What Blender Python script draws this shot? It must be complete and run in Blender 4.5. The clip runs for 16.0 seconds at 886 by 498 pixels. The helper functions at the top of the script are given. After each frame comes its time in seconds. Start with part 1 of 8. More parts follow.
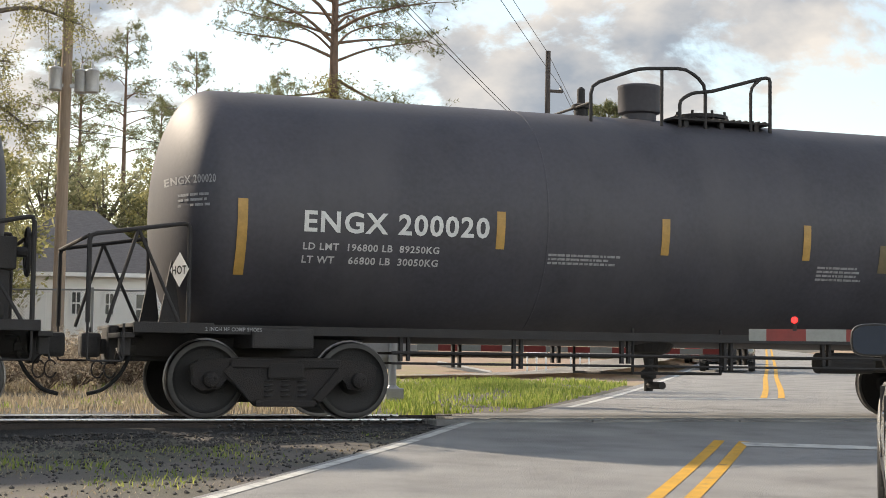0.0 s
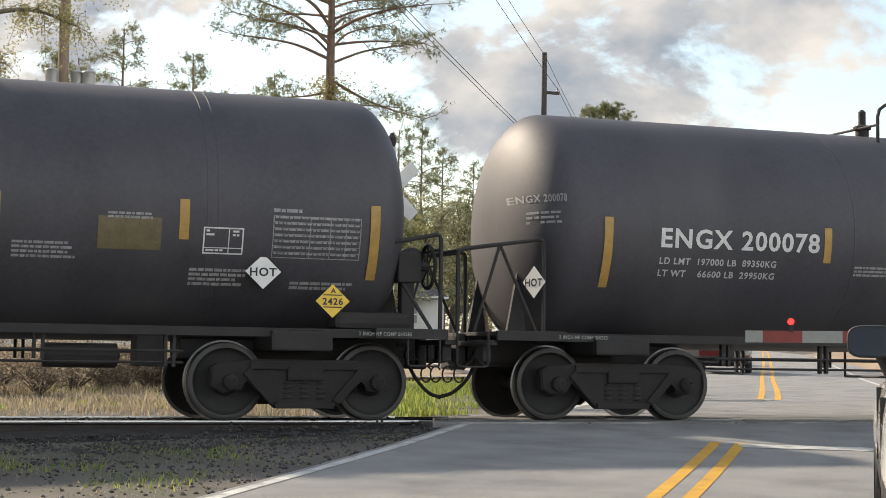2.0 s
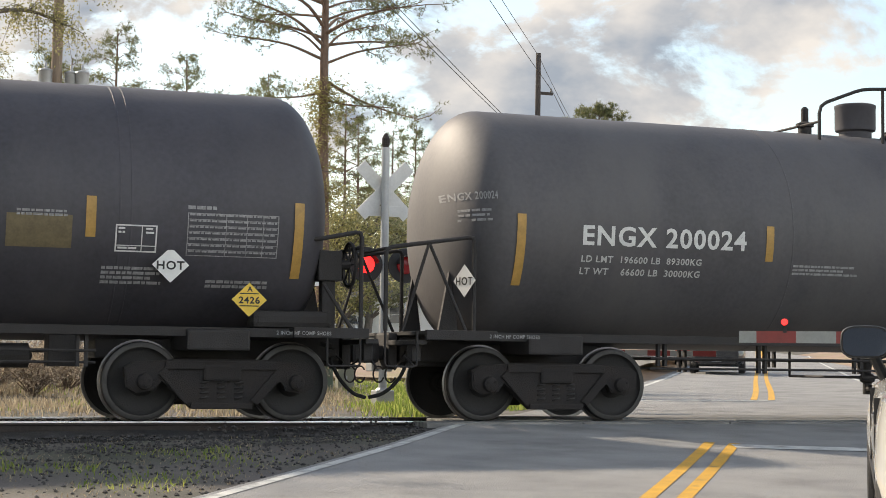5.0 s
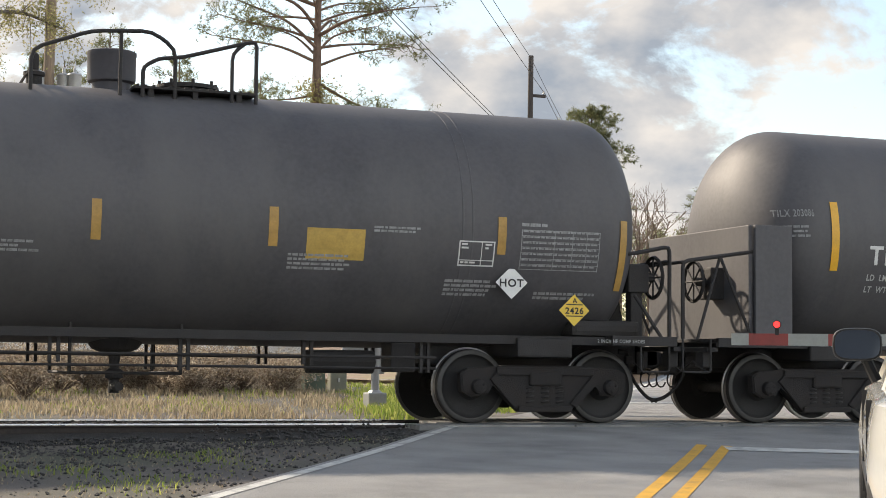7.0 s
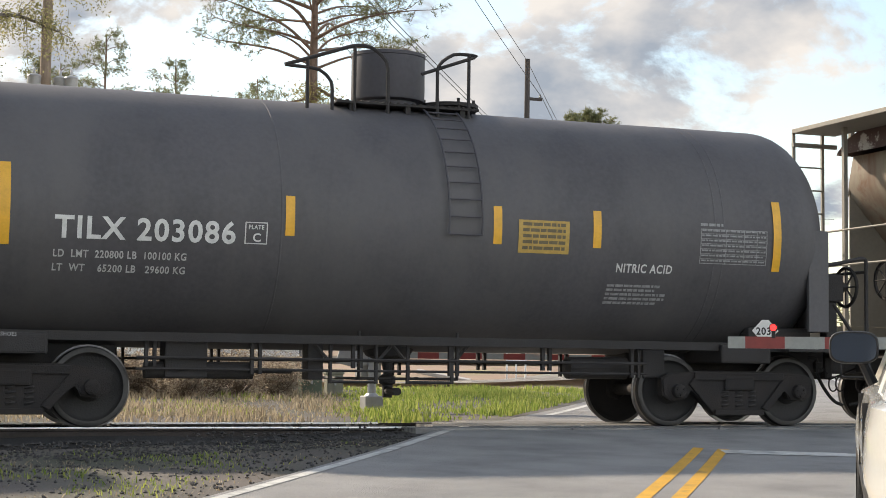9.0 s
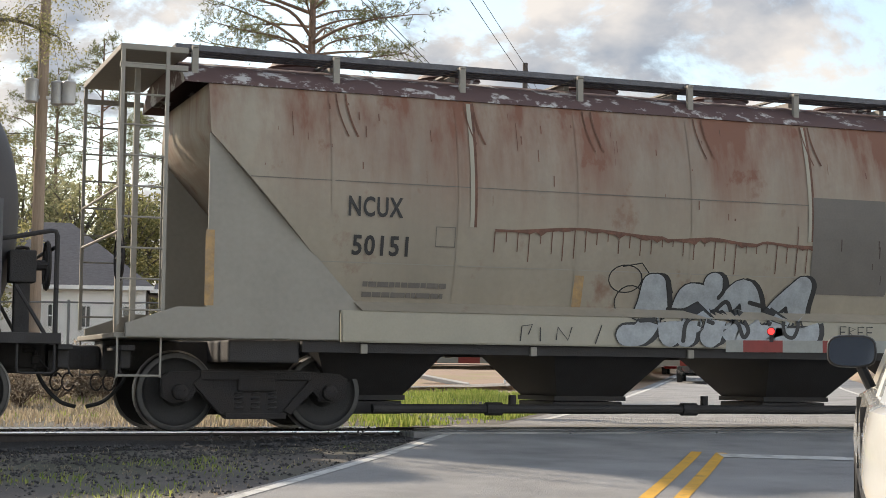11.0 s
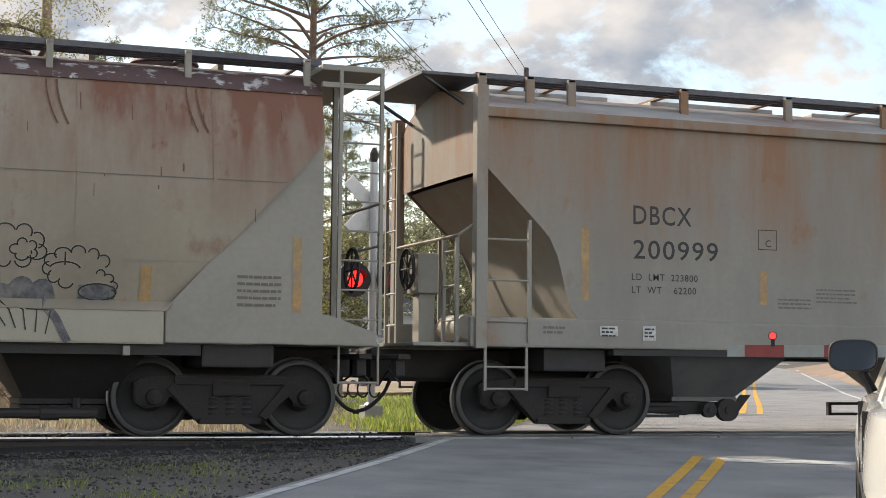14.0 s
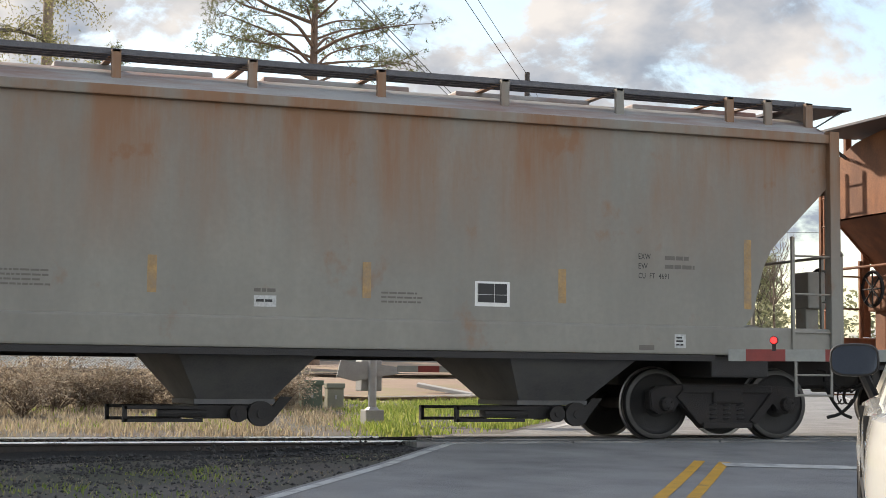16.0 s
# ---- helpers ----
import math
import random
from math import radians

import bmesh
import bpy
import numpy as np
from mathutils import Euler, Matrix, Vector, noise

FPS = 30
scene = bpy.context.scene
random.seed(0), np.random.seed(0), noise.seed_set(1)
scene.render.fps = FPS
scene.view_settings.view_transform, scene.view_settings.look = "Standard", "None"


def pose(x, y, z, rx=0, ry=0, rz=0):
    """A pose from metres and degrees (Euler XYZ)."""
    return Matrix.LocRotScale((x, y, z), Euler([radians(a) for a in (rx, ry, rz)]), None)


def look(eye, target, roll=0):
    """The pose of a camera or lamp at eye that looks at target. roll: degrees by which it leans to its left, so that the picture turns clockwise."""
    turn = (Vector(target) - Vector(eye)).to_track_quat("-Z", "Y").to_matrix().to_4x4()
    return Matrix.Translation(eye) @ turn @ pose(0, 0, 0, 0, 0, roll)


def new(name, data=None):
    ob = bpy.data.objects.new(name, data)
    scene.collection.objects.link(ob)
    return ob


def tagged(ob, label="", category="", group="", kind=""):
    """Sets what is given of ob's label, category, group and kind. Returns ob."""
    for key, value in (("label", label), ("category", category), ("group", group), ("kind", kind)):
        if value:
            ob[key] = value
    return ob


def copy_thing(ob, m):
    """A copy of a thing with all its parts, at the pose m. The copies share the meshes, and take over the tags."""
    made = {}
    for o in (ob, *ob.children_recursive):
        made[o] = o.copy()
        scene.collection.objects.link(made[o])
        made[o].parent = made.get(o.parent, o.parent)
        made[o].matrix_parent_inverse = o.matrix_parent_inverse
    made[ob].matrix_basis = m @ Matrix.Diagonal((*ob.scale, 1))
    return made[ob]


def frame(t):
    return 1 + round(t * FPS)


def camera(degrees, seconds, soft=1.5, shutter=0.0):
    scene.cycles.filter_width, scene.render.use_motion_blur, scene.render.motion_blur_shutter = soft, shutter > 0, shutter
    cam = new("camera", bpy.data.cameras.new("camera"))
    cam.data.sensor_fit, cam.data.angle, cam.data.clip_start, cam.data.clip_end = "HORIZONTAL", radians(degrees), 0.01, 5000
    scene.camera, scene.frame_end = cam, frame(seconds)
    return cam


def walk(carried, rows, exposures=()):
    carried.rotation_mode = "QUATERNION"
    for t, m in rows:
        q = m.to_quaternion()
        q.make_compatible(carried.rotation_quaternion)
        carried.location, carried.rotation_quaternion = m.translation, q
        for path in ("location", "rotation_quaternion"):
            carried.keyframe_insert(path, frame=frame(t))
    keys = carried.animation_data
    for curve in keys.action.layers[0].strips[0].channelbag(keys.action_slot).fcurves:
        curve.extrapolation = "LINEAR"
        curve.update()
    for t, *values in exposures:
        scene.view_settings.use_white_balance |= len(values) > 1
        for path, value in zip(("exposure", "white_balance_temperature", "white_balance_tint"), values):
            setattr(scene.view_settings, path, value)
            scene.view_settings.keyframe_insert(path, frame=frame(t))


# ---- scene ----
# ---------------------------------------------------------------- camera
EYE = (-5.09, -19.79, 0.689)
TURNS = (
    (0, 93.938, -0.698, -19.829),
    (0.5, 93.939, -0.696, -19.889),
    (1, 93.958, -0.688, -19.922),
    (1.5, 93.977, -0.680, -19.927),
    (2, 93.997, -0.681, -19.949),
    (2.5, 93.991, -0.664, -19.942),
    (3, 93.991, -0.652, -19.968),
    (3.5, 94.017, -0.666, -20.043),
    (4, 94.025, -0.682, -20.084),
    (4.5, 94.039, -0.685, -20.124),
    (5, 94.017, -0.652, -20.160),
    (7.5, 94.122, -0.654, -20.478),
    (8, 94.135, -0.643, -20.518),
    (8.5, 94.179, -0.650, -20.545),
    (9, 94.216, -0.635, -20.539),
    (11.5, 94.411, -0.579, -20.618),
    (12, 94.468, -0.585, -20.606),
    (12.5, 94.498, -0.572, -20.584),
    (13, 94.546, -0.563, -20.570),
    (13.5, 94.554, -0.559, -20.584),
    (14, 94.526, -0.514, -20.560),
    (14.5, 94.554, -0.546, -20.564),
    (15, 94.577, -0.524, -20.550),
    (15.5, 94.626, -0.498, -20.549),
    (16, 94.686, -0.481, -20.520),
)
cam = camera(30.13, 16.0, soft=0.8)
walk(cam, [(t, pose(*EYE, rx, ry, rz)) for t, rx, ry, rz in TURNS],
     exposures=((0.0, 0.66, 7150, 12), (16.0, 0.70, 6900, 13)))

# ---------------------------------------------------------------- sky and sun
SUN_FROM = Vector((-0.53, 0.848, 0.0)).normalized()      # level direction towards the sun
SUN_HIGH = 31.5
world = bpy.data.worlds.new("sky")
scene.world = world
world.use_nodes = True


def sky_nodes():
    nt = world.node_tree
    nt.nodes.clear()
    N, K = nt.nodes.new, nt.links.new
    out, bg = N("ShaderNodeOutputWorld"), N("ShaderNodeBackground")
    sky = N("ShaderNodeTexSky")
    sky.sky_type, sky.sun_disc = "NISHITA", False
    sky.sun_elevation = radians(SUN_HIGH)
    sky.sun_rotation = math.atan2(SUN_FROM.x, SUN_FROM.y)
    sky.air_density, sky.dust_density = 1.2, 0.7
    tex = N("ShaderNodeTexCoord")
    mp = N("ShaderNodeMapping")
    mp.inputs["Location"].default_value = (5.30, 0.40, 2.10)
    mp.inputs["Scale"].default_value = (1.0, 1.0, 1.7)
    K(tex.outputs["Generated"], mp.inputs[0])
    big = N("ShaderNodeTexNoise")
    big.inputs["Scale"].default_value = 7.5
    big.inputs["Detail"].default_value = 9.0
    big.inputs["Roughness"].default_value = 0.60
    big.inputs["Distortion"].default_value = 0.25
    K(mp.outputs[0], big.inputs["Vector"])
    cover = N("ShaderNodeMapRange")
    cover.interpolation_type = "SMOOTHSTEP"
    cover.inputs["From Min"].default_value = 0.47
    cover.inputs["From Max"].default_value = 0.56
    K(big.outputs["Fac"], cover.inputs["Value"])
    # thicker cores of the clouds are greyer
    thick = N("ShaderNodeTexNoise")
    thick.inputs["Scale"].default_value = 11.0
    thick.inputs["Detail"].default_value = 7.0
    K(mp.outputs[0], thick.inputs["Vector"])
    ramp = N("ShaderNodeValToRGB")
    ramp.color_ramp.elements[0].position, ramp.color_ramp.elements[0].color = 0.38, (0.98, 0.97, 0.95, 1)
    ramp.color_ramp.elements[1].position, ramp.color_ramp.elements[1].color = 0.62, (0.42, 0.50, 0.61, 1)
    K(thick.outputs["Fac"], ramp.inputs[0])
    # clouds opposite the sun, out of view, made brighter to fill the near side
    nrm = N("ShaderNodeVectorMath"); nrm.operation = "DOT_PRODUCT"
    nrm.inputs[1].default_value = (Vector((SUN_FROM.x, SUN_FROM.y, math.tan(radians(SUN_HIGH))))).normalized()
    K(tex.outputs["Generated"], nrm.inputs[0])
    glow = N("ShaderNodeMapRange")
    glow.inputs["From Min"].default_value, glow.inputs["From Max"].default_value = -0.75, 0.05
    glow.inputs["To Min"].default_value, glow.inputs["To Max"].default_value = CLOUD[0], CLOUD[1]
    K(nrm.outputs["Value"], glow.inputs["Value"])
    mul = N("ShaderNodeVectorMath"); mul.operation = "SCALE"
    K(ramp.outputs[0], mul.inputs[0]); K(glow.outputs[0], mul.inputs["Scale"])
    mix = N("ShaderNodeMix"); mix.data_type = "RGBA"
    K(cover.outputs[0], mix.inputs["Factor"])
    lift = N("ShaderNodeVectorMath"); lift.operation = "SCALE"; lift.inputs["Scale"].default_value = 1.4
    K(sky.outputs[0], lift.inputs[0])
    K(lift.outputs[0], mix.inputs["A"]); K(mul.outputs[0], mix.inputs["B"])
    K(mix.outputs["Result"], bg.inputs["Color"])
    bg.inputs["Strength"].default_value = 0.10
    K(bg.outputs[0], out.inputs[0])


# cloud strength opposite the sun, raised as unseen fill, then strength sunward
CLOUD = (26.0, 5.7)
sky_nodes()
sun = new("sun", bpy.data.lights.new("sun", "SUN"))
sun.data.energy, sun.data.angle, sun.data.color = 4.0, radians(2.0), (1.0, 0.90, 0.76)
sun.matrix_world = look((0, 0, 0), -Vector((SUN_FROM.x, SUN_FROM.y, math.tan(radians(SUN_HIGH)))))

# ---------------------------------------------------------------- materials


def material(name, colour, rough=0.7, metal=0.0, vary=0.25, scale=3.0, bump=0.15, bump_scale=40.0, second=None,
             amount=0.5, streak=None, spec=0.5, glow=None, coat=0.0, stretch=(1, 1, 1), spread=0.12):
    """Principled surface with two scales of variation, an optional second colour in patches, and fine relief."""
    m = bpy.data.materials.new(name)
    m.use_nodes = True
    nt = m.node_tree
    N, K = nt.nodes.new, nt.links.new
    p = nt.nodes["Principled BSDF"]
    tex = N("ShaderNodeTexCoord")
    mp = N("ShaderNodeMapping")
    mp.inputs["Scale"].default_value = stretch
    K(tex.outputs["Object"], mp.inputs[0])
    fine = N("ShaderNodeTexNoise")
    fine.inputs["Scale"].default_value, fine.inputs["Detail"].default_value = bump_scale, 4.0
    K(mp.outputs[0], fine.inputs["Vector"])
    wide = N("ShaderNodeTexNoise")
    wide.inputs["Scale"].default_value, wide.inputs["Detail"].default_value = scale, 6.0
    K(mp.outputs[0], wide.inputs["Vector"])
    c = (*colour, 1.0)
    lo = tuple(v * (1 - vary) for v in colour) + (1.0,)
    hi = tuple(min(1.0, v * (1 + vary)) for v in colour) + (1.0,)
    mx = N("ShaderNodeMix"); mx.data_type = "RGBA"
    mx.inputs["A"].default_value, mx.inputs["B"].default_value = lo, hi
    avg = N("ShaderNodeMath"); avg.operation = "MULTIPLY_ADD"; avg.inputs[1].default_value = 0.35
    half = N("ShaderNodeMath"); half.operation = "MULTIPLY"; half.inputs[1].default_value = 0.65
    K(wide.outputs["Fac"], half.inputs[0]); K(fine.outputs["Fac"], avg.inputs[0]); K(half.outputs[0], avg.inputs[2])
    spreadn = N("ShaderNodeMapRange")
    spreadn.inputs["From Min"].default_value, spreadn.inputs["From Max"].default_value = 0.32, 0.68
    K(avg.outputs[0], spreadn.inputs["Value"])
    K(spreadn.outputs[0], mx.inputs["Factor"])
    colour_out = mx.outputs["Result"]
    if second is not None:
        n3 = N("ShaderNodeTexNoise")
        n3.inputs["Scale"].default_value, n3.inputs["Detail"].default_value = scale * 0.7, 8.0
        n3.inputs["Roughness"].default_value = 0.65
        mp2 = N("ShaderNodeMapping")
        mp2.inputs["Location"].default_value = (11.3, 4.7, 2.9)
        mp2.inputs["Scale"].default_value = streak or stretch
        K(tex.outputs["Object"], mp2.inputs[0]); K(mp2.outputs[0], n3.inputs["Vector"])
        r3 = N("ShaderNodeMapRange")
        r3.inputs["From Min"].default_value = 0.5 + (0.5 - amount) * 0.5 - spread * 0.5
        r3.inputs["From Max"].default_value = 0.5 + (0.5 - amount) * 0.5 + spread * 0.5
        K(n3.outputs["Fac"], r3.inputs["Value"])
        m2 = N("ShaderNodeMix"); m2.data_type = "RGBA"
        K(r3.outputs[0], m2.inputs["Factor"]); K(colour_out, m2.inputs["A"])
        m2.inputs["B"].default_value = (*second, 1.0)
        colour_out = m2.outputs["Result"]
    K(colour_out, p.inputs["Base Color"])
    rr = N("ShaderNodeMapRange")
    rr.inputs["To Min"].default_value, rr.inputs["To Max"].default_value = max(0.02, rough - 0.12), min(1.0, rough + 0.12)
    K(wide.outputs["Fac"], rr.inputs["Value"]); K(rr.outputs[0], p.inputs["Roughness"])
    p.inputs["Metallic"].default_value = metal
    p.inputs["Specular IOR Level"].default_value = spec
    p.inputs["Coat Weight"].default_value = coat
    if bump:
        b = N("ShaderNodeBump")
        b.inputs["Strength"].default_value, b.inputs["Distance"].default_value = bump, 0.02
        K(fine.outputs["Fac"], b.inputs["Height"]); K(b.outputs[0], p.inputs["Normal"])
    if glow:
        p.inputs["Emission Color"].default_value = (*glow[0], 1.0)
        p.inputs["Emission Strength"].default_value = glow[1]
    return m


def stained(name, colour, rust, z0, z1, strength, cut):
    """Old paint on a car side: chalky variation, rust that has run down from the roof edge, and blotches."""
    m = material(name, colour, rough=0.62, vary=0.12, scale=0.9, bump=0.06, bump_scale=14, second=tuple(v * 0.72 for v in colour), amount=0.3, spread=0.4, streak=(1.0, 1.0, 0.25))
    nt = m.node_tree
    N, K = nt.nodes.new, nt.links.new
    p = nt.nodes["Principled BSDF"]
    paint = p.inputs["Base Color"].links[0].from_socket
    tex = N("ShaderNodeTexCoord")
    sep = N("ShaderNodeSeparateXYZ")
    K(tex.outputs["Object"], sep.inputs[0])
    edge = N("ShaderNodeMapRange")
    edge.inputs["From Min"].default_value, edge.inputs["From Max"].default_value = z0, z1
    K(sep.outputs["Z"], edge.inputs["Value"])

    def field(scale, stretch, lo, hi, shift):
        mp = N("ShaderNodeMapping")
        mp.inputs["Scale"].default_value, mp.inputs["Location"].default_value = stretch, shift
        K(tex.outputs["Object"], mp.inputs[0])
        n = N("ShaderNodeTexNoise")
        n.inputs["Scale"].default_value, n.inputs["Detail"].default_value, n.inputs["Roughness"].default_value = scale, 8.0, 0.62
        K(mp.outputs[0], n.inputs["Vector"])
        r = N("ShaderNodeMapRange")
        r.inputs["From Min"].default_value, r.inputs["From Max"].default_value = lo, hi
        K(n.outputs["Fac"], r.inputs["Value"])
        return r.outputs[0]

    def calc(op, x, y):
        k = N("ShaderNodeMath")
        k.operation, k.use_clamp = op, True
        for s, v in zip(k.inputs, (x, y)):
            if isinstance(v, (int, float)):
                s.default_value = v
            else:
                K(v, s)
        return k.outputs[0]
    runs = field(0.85, (1.0, 1.0, 0.22), cut - 0.06, cut + 0.16, (3.7, 0.0, 1.0))
    fine = field(5.0, (1.0, 1.0, 0.08), 0.35, 0.65, (0.0, 0.0, 8.0))
    spots = field(1.7, (1.0, 1.0, 0.8), 0.60, 0.72, (9.0, 2.0, 4.0))
    top = calc("MULTIPLY", calc("MULTIPLY", edge.outputs[0], runs), calc("ADD", calc("MULTIPLY", fine, 0.5), 0.5))
    mask = calc("MULTIPLY", calc("ADD", top, calc("MULTIPLY", spots, 0.45)), strength)
    mx = N("ShaderNodeMix"); mx.data_type = "RGBA"
    K(mask, mx.inputs["Factor"]); K(paint, mx.inputs["A"])
    mx.inputs["B"].default_value = (*rust, 1.0)
    K(mx.outputs["Result"], p.inputs["Base Color"])
    return m


def leaf_material(name, colour, other):
    """Thin leaves: colour varies from leaf to leaf, and light comes through."""
    m = bpy.data.materials.new(name)
    m.use_nodes = True
    nt = m.node_tree
    N, K = nt.nodes.new, nt.links.new
    p, out = nt.nodes["Principled BSDF"], nt.nodes["Material Output"]
    geo = N("ShaderNodeNewGeometry")
    mx = N("ShaderNodeMix"); mx.data_type = "RGBA"
    mx.inputs["A"].default_value, mx.inputs["B"].default_value = (*colour, 1), (*other, 1)
    K(geo.outputs["Random Per Island"], mx.inputs["Factor"])
    K(mx.outputs["Result"], p.inputs["Base Color"])
    p.inputs["Roughness"].default_value = 0.6
    p.inputs["Specular IOR Level"].default_value = 0.25
    tr = N("ShaderNodeBsdfTranslucent")
    K(mx.outputs["Result"], tr.inputs["Color"])
    ms = N("ShaderNodeMixShader"); ms.inputs[0].default_value = 0.55
    K(p.outputs[0], ms.inputs[1]); K(tr.outputs[0], ms.inputs[2]); K(ms.outputs[0], out.inputs["Surface"])
    return m


M = {}
M["tank"] = material("tank_black_paint", (0.047, 0.045, 0.054), rough=0.58, vary=0.35, scale=0.8, bump=0.05, bump_scale=18,
                     second=(0.072, 0.068, 0.074), amount=0.35, streak=(1.2, 1.2, 0.35), spread=0.3)
M["tank_dusty"] = material("dust_filmed_black_paint", (0.070, 0.067, 0.072), rough=0.6, vary=0.3, scale=0.8, bump=0.05, bump_scale=18,
                           second=(0.105, 0.10, 0.10), amount=0.4, streak=(1.2, 1.2, 0.35), spread=0.3)
M["running"] = material("grimy_black_steel", (0.026, 0.024, 0.024), rough=0.75, vary=0.5, scale=4, bump=0.3, bump_scale=60,
                        second=(0.024, 0.020, 0.018), amount=0.35, spread=0.3)
M["truck"] = material("cast_steel_dusty", (0.019, 0.017, 0.017), rough=0.85, vary=0.45, scale=5, bump=0.5, bump_scale=70,
                      second=(0.028, 0.022, 0.019), amount=0.35, spread=0.35)
M["wheel"] = material("dirty_wheel_steel", (0.018, 0.017, 0.017), rough=0.7, vary=0.4, scale=6, bump=0.3, bump_scale=50)
M["tread"] = material("polished_wheel_rim", (0.20, 0.19, 0.18), rough=0.38, metal=0.8, vary=0.2, scale=9, bump=0.05)
M["railsteel"] = material("rusty_rail_web", (0.035, 0.028, 0.025), rough=0.85, vary=0.4, scale=6, bump=0.4)
M["railhead"] = material("polished_rail_head", (0.75, 0.74, 0.72), rough=0.30, metal=0.95, vary=0.1, scale=4, bump=0.03)
M["rimface"] = material("worn_wheel_rim_face", (0.052, 0.050, 0.048), rough=0.5, metal=0.2, vary=0.3, scale=8, bump=0.1)
# near-black: greasy stone with the shade under the train put into the colour
M["ballastbed"] = material("shaded_greasy_ballast", (0.020, 0.019, 0.019), rough=0.95, vary=0.45, scale=5, bump=0.8, bump_scale=45)
M["white"] = material("stencil_white", (0.62, 0.62, 0.60), rough=0.7, vary=0.15, scale=14, bump=0.0)
M["worn_white"] = material("worn_white_stencil", (0.45, 0.45, 0.44), rough=0.75, vary=0.25, scale=20, bump=0.0)
M["faded"] = material("faded_stencil", (0.27, 0.27, 0.27), rough=0.75, vary=0.35, scale=20, bump=0.0)
M["stripe"] = material("reflective_amber_tape", (0.40, 0.235, 0.06), rough=0.45, vary=0.2, scale=8, bump=0.05)
M["stripe_new"] = material("reflective_yellow_tape", (0.72, 0.38, 0.03), rough=0.4, vary=0.12, scale=8, bump=0.05)
M["placard"] = material("white_placard", (0.70, 0.70, 0.68), rough=0.5, vary=0.06, scale=6, bump=0.0)
M["yellow"] = material("yellow_placard", (0.75, 0.50, 0.06), rough=0.5, vary=0.08, scale=6, bump=0.0)
M["ochre"] = material("ochre_panel", (0.135, 0.105, 0.055), rough=0.6, vary=0.25, scale=9, bump=0.0)
M["notice"] = material("weathered_yellow_notice", (0.46, 0.30, 0.07), rough=0.55, vary=0.2, scale=9, bump=0.0)
M["ink"] = material("black_ink", (0.02, 0.02, 0.02), rough=0.6, vary=0.1, bump=0.0)
M["hopper1"] = stained("weathered_tan_paint", (0.285, 0.248, 0.192), (0.165, 0.070, 0.040), 2.3, 3.9, 1.6, 0.43)
M["hopper1_roof"] = material("rusted_roof_sheet", (0.42, 0.40, 0.38), rough=0.7, vary=0.2, scale=2, bump=0.1,
                             second=(0.085, 0.047, 0.042), amount=0.66, spread=0.06, streak=(2.2, 2.2, 2.2))
M["hopper1_end"] = material("tan_end_sheet", (0.245, 0.228, 0.195), rough=0.65, vary=0.12, scale=1.2, bump=0.05, bump_scale=16)
M["hopper2"] = stained("grey_beige_paint", (0.235, 0.224, 0.195), (0.22, 0.115, 0.060), 1.9, 3.8, 1.4, 0.42)
M["hopper2_roof"] = material("grey_roof_rust_edge", (0.33, 0.32, 0.30), rough=0.55, vary=0.15, scale=1.5, bump=0.05,
                             second=(0.24, 0.11, 0.075), amount=0.36, spread=0.25, streak=(0.5, 2, 2))
M["rustred"] = material("rust_brown_paint", (0.27, 0.115, 0.055), rough=0.75, vary=0.35, scale=2, bump=0.12,
                        second=(0.13, 0.06, 0.04), amount=0.4, spread=0.25, streak=(1, 1, 0.4))
M["rust"] = material("rust_streak", (0.13, 0.065, 0.045), rough=0.9, vary=0.4, scale=9, bump=0.1)
M["grate"] = material("galvanised_walkway", (0.10, 0.10, 0.11), rough=0.6, metal=0.3, vary=0.3, scale=8, bump=0.2)
M["patch"] = material("grey_overpaint", (0.125, 0.112, 0.098), rough=0.7, vary=0.12, scale=3, bump=0.04)
M["band"] = material("washed_pale_band", (0.30, 0.278, 0.22), rough=0.6, vary=0.08, scale=2, bump=0.03)
M["silver"] = material("silver_spray_paint", (0.27, 0.29, 0.30), rough=0.5, vary=0.22, scale=7, bump=0.0)
M["asphalt"] = material("worn_asphalt", (0.25, 0.25, 0.245), rough=0.88, vary=0.42, scale=1.3, bump=1.0, bump_scale=95,
                        second=(0.32, 0.315, 0.305), amount=0.40, spread=0.4, stretch=(1, 1, 1))
M["paint_y"] = material("worn_yellow_road_paint", (0.60, 0.33, 0.04), rough=0.7, vary=0.2, scale=5, bump=0.3, bump_scale=120,
                        second=(0.24, 0.17, 0.07), amount=0.22, spread=0.15)
M["paint_w"] = material("worn_white_road_paint", (0.55, 0.55, 0.52), rough=0.7, vary=0.2, scale=5, bump=0.3, bump_scale=120,
                        second=(0.22, 0.22, 0.21), amount=0.28, spread=0.2)
M["panel"] = material("crossing_rubber_panel", (0.10, 0.10, 0.10), rough=0.8, vary=0.3, scale=3, bump=0.3,
                      second=(0.30, 0.29, 0.27), amount=0.45, spread=0.3, streak=(0.6, 9, 1))
M["ground"] = material("sandy_roadside_soil", (0.118, 0.104, 0.092), rough=0.95, vary=0.35, scale=0.8, bump=0.6, bump_scale=50,
                       second=(0.078, 0.080, 0.055), amount=0.42, spread=0.25)
M["gravel"] = material("grey_ballast_stone", (0.062, 0.059, 0.057), rough=0.95, vary=0.5, scale=12, bump=0.6, bump_scale=60)
M["dirt"] = material("bare_tan_dirt", (0.30, 0.215, 0.155), rough=0.95, vary=0.2, scale=0.6, bump=0.4, bump_scale=30,
                     second=(0.25, 0.24, 0.10), amount=0.25, spread=0.2)
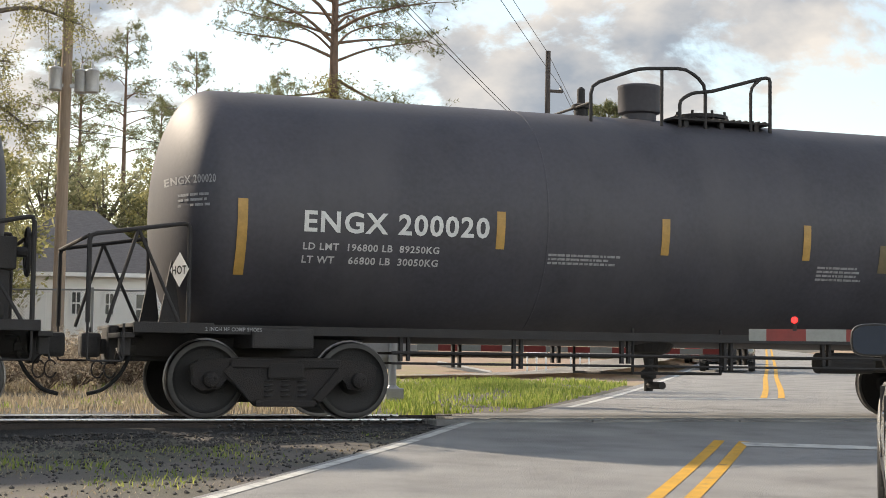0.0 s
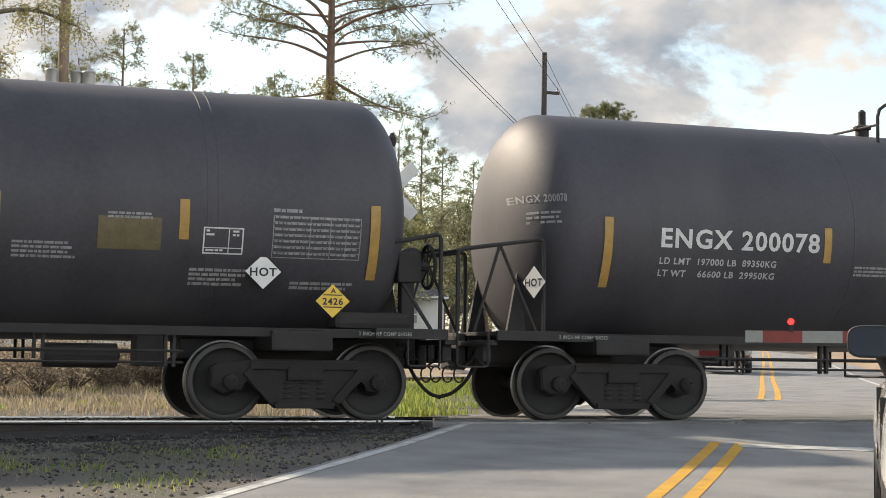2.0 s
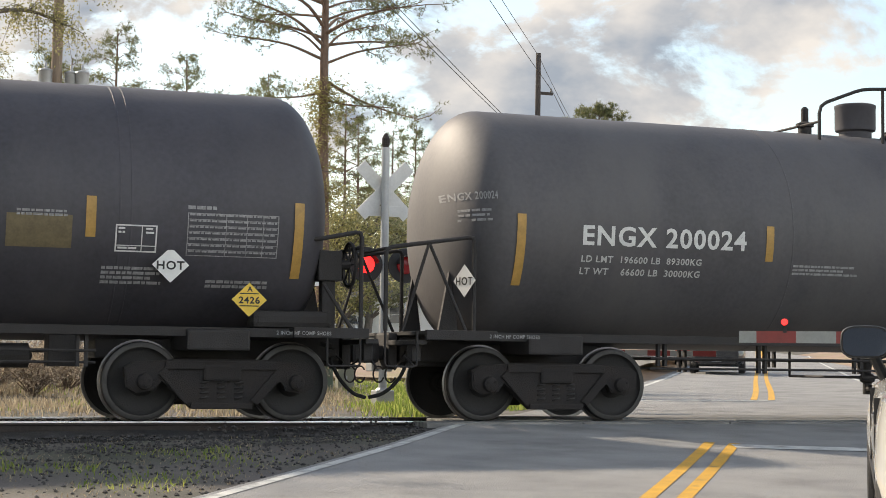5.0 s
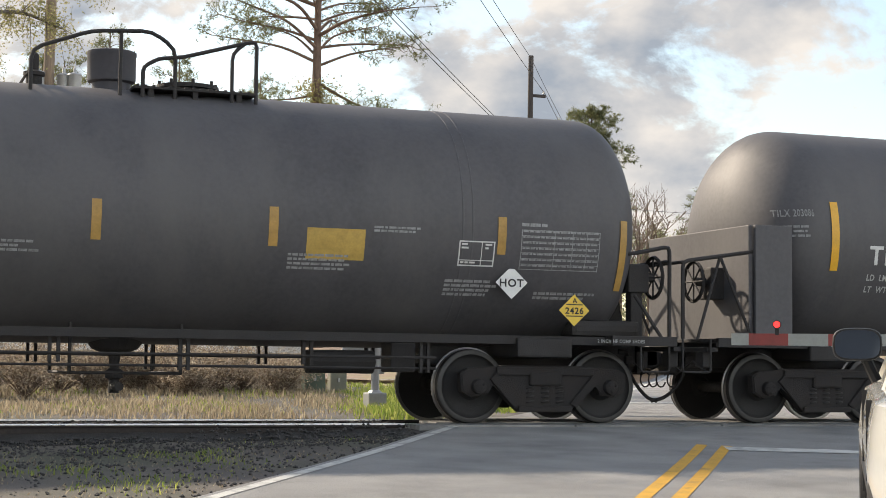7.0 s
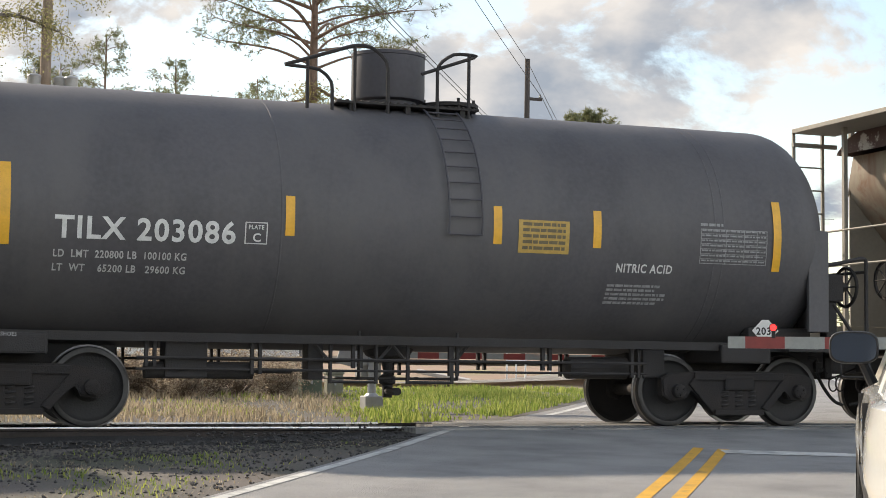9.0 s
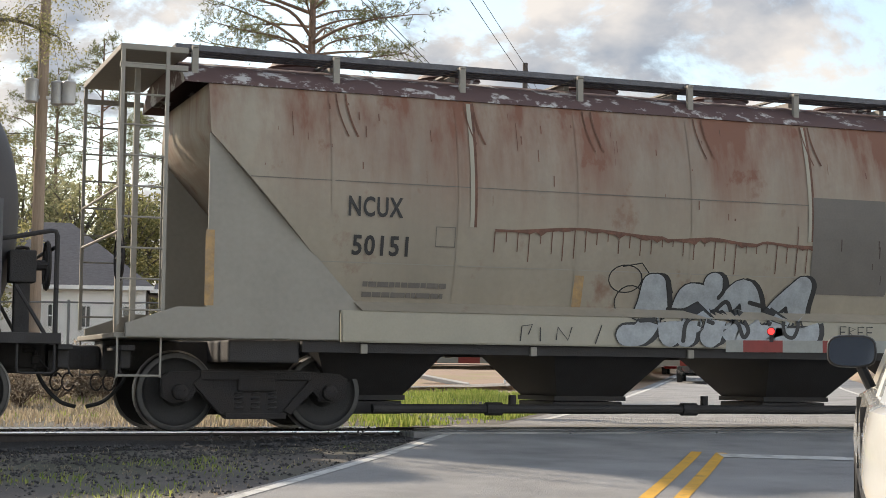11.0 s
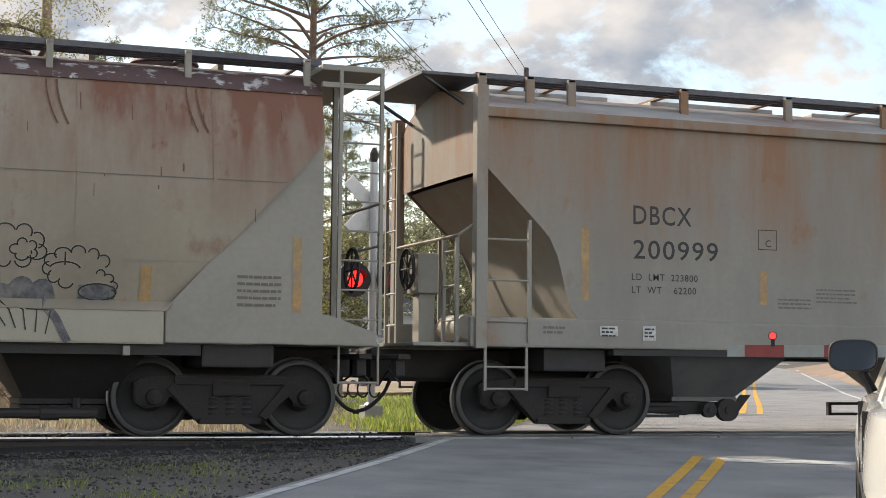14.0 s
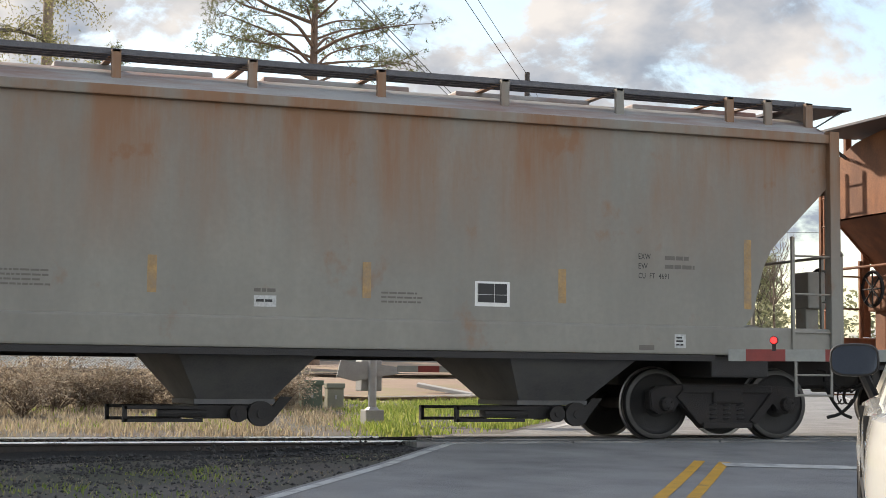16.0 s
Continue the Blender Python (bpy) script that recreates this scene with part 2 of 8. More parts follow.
M["concrete"] = material("pale_concrete", (0.46, 0.43, 0.39), rough=0.85, vary=0.15, scale=2, bump=0.2, bump_scale=60)
M["galv"] = material("galvanised_steel", (0.37, 0.375, 0.375), rough=0.45, metal=0.5, vary=0.12, scale=6, bump=0.05)
M["signwhite"] = material("aged_white_sign", (0.60, 0.60, 0.58), rough=0.5, vary=0.1, scale=5, bump=0.02)
M["black"] = material("flat_black_paint", (0.015, 0.015, 0.016), rough=0.55, vary=0.2, bump=0.02)
M["red_tape"] = material("red_reflective_tape", (0.22, 0.035, 0.03), rough=0.45, vary=0.12, scale=9, bump=0.0)
M["white_tape"] = material("white_reflective_tape", (0.27, 0.28, 0.26), rough=0.45, vary=0.12, scale=9, bump=0.0)
M["lamp_on"] = material("lit_red_lens", (0.6, 0.02, 0.02), rough=0.3, vary=0.05, bump=0.0, glow=((1.0, 0.02, 0.02), 2.2))
M["lamp_amber"] = material("lit_amber_lens", (0.6, 0.10, 0.02), rough=0.3, vary=0.05, bump=0.0, glow=((1.0, 0.13, 0.03), 4.0))
M["lamp_dim"] = material("dim_red_lens", (0.14, 0.015, 0.02), rough=0.25, vary=0.05, bump=0.0, glow=((1.0, 0.03, 0.03), 0.03))
M["bark"] = material("pine_bark", (0.17, 0.115, 0.085), rough=0.95, vary=0.4, scale=6, bump=0.8, bump_scale=25, stretch=(1, 1, 0.35))
M["greybark"] = material("grey_oak_bark", (0.15, 0.13, 0.11), rough=0.95, vary=0.4, scale=6, bump=0.8, bump_scale=25, stretch=(1, 1, 0.35))
M["polewood"] = material("weathered_pole_wood", (0.25, 0.19, 0.14), rough=0.9, vary=0.3, scale=4, bump=0.4, bump_scale=30, stretch=(1, 1, 0.1))
M["darkpole"] = material("dark_creosote_pole", (0.07, 0.06, 0.055), rough=0.9, vary=0.3, scale=4, bump=0.4, bump_scale=30, stretch=(1, 1, 0.1))
M["needles"] = leaf_material("pine_needles", (0.11, 0.135, 0.065), (0.27, 0.27, 0.14))
M["oakleaf"] = leaf_material("oak_leaves", (0.17, 0.18, 0.08), (0.42, 0.38, 0.18))
M["vineleaf"] = leaf_material("yellowed_vine_leaves", (0.20, 0.19, 0.08), (0.38, 0.34, 0.15))
M["farleaf"] = leaf_material("distant_woodland_leaves", (0.19, 0.21, 0.12), (0.42, 0.40, 0.24))
M["grass"] = leaf_material("fresh_grass_blades", (0.15, 0.235, 0.04), (0.40, 0.42, 0.12))
M["drygrass"] = leaf_material("dry_grass_blades", (0.25, 0.20, 0.14), (0.44, 0.38, 0.27))
M["bushleaf"] = leaf_material("withered_bush_leaves", (0.20, 0.15, 0.105), (0.50, 0.43, 0.33))
M["twig"] = material("bare_twigs", (0.19, 0.14, 0.105), rough=0.95, vary=0.3, bump=0.2)
M["siding"] = material("white_house_siding", (0.78, 0.77, 0.74), rough=0.7, vary=0.05, scale=3, bump=0.1, bump_scale=8, stretch=(0.2, 0.2, 6))
M["greysiding"] = material("greige_house_siding", (0.60, 0.575, 0.54), rough=0.7, vary=0.05, scale=3, bump=0.1, bump_scale=8, stretch=(0.2, 0.2, 6))
M["shingle"] = material("dark_asphalt_shingles", (0.085, 0.085, 0.095), rough=0.9, vary=0.25, scale=5, bump=0.3, bump_scale=20, stretch=(1, 1, 4))
M["trimwhite"] = material("white_trim_paint", (0.75, 0.75, 0.73), rough=0.5, vary=0.05, bump=0.02)
M["carwhite"] = material("white_car_paint", (0.66, 0.66, 0.62), rough=0.25, vary=0.04, scale=2, bump=0.0, coat=0.8)
M["cardark"] = material("dark_car_paint", (0.02, 0.022, 0.026), rough=0.25, vary=0.1, bump=0.0, coat=0.8)
M["carred"] = material("red_car_paint", (0.36, 0.03, 0.03), rough=0.25, vary=0.1, bump=0.0, coat=0.8)
M["cargrey"] = material("silver_car_paint", (0.35, 0.36, 0.37), rough=0.3, metal=0.3, vary=0.05, bump=0.0, coat=0.8)
M["rubber"] = material("tyre_rubber", (0.02, 0.02, 0.02), rough=0.85, vary=0.3, bump=0.2)
M["chrome"] = material("chrome", (0.7, 0.7, 0.7), rough=0.12, metal=1.0, vary=0.05, bump=0.0)
M["mirror"] = material("mirror_glass", (0.07, 0.09, 0.125), rough=0.04, metal=1.0, vary=0.02, bump=0.0)
M["glass"] = material("dark_window_glass", (0.03, 0.035, 0.04), rough=0.06, vary=0.05, bump=0.0, spec=0.8)
M["green"] = material("green_utility_box", (0.10, 0.13, 0.09), rough=0.6, vary=0.12, scale=3, bump=0.03)
M["boxtan"] = material("tan_utility_box", (0.23, 0.225, 0.17), rough=0.65, vary=0.15, scale=4, bump=0.03)
M["wire"] = material("cable_black", (0.03, 0.03, 0.03), rough=0.6, vary=0.1, bump=0.0)
M["mesh"] = material("chain_link_wire", (0.17, 0.17, 0.165), rough=0.5, metal=0.6, vary=0.15, bump=0.0)

# ---------------------------------------------------------------- mesh tools


def box(bm, x0, x1, y0, y1, z0, z1, bevel=0.0):
    r = bmesh.ops.create_cube(bm, size=1.0)
    for v in r["verts"]:
        v.co = Vector((x0 + (v.co.x + 0.5) * (x1 - x0), y0 + (v.co.y + 0.5) * (y1 - y0), z0 + (v.co.z + 0.5) * (z1 - z0)))
    if bevel:
        es = {e for v in r["verts"] for e in v.link_edges}
        bmesh.ops.bevel(bm, geom=list(es), offset=bevel, segments=2, affect="EDGES", profile=0.6)
    return bm


def rod(bm, a, b, r, seg=8, r2=None):
    """A round bar from a to b."""
    a, b = Vector(a), Vector(b)
    d = b - a
    if d.length < 1e-5:
        return bm
    q = d.to_track_quat("Z", "Y").to_matrix()
    r2 = r if r2 is None else r2
    lo, hi = [], []
    for i in range(seg):
        w = 2 * math.pi * i / seg
        o = q @ Vector((math.cos(w), math.sin(w), 0))
        lo.append(bm.verts.new(a + o * r)); hi.append(bm.verts.new(b + o * r2))
    for i in range(seg):
        j = (i + 1) % seg
        bm.faces.new((lo[i], lo[j], hi[j], hi[i]))
    bm.faces.new(lo[::-1]); bm.faces.new(hi)
    return bm


def pipe(bm, pts, r, seg=8):
    """A bent round bar through pts, of one skin."""
    pts = [Vector(p) for p in pts]
    rings = []
    for k, p in enumerate(pts):
        d = (pts[min(k + 1, len(pts) - 1)] - pts[max(k - 1, 0)]).normalized()
        q = d.to_track_quat("Z", "Y").to_matrix()
        rr = r[k] if isinstance(r, (list, tuple)) else r
        rings.append([bm.verts.new(p + q @ Vector((math.cos(2 * math.pi * i / seg) * rr, math.sin(2 * math.pi * i / seg) * rr, 0)))
                      for i in range(seg)])
    for A, B in zip(rings, rings[1:]):
        # keep neighbouring rings from twisting
        best = min(range(seg), key=lambda s: sum((A[i].co - B[(i + s) % seg].co).length_squared for i in range(0, seg, 2)))
        for i in range(seg):
            j = (i + 1) % seg
            bm.faces.new((A[i], A[j], B[(j + best) % seg], B[(i + best) % seg]))
    bm.faces.new(rings[0][::-1]); bm.faces.new(rings[-1])
    return bm


def curve_pts(pts, n=6):
    """Catmull-Rom through pts."""
    P = [Vector(p) for p in pts]
    P = [2 * P[0] - P[1]] + P + [2 * P[-1] - P[-2]]
    out = []
    for i in range(1, len(P) - 2):
        for k in range(n):
            t = k / n
            a, b, c, d = P[i - 1], P[i], P[i + 1], P[i + 2]
            out.append(0.5 * ((2 * b) + (c - a) * t + (2 * a - 5 * b + 4 * c - d) * t * t + (3 * b - a - 3 * c + d) * t ** 3))
    out.append(P[-2])
    return out


def bent(pts, r):
    """Points of a bar with its corners rounded by r."""
    P = [Vector(p) for p in pts]
    out = [P[0]]
    for a, b, c in zip(P, P[1:], P[2:]):
        u, v = (a - b), (c - b)
        k = min(r, u.length * 0.45, v.length * 0.45)
        p, q = b + u.normalized() * k, b + v.normalized() * k
        out += [p, (p + q + 2 * b) / 4, q]
    return out + [P[-1]]


def lathe(bm, profile, axis, origin=(0, 0, 0), seg=32, close=True):
    """profile: (along, radius) pairs turned about axis X, Y or Z through origin."""
    o = Vector(origin)
    rings = []
    for s, r in profile:
        ring = []
        for i in range(seg):
            w = 2 * math.pi * i / seg
            c, d = math.cos(w) * max(r, 1e-4), math.sin(w) * max(r, 1e-4)
            ring.append(bm.verts.new(o + (Vector((s, c, d)) if axis == "X" else Vector((d, s, c)) if axis == "Y" else Vector((c, d, s)))))
        rings.append(ring)
    for A, B in zip(rings, rings[1:]):
        for i in range(seg):
            j = (i + 1) % seg
            bm.faces.new((A[i], A[j], B[j], B[i]))
    if close:
        bm.faces.new(rings[0][::-1]); bm.faces.new(rings[-1])
    return bm


def prism(bm, pts, y0, y1, bevel=0.0):
    """An outline of (x, z) points pushed from y0 to y1."""
    A = [bm.verts.new((x, y0, z)) for x, z in pts]
    B = [bm.verts.new((x, y1, z)) for x, z in pts]
    n = len(pts)
    f = [bm.faces.new(A), bm.faces.new(B[::-1])]
    for i in range(n):
        j = (i + 1) % n
        bm.faces.new((A[j], A[i], B[i], B[j]))
    if bevel:
        es = set(f[0].edges) | set(f[1].edges)
        bmesh.ops.bevel(bm, geom=list(es), offset=bevel, segments=2, affect="EDGES")
    return bm


def mesh_of(name, bm, mat, smooth=False):
    bmesh.ops.recalc_face_normals(bm, faces=bm.faces)
    me = bpy.data.meshes.new(name)
    bm.to_mesh(me)
    bm.free()
    for m in (mat if isinstance(mat, (list, tuple)) else [mat]):
        me.materials.append(m)
    if smooth:
        for p in me.polygons:
            p.use_smooth = True
        me.set_sharp_from_angle(angle=radians(38))
    return me


def part(name, bm, mat, parent=None, label="", smooth=False, at=None):
    """One mesh object under a thing or under a part."""
    ob = new(name, bm if isinstance(bm, bpy.types.Mesh) else mesh_of(name, bm, mat, smooth))
    if parent is not None:
        ob.parent = parent
    if at is not None:
        ob.matrix_basis = at
    if label:
        tagged(ob, label)
    return ob


def thing(name, label, category, at=None, group="", kind=""):
    ob = new(name)
    if at is not None:
        ob.matrix_basis = at
    return tagged(ob, label, category, group, kind)


def letters(text, size, width=None, bold=0.024):
    """Outline letters as (points, faces) in the plane x, z; the lower left corner of the first letter at the origin."""
    cu = bpy.data.curves.new("letters", "FONT")
    cu.body, cu.size, cu.resolution_u, cu.offset, cu.space_character = text, 1.0, 3, bold, 1.12
    ob = bpy.data.objects.new("letters", cu)
    scene.collection.objects.link(ob)
    me = bpy.data.meshes.new_from_object(ob.evaluated_get(bpy.context.evaluated_depsgraph_get()))
    P = [v.co.copy() for v in me.vertices]
    F = [tuple(p.vertices) for p in me.polygons]
    bpy.data.objects.remove(ob); bpy.data.curves.remove(cu); bpy.data.meshes.remove(me)
    x0, x1 = min(p.x for p in P), max(p.x for p in P)
    h = max(p.y for p in P) - min(0.0, min(p.y for p in P))
    sz = size / h
    sx = width / (x1 - x0) if width else sz
    return [((p.x - x0) * sx, p.y * sz) for p in P], F


def on_side(bm, pts, faces, side, lift=0.006, grow=0.0):
    """Lays flat (x, z) points on a car's near side, whose depth at (x, z) is side(x, z)."""
    vs = [bm.verts.new((x, side(x, z) - lift, z)) for x, z in pts]
    for f in faces:
        try:
            bm.faces.new([vs[i] for i in f])
        except ValueError:
            pass
    return bm


def patch_pts(x0, x1, z0, z1, nx=1, nz=8, skew=0.0):
    pts = [(x0 + (x1 - x0) * i / nx + skew * j / nz, z0 + (z1 - z0) * j / nz) for j in range(nz + 1) for i in range(nx + 1)]
    faces = [(j * (nx + 1) + i, j * (nx + 1) + i + 1, (j + 1) * (nx + 1) + i + 1, (j + 1) * (nx + 1) + i) for j in range(nz) for i in range(nx)]
    return pts, faces


def ribbon(bm, pts, w, side, lift=0.007):
    """A sprayed line of width w through (x, z) points."""
    P = [Vector((x, z)) for x, z in pts]
    L, R = [], []
    for i, p in enumerate(P):
        d = P[min(i + 1, len(P) - 1)] - P[max(i - 1, 0)]
        d = d.normalized() if d.length else Vector((1, 0))
        n = Vector((-d.y, d.x)) * w * 0.5
        for lst, q in ((L, p + n), (R, p - n)):
            lst.append(bm.verts.new((q.x, side(q.x, q.y) - lift, q.y)))
    for i in range(len(P) - 1):
        bm.faces.new((L[i], R[i], R[i + 1], L[i + 1]))
    return bm
M["ink_thin"] = material("thin_dark_spray", (0.085, 0.085, 0.095), rough=0.8, vary=0.5, scale=7, bump=0.02, second=(0.22, 0.21, 0.20), amount=0.35, spread=0.3)
M["drip"] = material("dark_rust_drip", (0.06, 0.045, 0.038), rough=0.9, vary=0.3, scale=8, bump=0.02)
M["tape_dull"] = material("faded_amber_tape", (0.36, 0.22, 0.085), rough=0.6, vary=0.3, scale=9, bump=0.02, second=(0.24, 0.18, 0.12), amount=0.4, spread=0.3)

# ---------------------------------------------------------------- ground, road, track
PROFILE = ((-400, -1.6), (-60, -1.4), (-19.8, -0.68), (-13.4, -0.52), (-8.8, -0.34), (-3.8, -0.14), (-1.6, -0.03), (-0.9, -0.004), (0.9, -0.004), (1.6, -0.02), (8.2, 0.07),
           (26.5, 0.33), (47, 0.80), (62, 1.18), (126, 3.2), (400, 6.0))


def lie(y):
    """Height of the road's crown line by distance from the track's middle."""
    return float(np.interp(y, [p[0] for p in PROFILE], [p[1] for p in PROFILE]))


CENTRE = curve_pts([(-36.41, -62.89, 0), (-10.42, -24.93, 0), (-2.52, -13.38, 0), (4.07, -3.77, 0), (11.81, 8.21, 0), (22.83, 26.55, 0), (35.27, 47.21, 0), (82.60, 126.33, 0), (141.09, 223.76, 0)], 10)


def offset_line(off, i0=0, i1=None):
    out = []
    n = len(CENTRE)
    for i in range(i0, n if i1 is None else i1):
        d = (CENTRE[min(i + 1, n - 1)] - CENTRE[max(i - 1, 0)]).normalized()
        out.append(CENTRE[i] + Vector((d.y, -d.x, 0)) * off)
    return out


def road_gap(x, y):
    """Signed distance right of the road's middle at (x, y)."""
    best = min(range(len(CENTRE) - 1), key=lambda i: (CENTRE[i] - Vector((x, y, 0))).length_squared)
    d = (CENTRE[best + 1] - CENTRE[max(best - 1, 0)]).normalized()
    v = Vector((x, y, 0)) - CENTRE[best]
    return v.x * d.y - v.y * d.x


def step(a, b, v):
    t = min(1.0, max(0.0, (v - a) / (b - a)))
    return t * t * (3 - 2 * t)


def earth(x, y):
    """Height of the open ground."""
    g = road_gap(x, y) if abs(y) < 140 and -60 < x < 110 else 99
    z = lie(y)
    off = step(3.3, 5.8, -g) if g < 0 else step(4.3, 5.2, g)       # 1 away from the road
    z -= 0.04 * (1 - off)
    z -= off * (0.10 + 0.05 * step(1.4, 2.6, abs(y)) - 0.06 * step(3.0, 5.0, abs(y)))
    if y > 6:
        z += off * (0.10 * step(6, 13, y) + 0.40 * step(17, 29, y))
    z += off * 0.03 * noise.noise((x * 0.7, y * 0.5, 0.3)) + off * 0.015 * noise.noise((x * 2.6, y * 2.6, 3.0))
    return z


def spaced(lo, hi, fine_lo, fine_hi, fine, n):
    mid = list(np.arange(fine_lo, fine_hi, fine))
    a = list(fine_lo - (np.geomspace(1, fine_lo - lo + 1, n) - 1))[::-1]
    b = list(fine_hi + (np.geomspace(1, hi - fine_hi + 1, n) - 1))
    return a[:-1] + mid + b


def make_ground():
    xs, ys = spaced(-900, 900, -16, 44, 0.55, 26), spaced(-400, 1400, -20, 44, 0.50, 26)
    V = [(x, y, earth(x, y)) for y in ys for x in xs]
    nx = len(xs)
    F = [(j * nx + i, j * nx + i + 1, (j + 1) * nx + i + 1, (j + 1) * nx + i) for j in range(len(ys) - 1) for i in range(nx - 1)]
    me = bpy.data.meshes.new("ground")
    me.from_pydata(V, [], F)
    me.materials.append(M["ground"]); me.materials.append(M["dirt"]); me.materials.append(M["ballastbed"])
    for p in me.polygons:
        p.use_smooth = True
        c = p.center
        if c.y > 17.4 + 1.2 * noise.noise((c.x * 0.5, 2.0, 1.0)) and c.y < 80:
            p.material_index = 1
        # strip along the track takes the bed with the train's shade in its colour
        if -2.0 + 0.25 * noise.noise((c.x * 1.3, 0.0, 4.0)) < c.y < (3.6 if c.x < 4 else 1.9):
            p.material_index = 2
    tagged(new("ground", me), "sandy roadside soil with patchy grass and bare dirt", "ground", kind="structure")


def strip(bm, a, b, lift, y_stop=None):
    """A sheet between two lines, lying on the road."""
    A = [bm.verts.new((p.x, p.y, lie(p.y) + lift)) for p in a]
    B = [bm.verts.new((p.x, p.y, lie(p.y) + lift)) for p in b]
    for i in range(len(A) - 1):
        bm.faces.new((A[i], B[i], B[i + 1], A[i + 1]))
    return bm


def resample(pts, step_len):
    out = [pts[0]]
    for a, b in zip(pts, pts[1:]):
        n = max(1, int((b - a).length / step_len))
        out += [a.lerp(b, (k + 1) / n) for k in range(n)]
    return out


def make_road():
    global CENTRE
    dense = resample(CENTRE, 0.35)
    keep, CENTRE = CENTRE, dense
    bm = bmesh.new()
    lines = [offset_line(o) for o in (-3.26, -1.6, 0.0, 1.6, 3.2, 4.3)]
    for a, b in zip(lines, lines[1:]):
        strip(bm, a, b, 0.0)
    bmesh.ops.remove_doubles(bm, verts=bm.verts, dist=0.001)
    # a thin kerbless edge gives the sheet its depth
    ext = bmesh.ops.extrude_edge_only(bm, edges=[e for e in bm.edges if e.is_boundary])
    for v in ext["geom"]:
        if isinstance(v, bmesh.types.BMVert):
            v.co.z -= 0.09
    tagged(part("road", bm, M["asphalt"]), "worn grey asphalt two-lane road over the crossing", "road", kind="structure")

    def marking(name, off, w, lo, hi, mat, label):
        b = bmesh.new()
        A, B = offset_line(off - w / 2), offset_line(off + w / 2)
        idx = [i for i, p in enumerate(CENTRE) if lo <= p.y <= hi]
        strip(b, [A[i] for i in idx], [B[i] for i in idx], 0.005)
        tagged(part(name, b, mat), label, "road marking", kind="structure")
    marking("yellow_line", -0.135, 0.12, -45, -3.70, M["paint_y"], "worn yellow centre line on the asphalt")
    marking("yellow_line", 0.135, 0.12, -45, -3.70, M["paint_y"], "worn yellow centre line on the asphalt")
    marking("yellow_line", -0.17, 0.13, 8.0, 200, M["paint_y"], "worn yellow centre line on the asphalt")
    marking("yellow_line", 0.17, 0.13, 8.0, 200, M["paint_y"], "worn yellow centre line on the asphalt")
    marking("edge_line", -3.13, 0.11, -45, -0.95, M["paint_w"], "worn white edge line of the road")
    marking("edge_line", -2.95, 0.13, 1.9, 200, M["paint_w"], "worn white edge line of the road")
    marking("edge_line", 3.1, 0.13, 8.2, 200, M["paint_w"], "worn white edge line of the road")

    def bar(name, a, b, w, label):
        m = bmesh.new()
        a, b = Vector(a), Vector(b)
        n = Vector((-(b - a).y, (b - a).x, 0)).normalized() * w / 2
        pts = [a.lerp(b, k / 12) for k in range(13)]
        strip(m, [p + n for p in pts], [p - n for p in pts], 0.006)
        tagged(part(name, m, M["paint_w"]), label, "road marking", kind="structure")
    bar("stop_line", (4.00, -4.14, 0), (6.78, -5.28, 0), 0.45, "worn white stop line before the crossing")
    bar("stop_line", (8.16, 7.68, 0), (11.75, 7.93, 0), 0.30, "worn white stop line beyond the crossing")
    CENTRE = keep
    # crossing panels between and beside the rails
    for k, (y0, y1) in enumerate(((-1.35, -0.83), (-0.66, -0.02), (0.02, 0.66), (0.83, 1.35))):
        for i in range(5):
            x0 = 1.45 + 0.68 * (y0 + 1.4) + i * 2.05
            b = bmesh.new()
            box(b, x0, x0 + 2.02, y0, y1, lie((y0 + y1) / 2) - 0.12, lie((y0 + y1) / 2) + 0.014, 0.008)
            tagged(part("crossing_panel", b, M["panel"]), "worn rubber panel between the crossing rails", "crossing panel", group="crossing panels", kind="structure")


def rail(y, z):
    bm, bh = bmesh.new(), bmesh.new()
    prof = ((-0.070, -0.17), (0.070, -0.17), (0.070, -0.158), (0.012, -0.14), (0.010, -0.05), (0.036, -0.038), (0.036, -0.006), (-0.036, -0.006), (-0.036, -0.038), (-0.010, -0.05), (-0.012, -0.14), (-0.070, -0.158))
    for x0, x1 in ((-90, 140),):
        A = [bm.verts.new((x0, y + a, z + b)) for a, b in prof]
        B = [bm.verts.new((x1, y + a, z + b)) for a, b in prof]
        for i in range(len(prof)):
            j = (i + 1) % len(prof)
            bm.faces.new((A[i], A[j], B[j], B[i]))
        bm.faces.new(A); bm.faces.new(B)
    box(bh, -90, 1.70, y - 0.0375, y + 0.0375, z - 0.024, z, 0.008)
    r = thing("rail", "steel rail with a polished running head", "rail", kind="structure")
    part("web", bm, M["railsteel"], r)
    part("head", bh, M["railhead"], r)


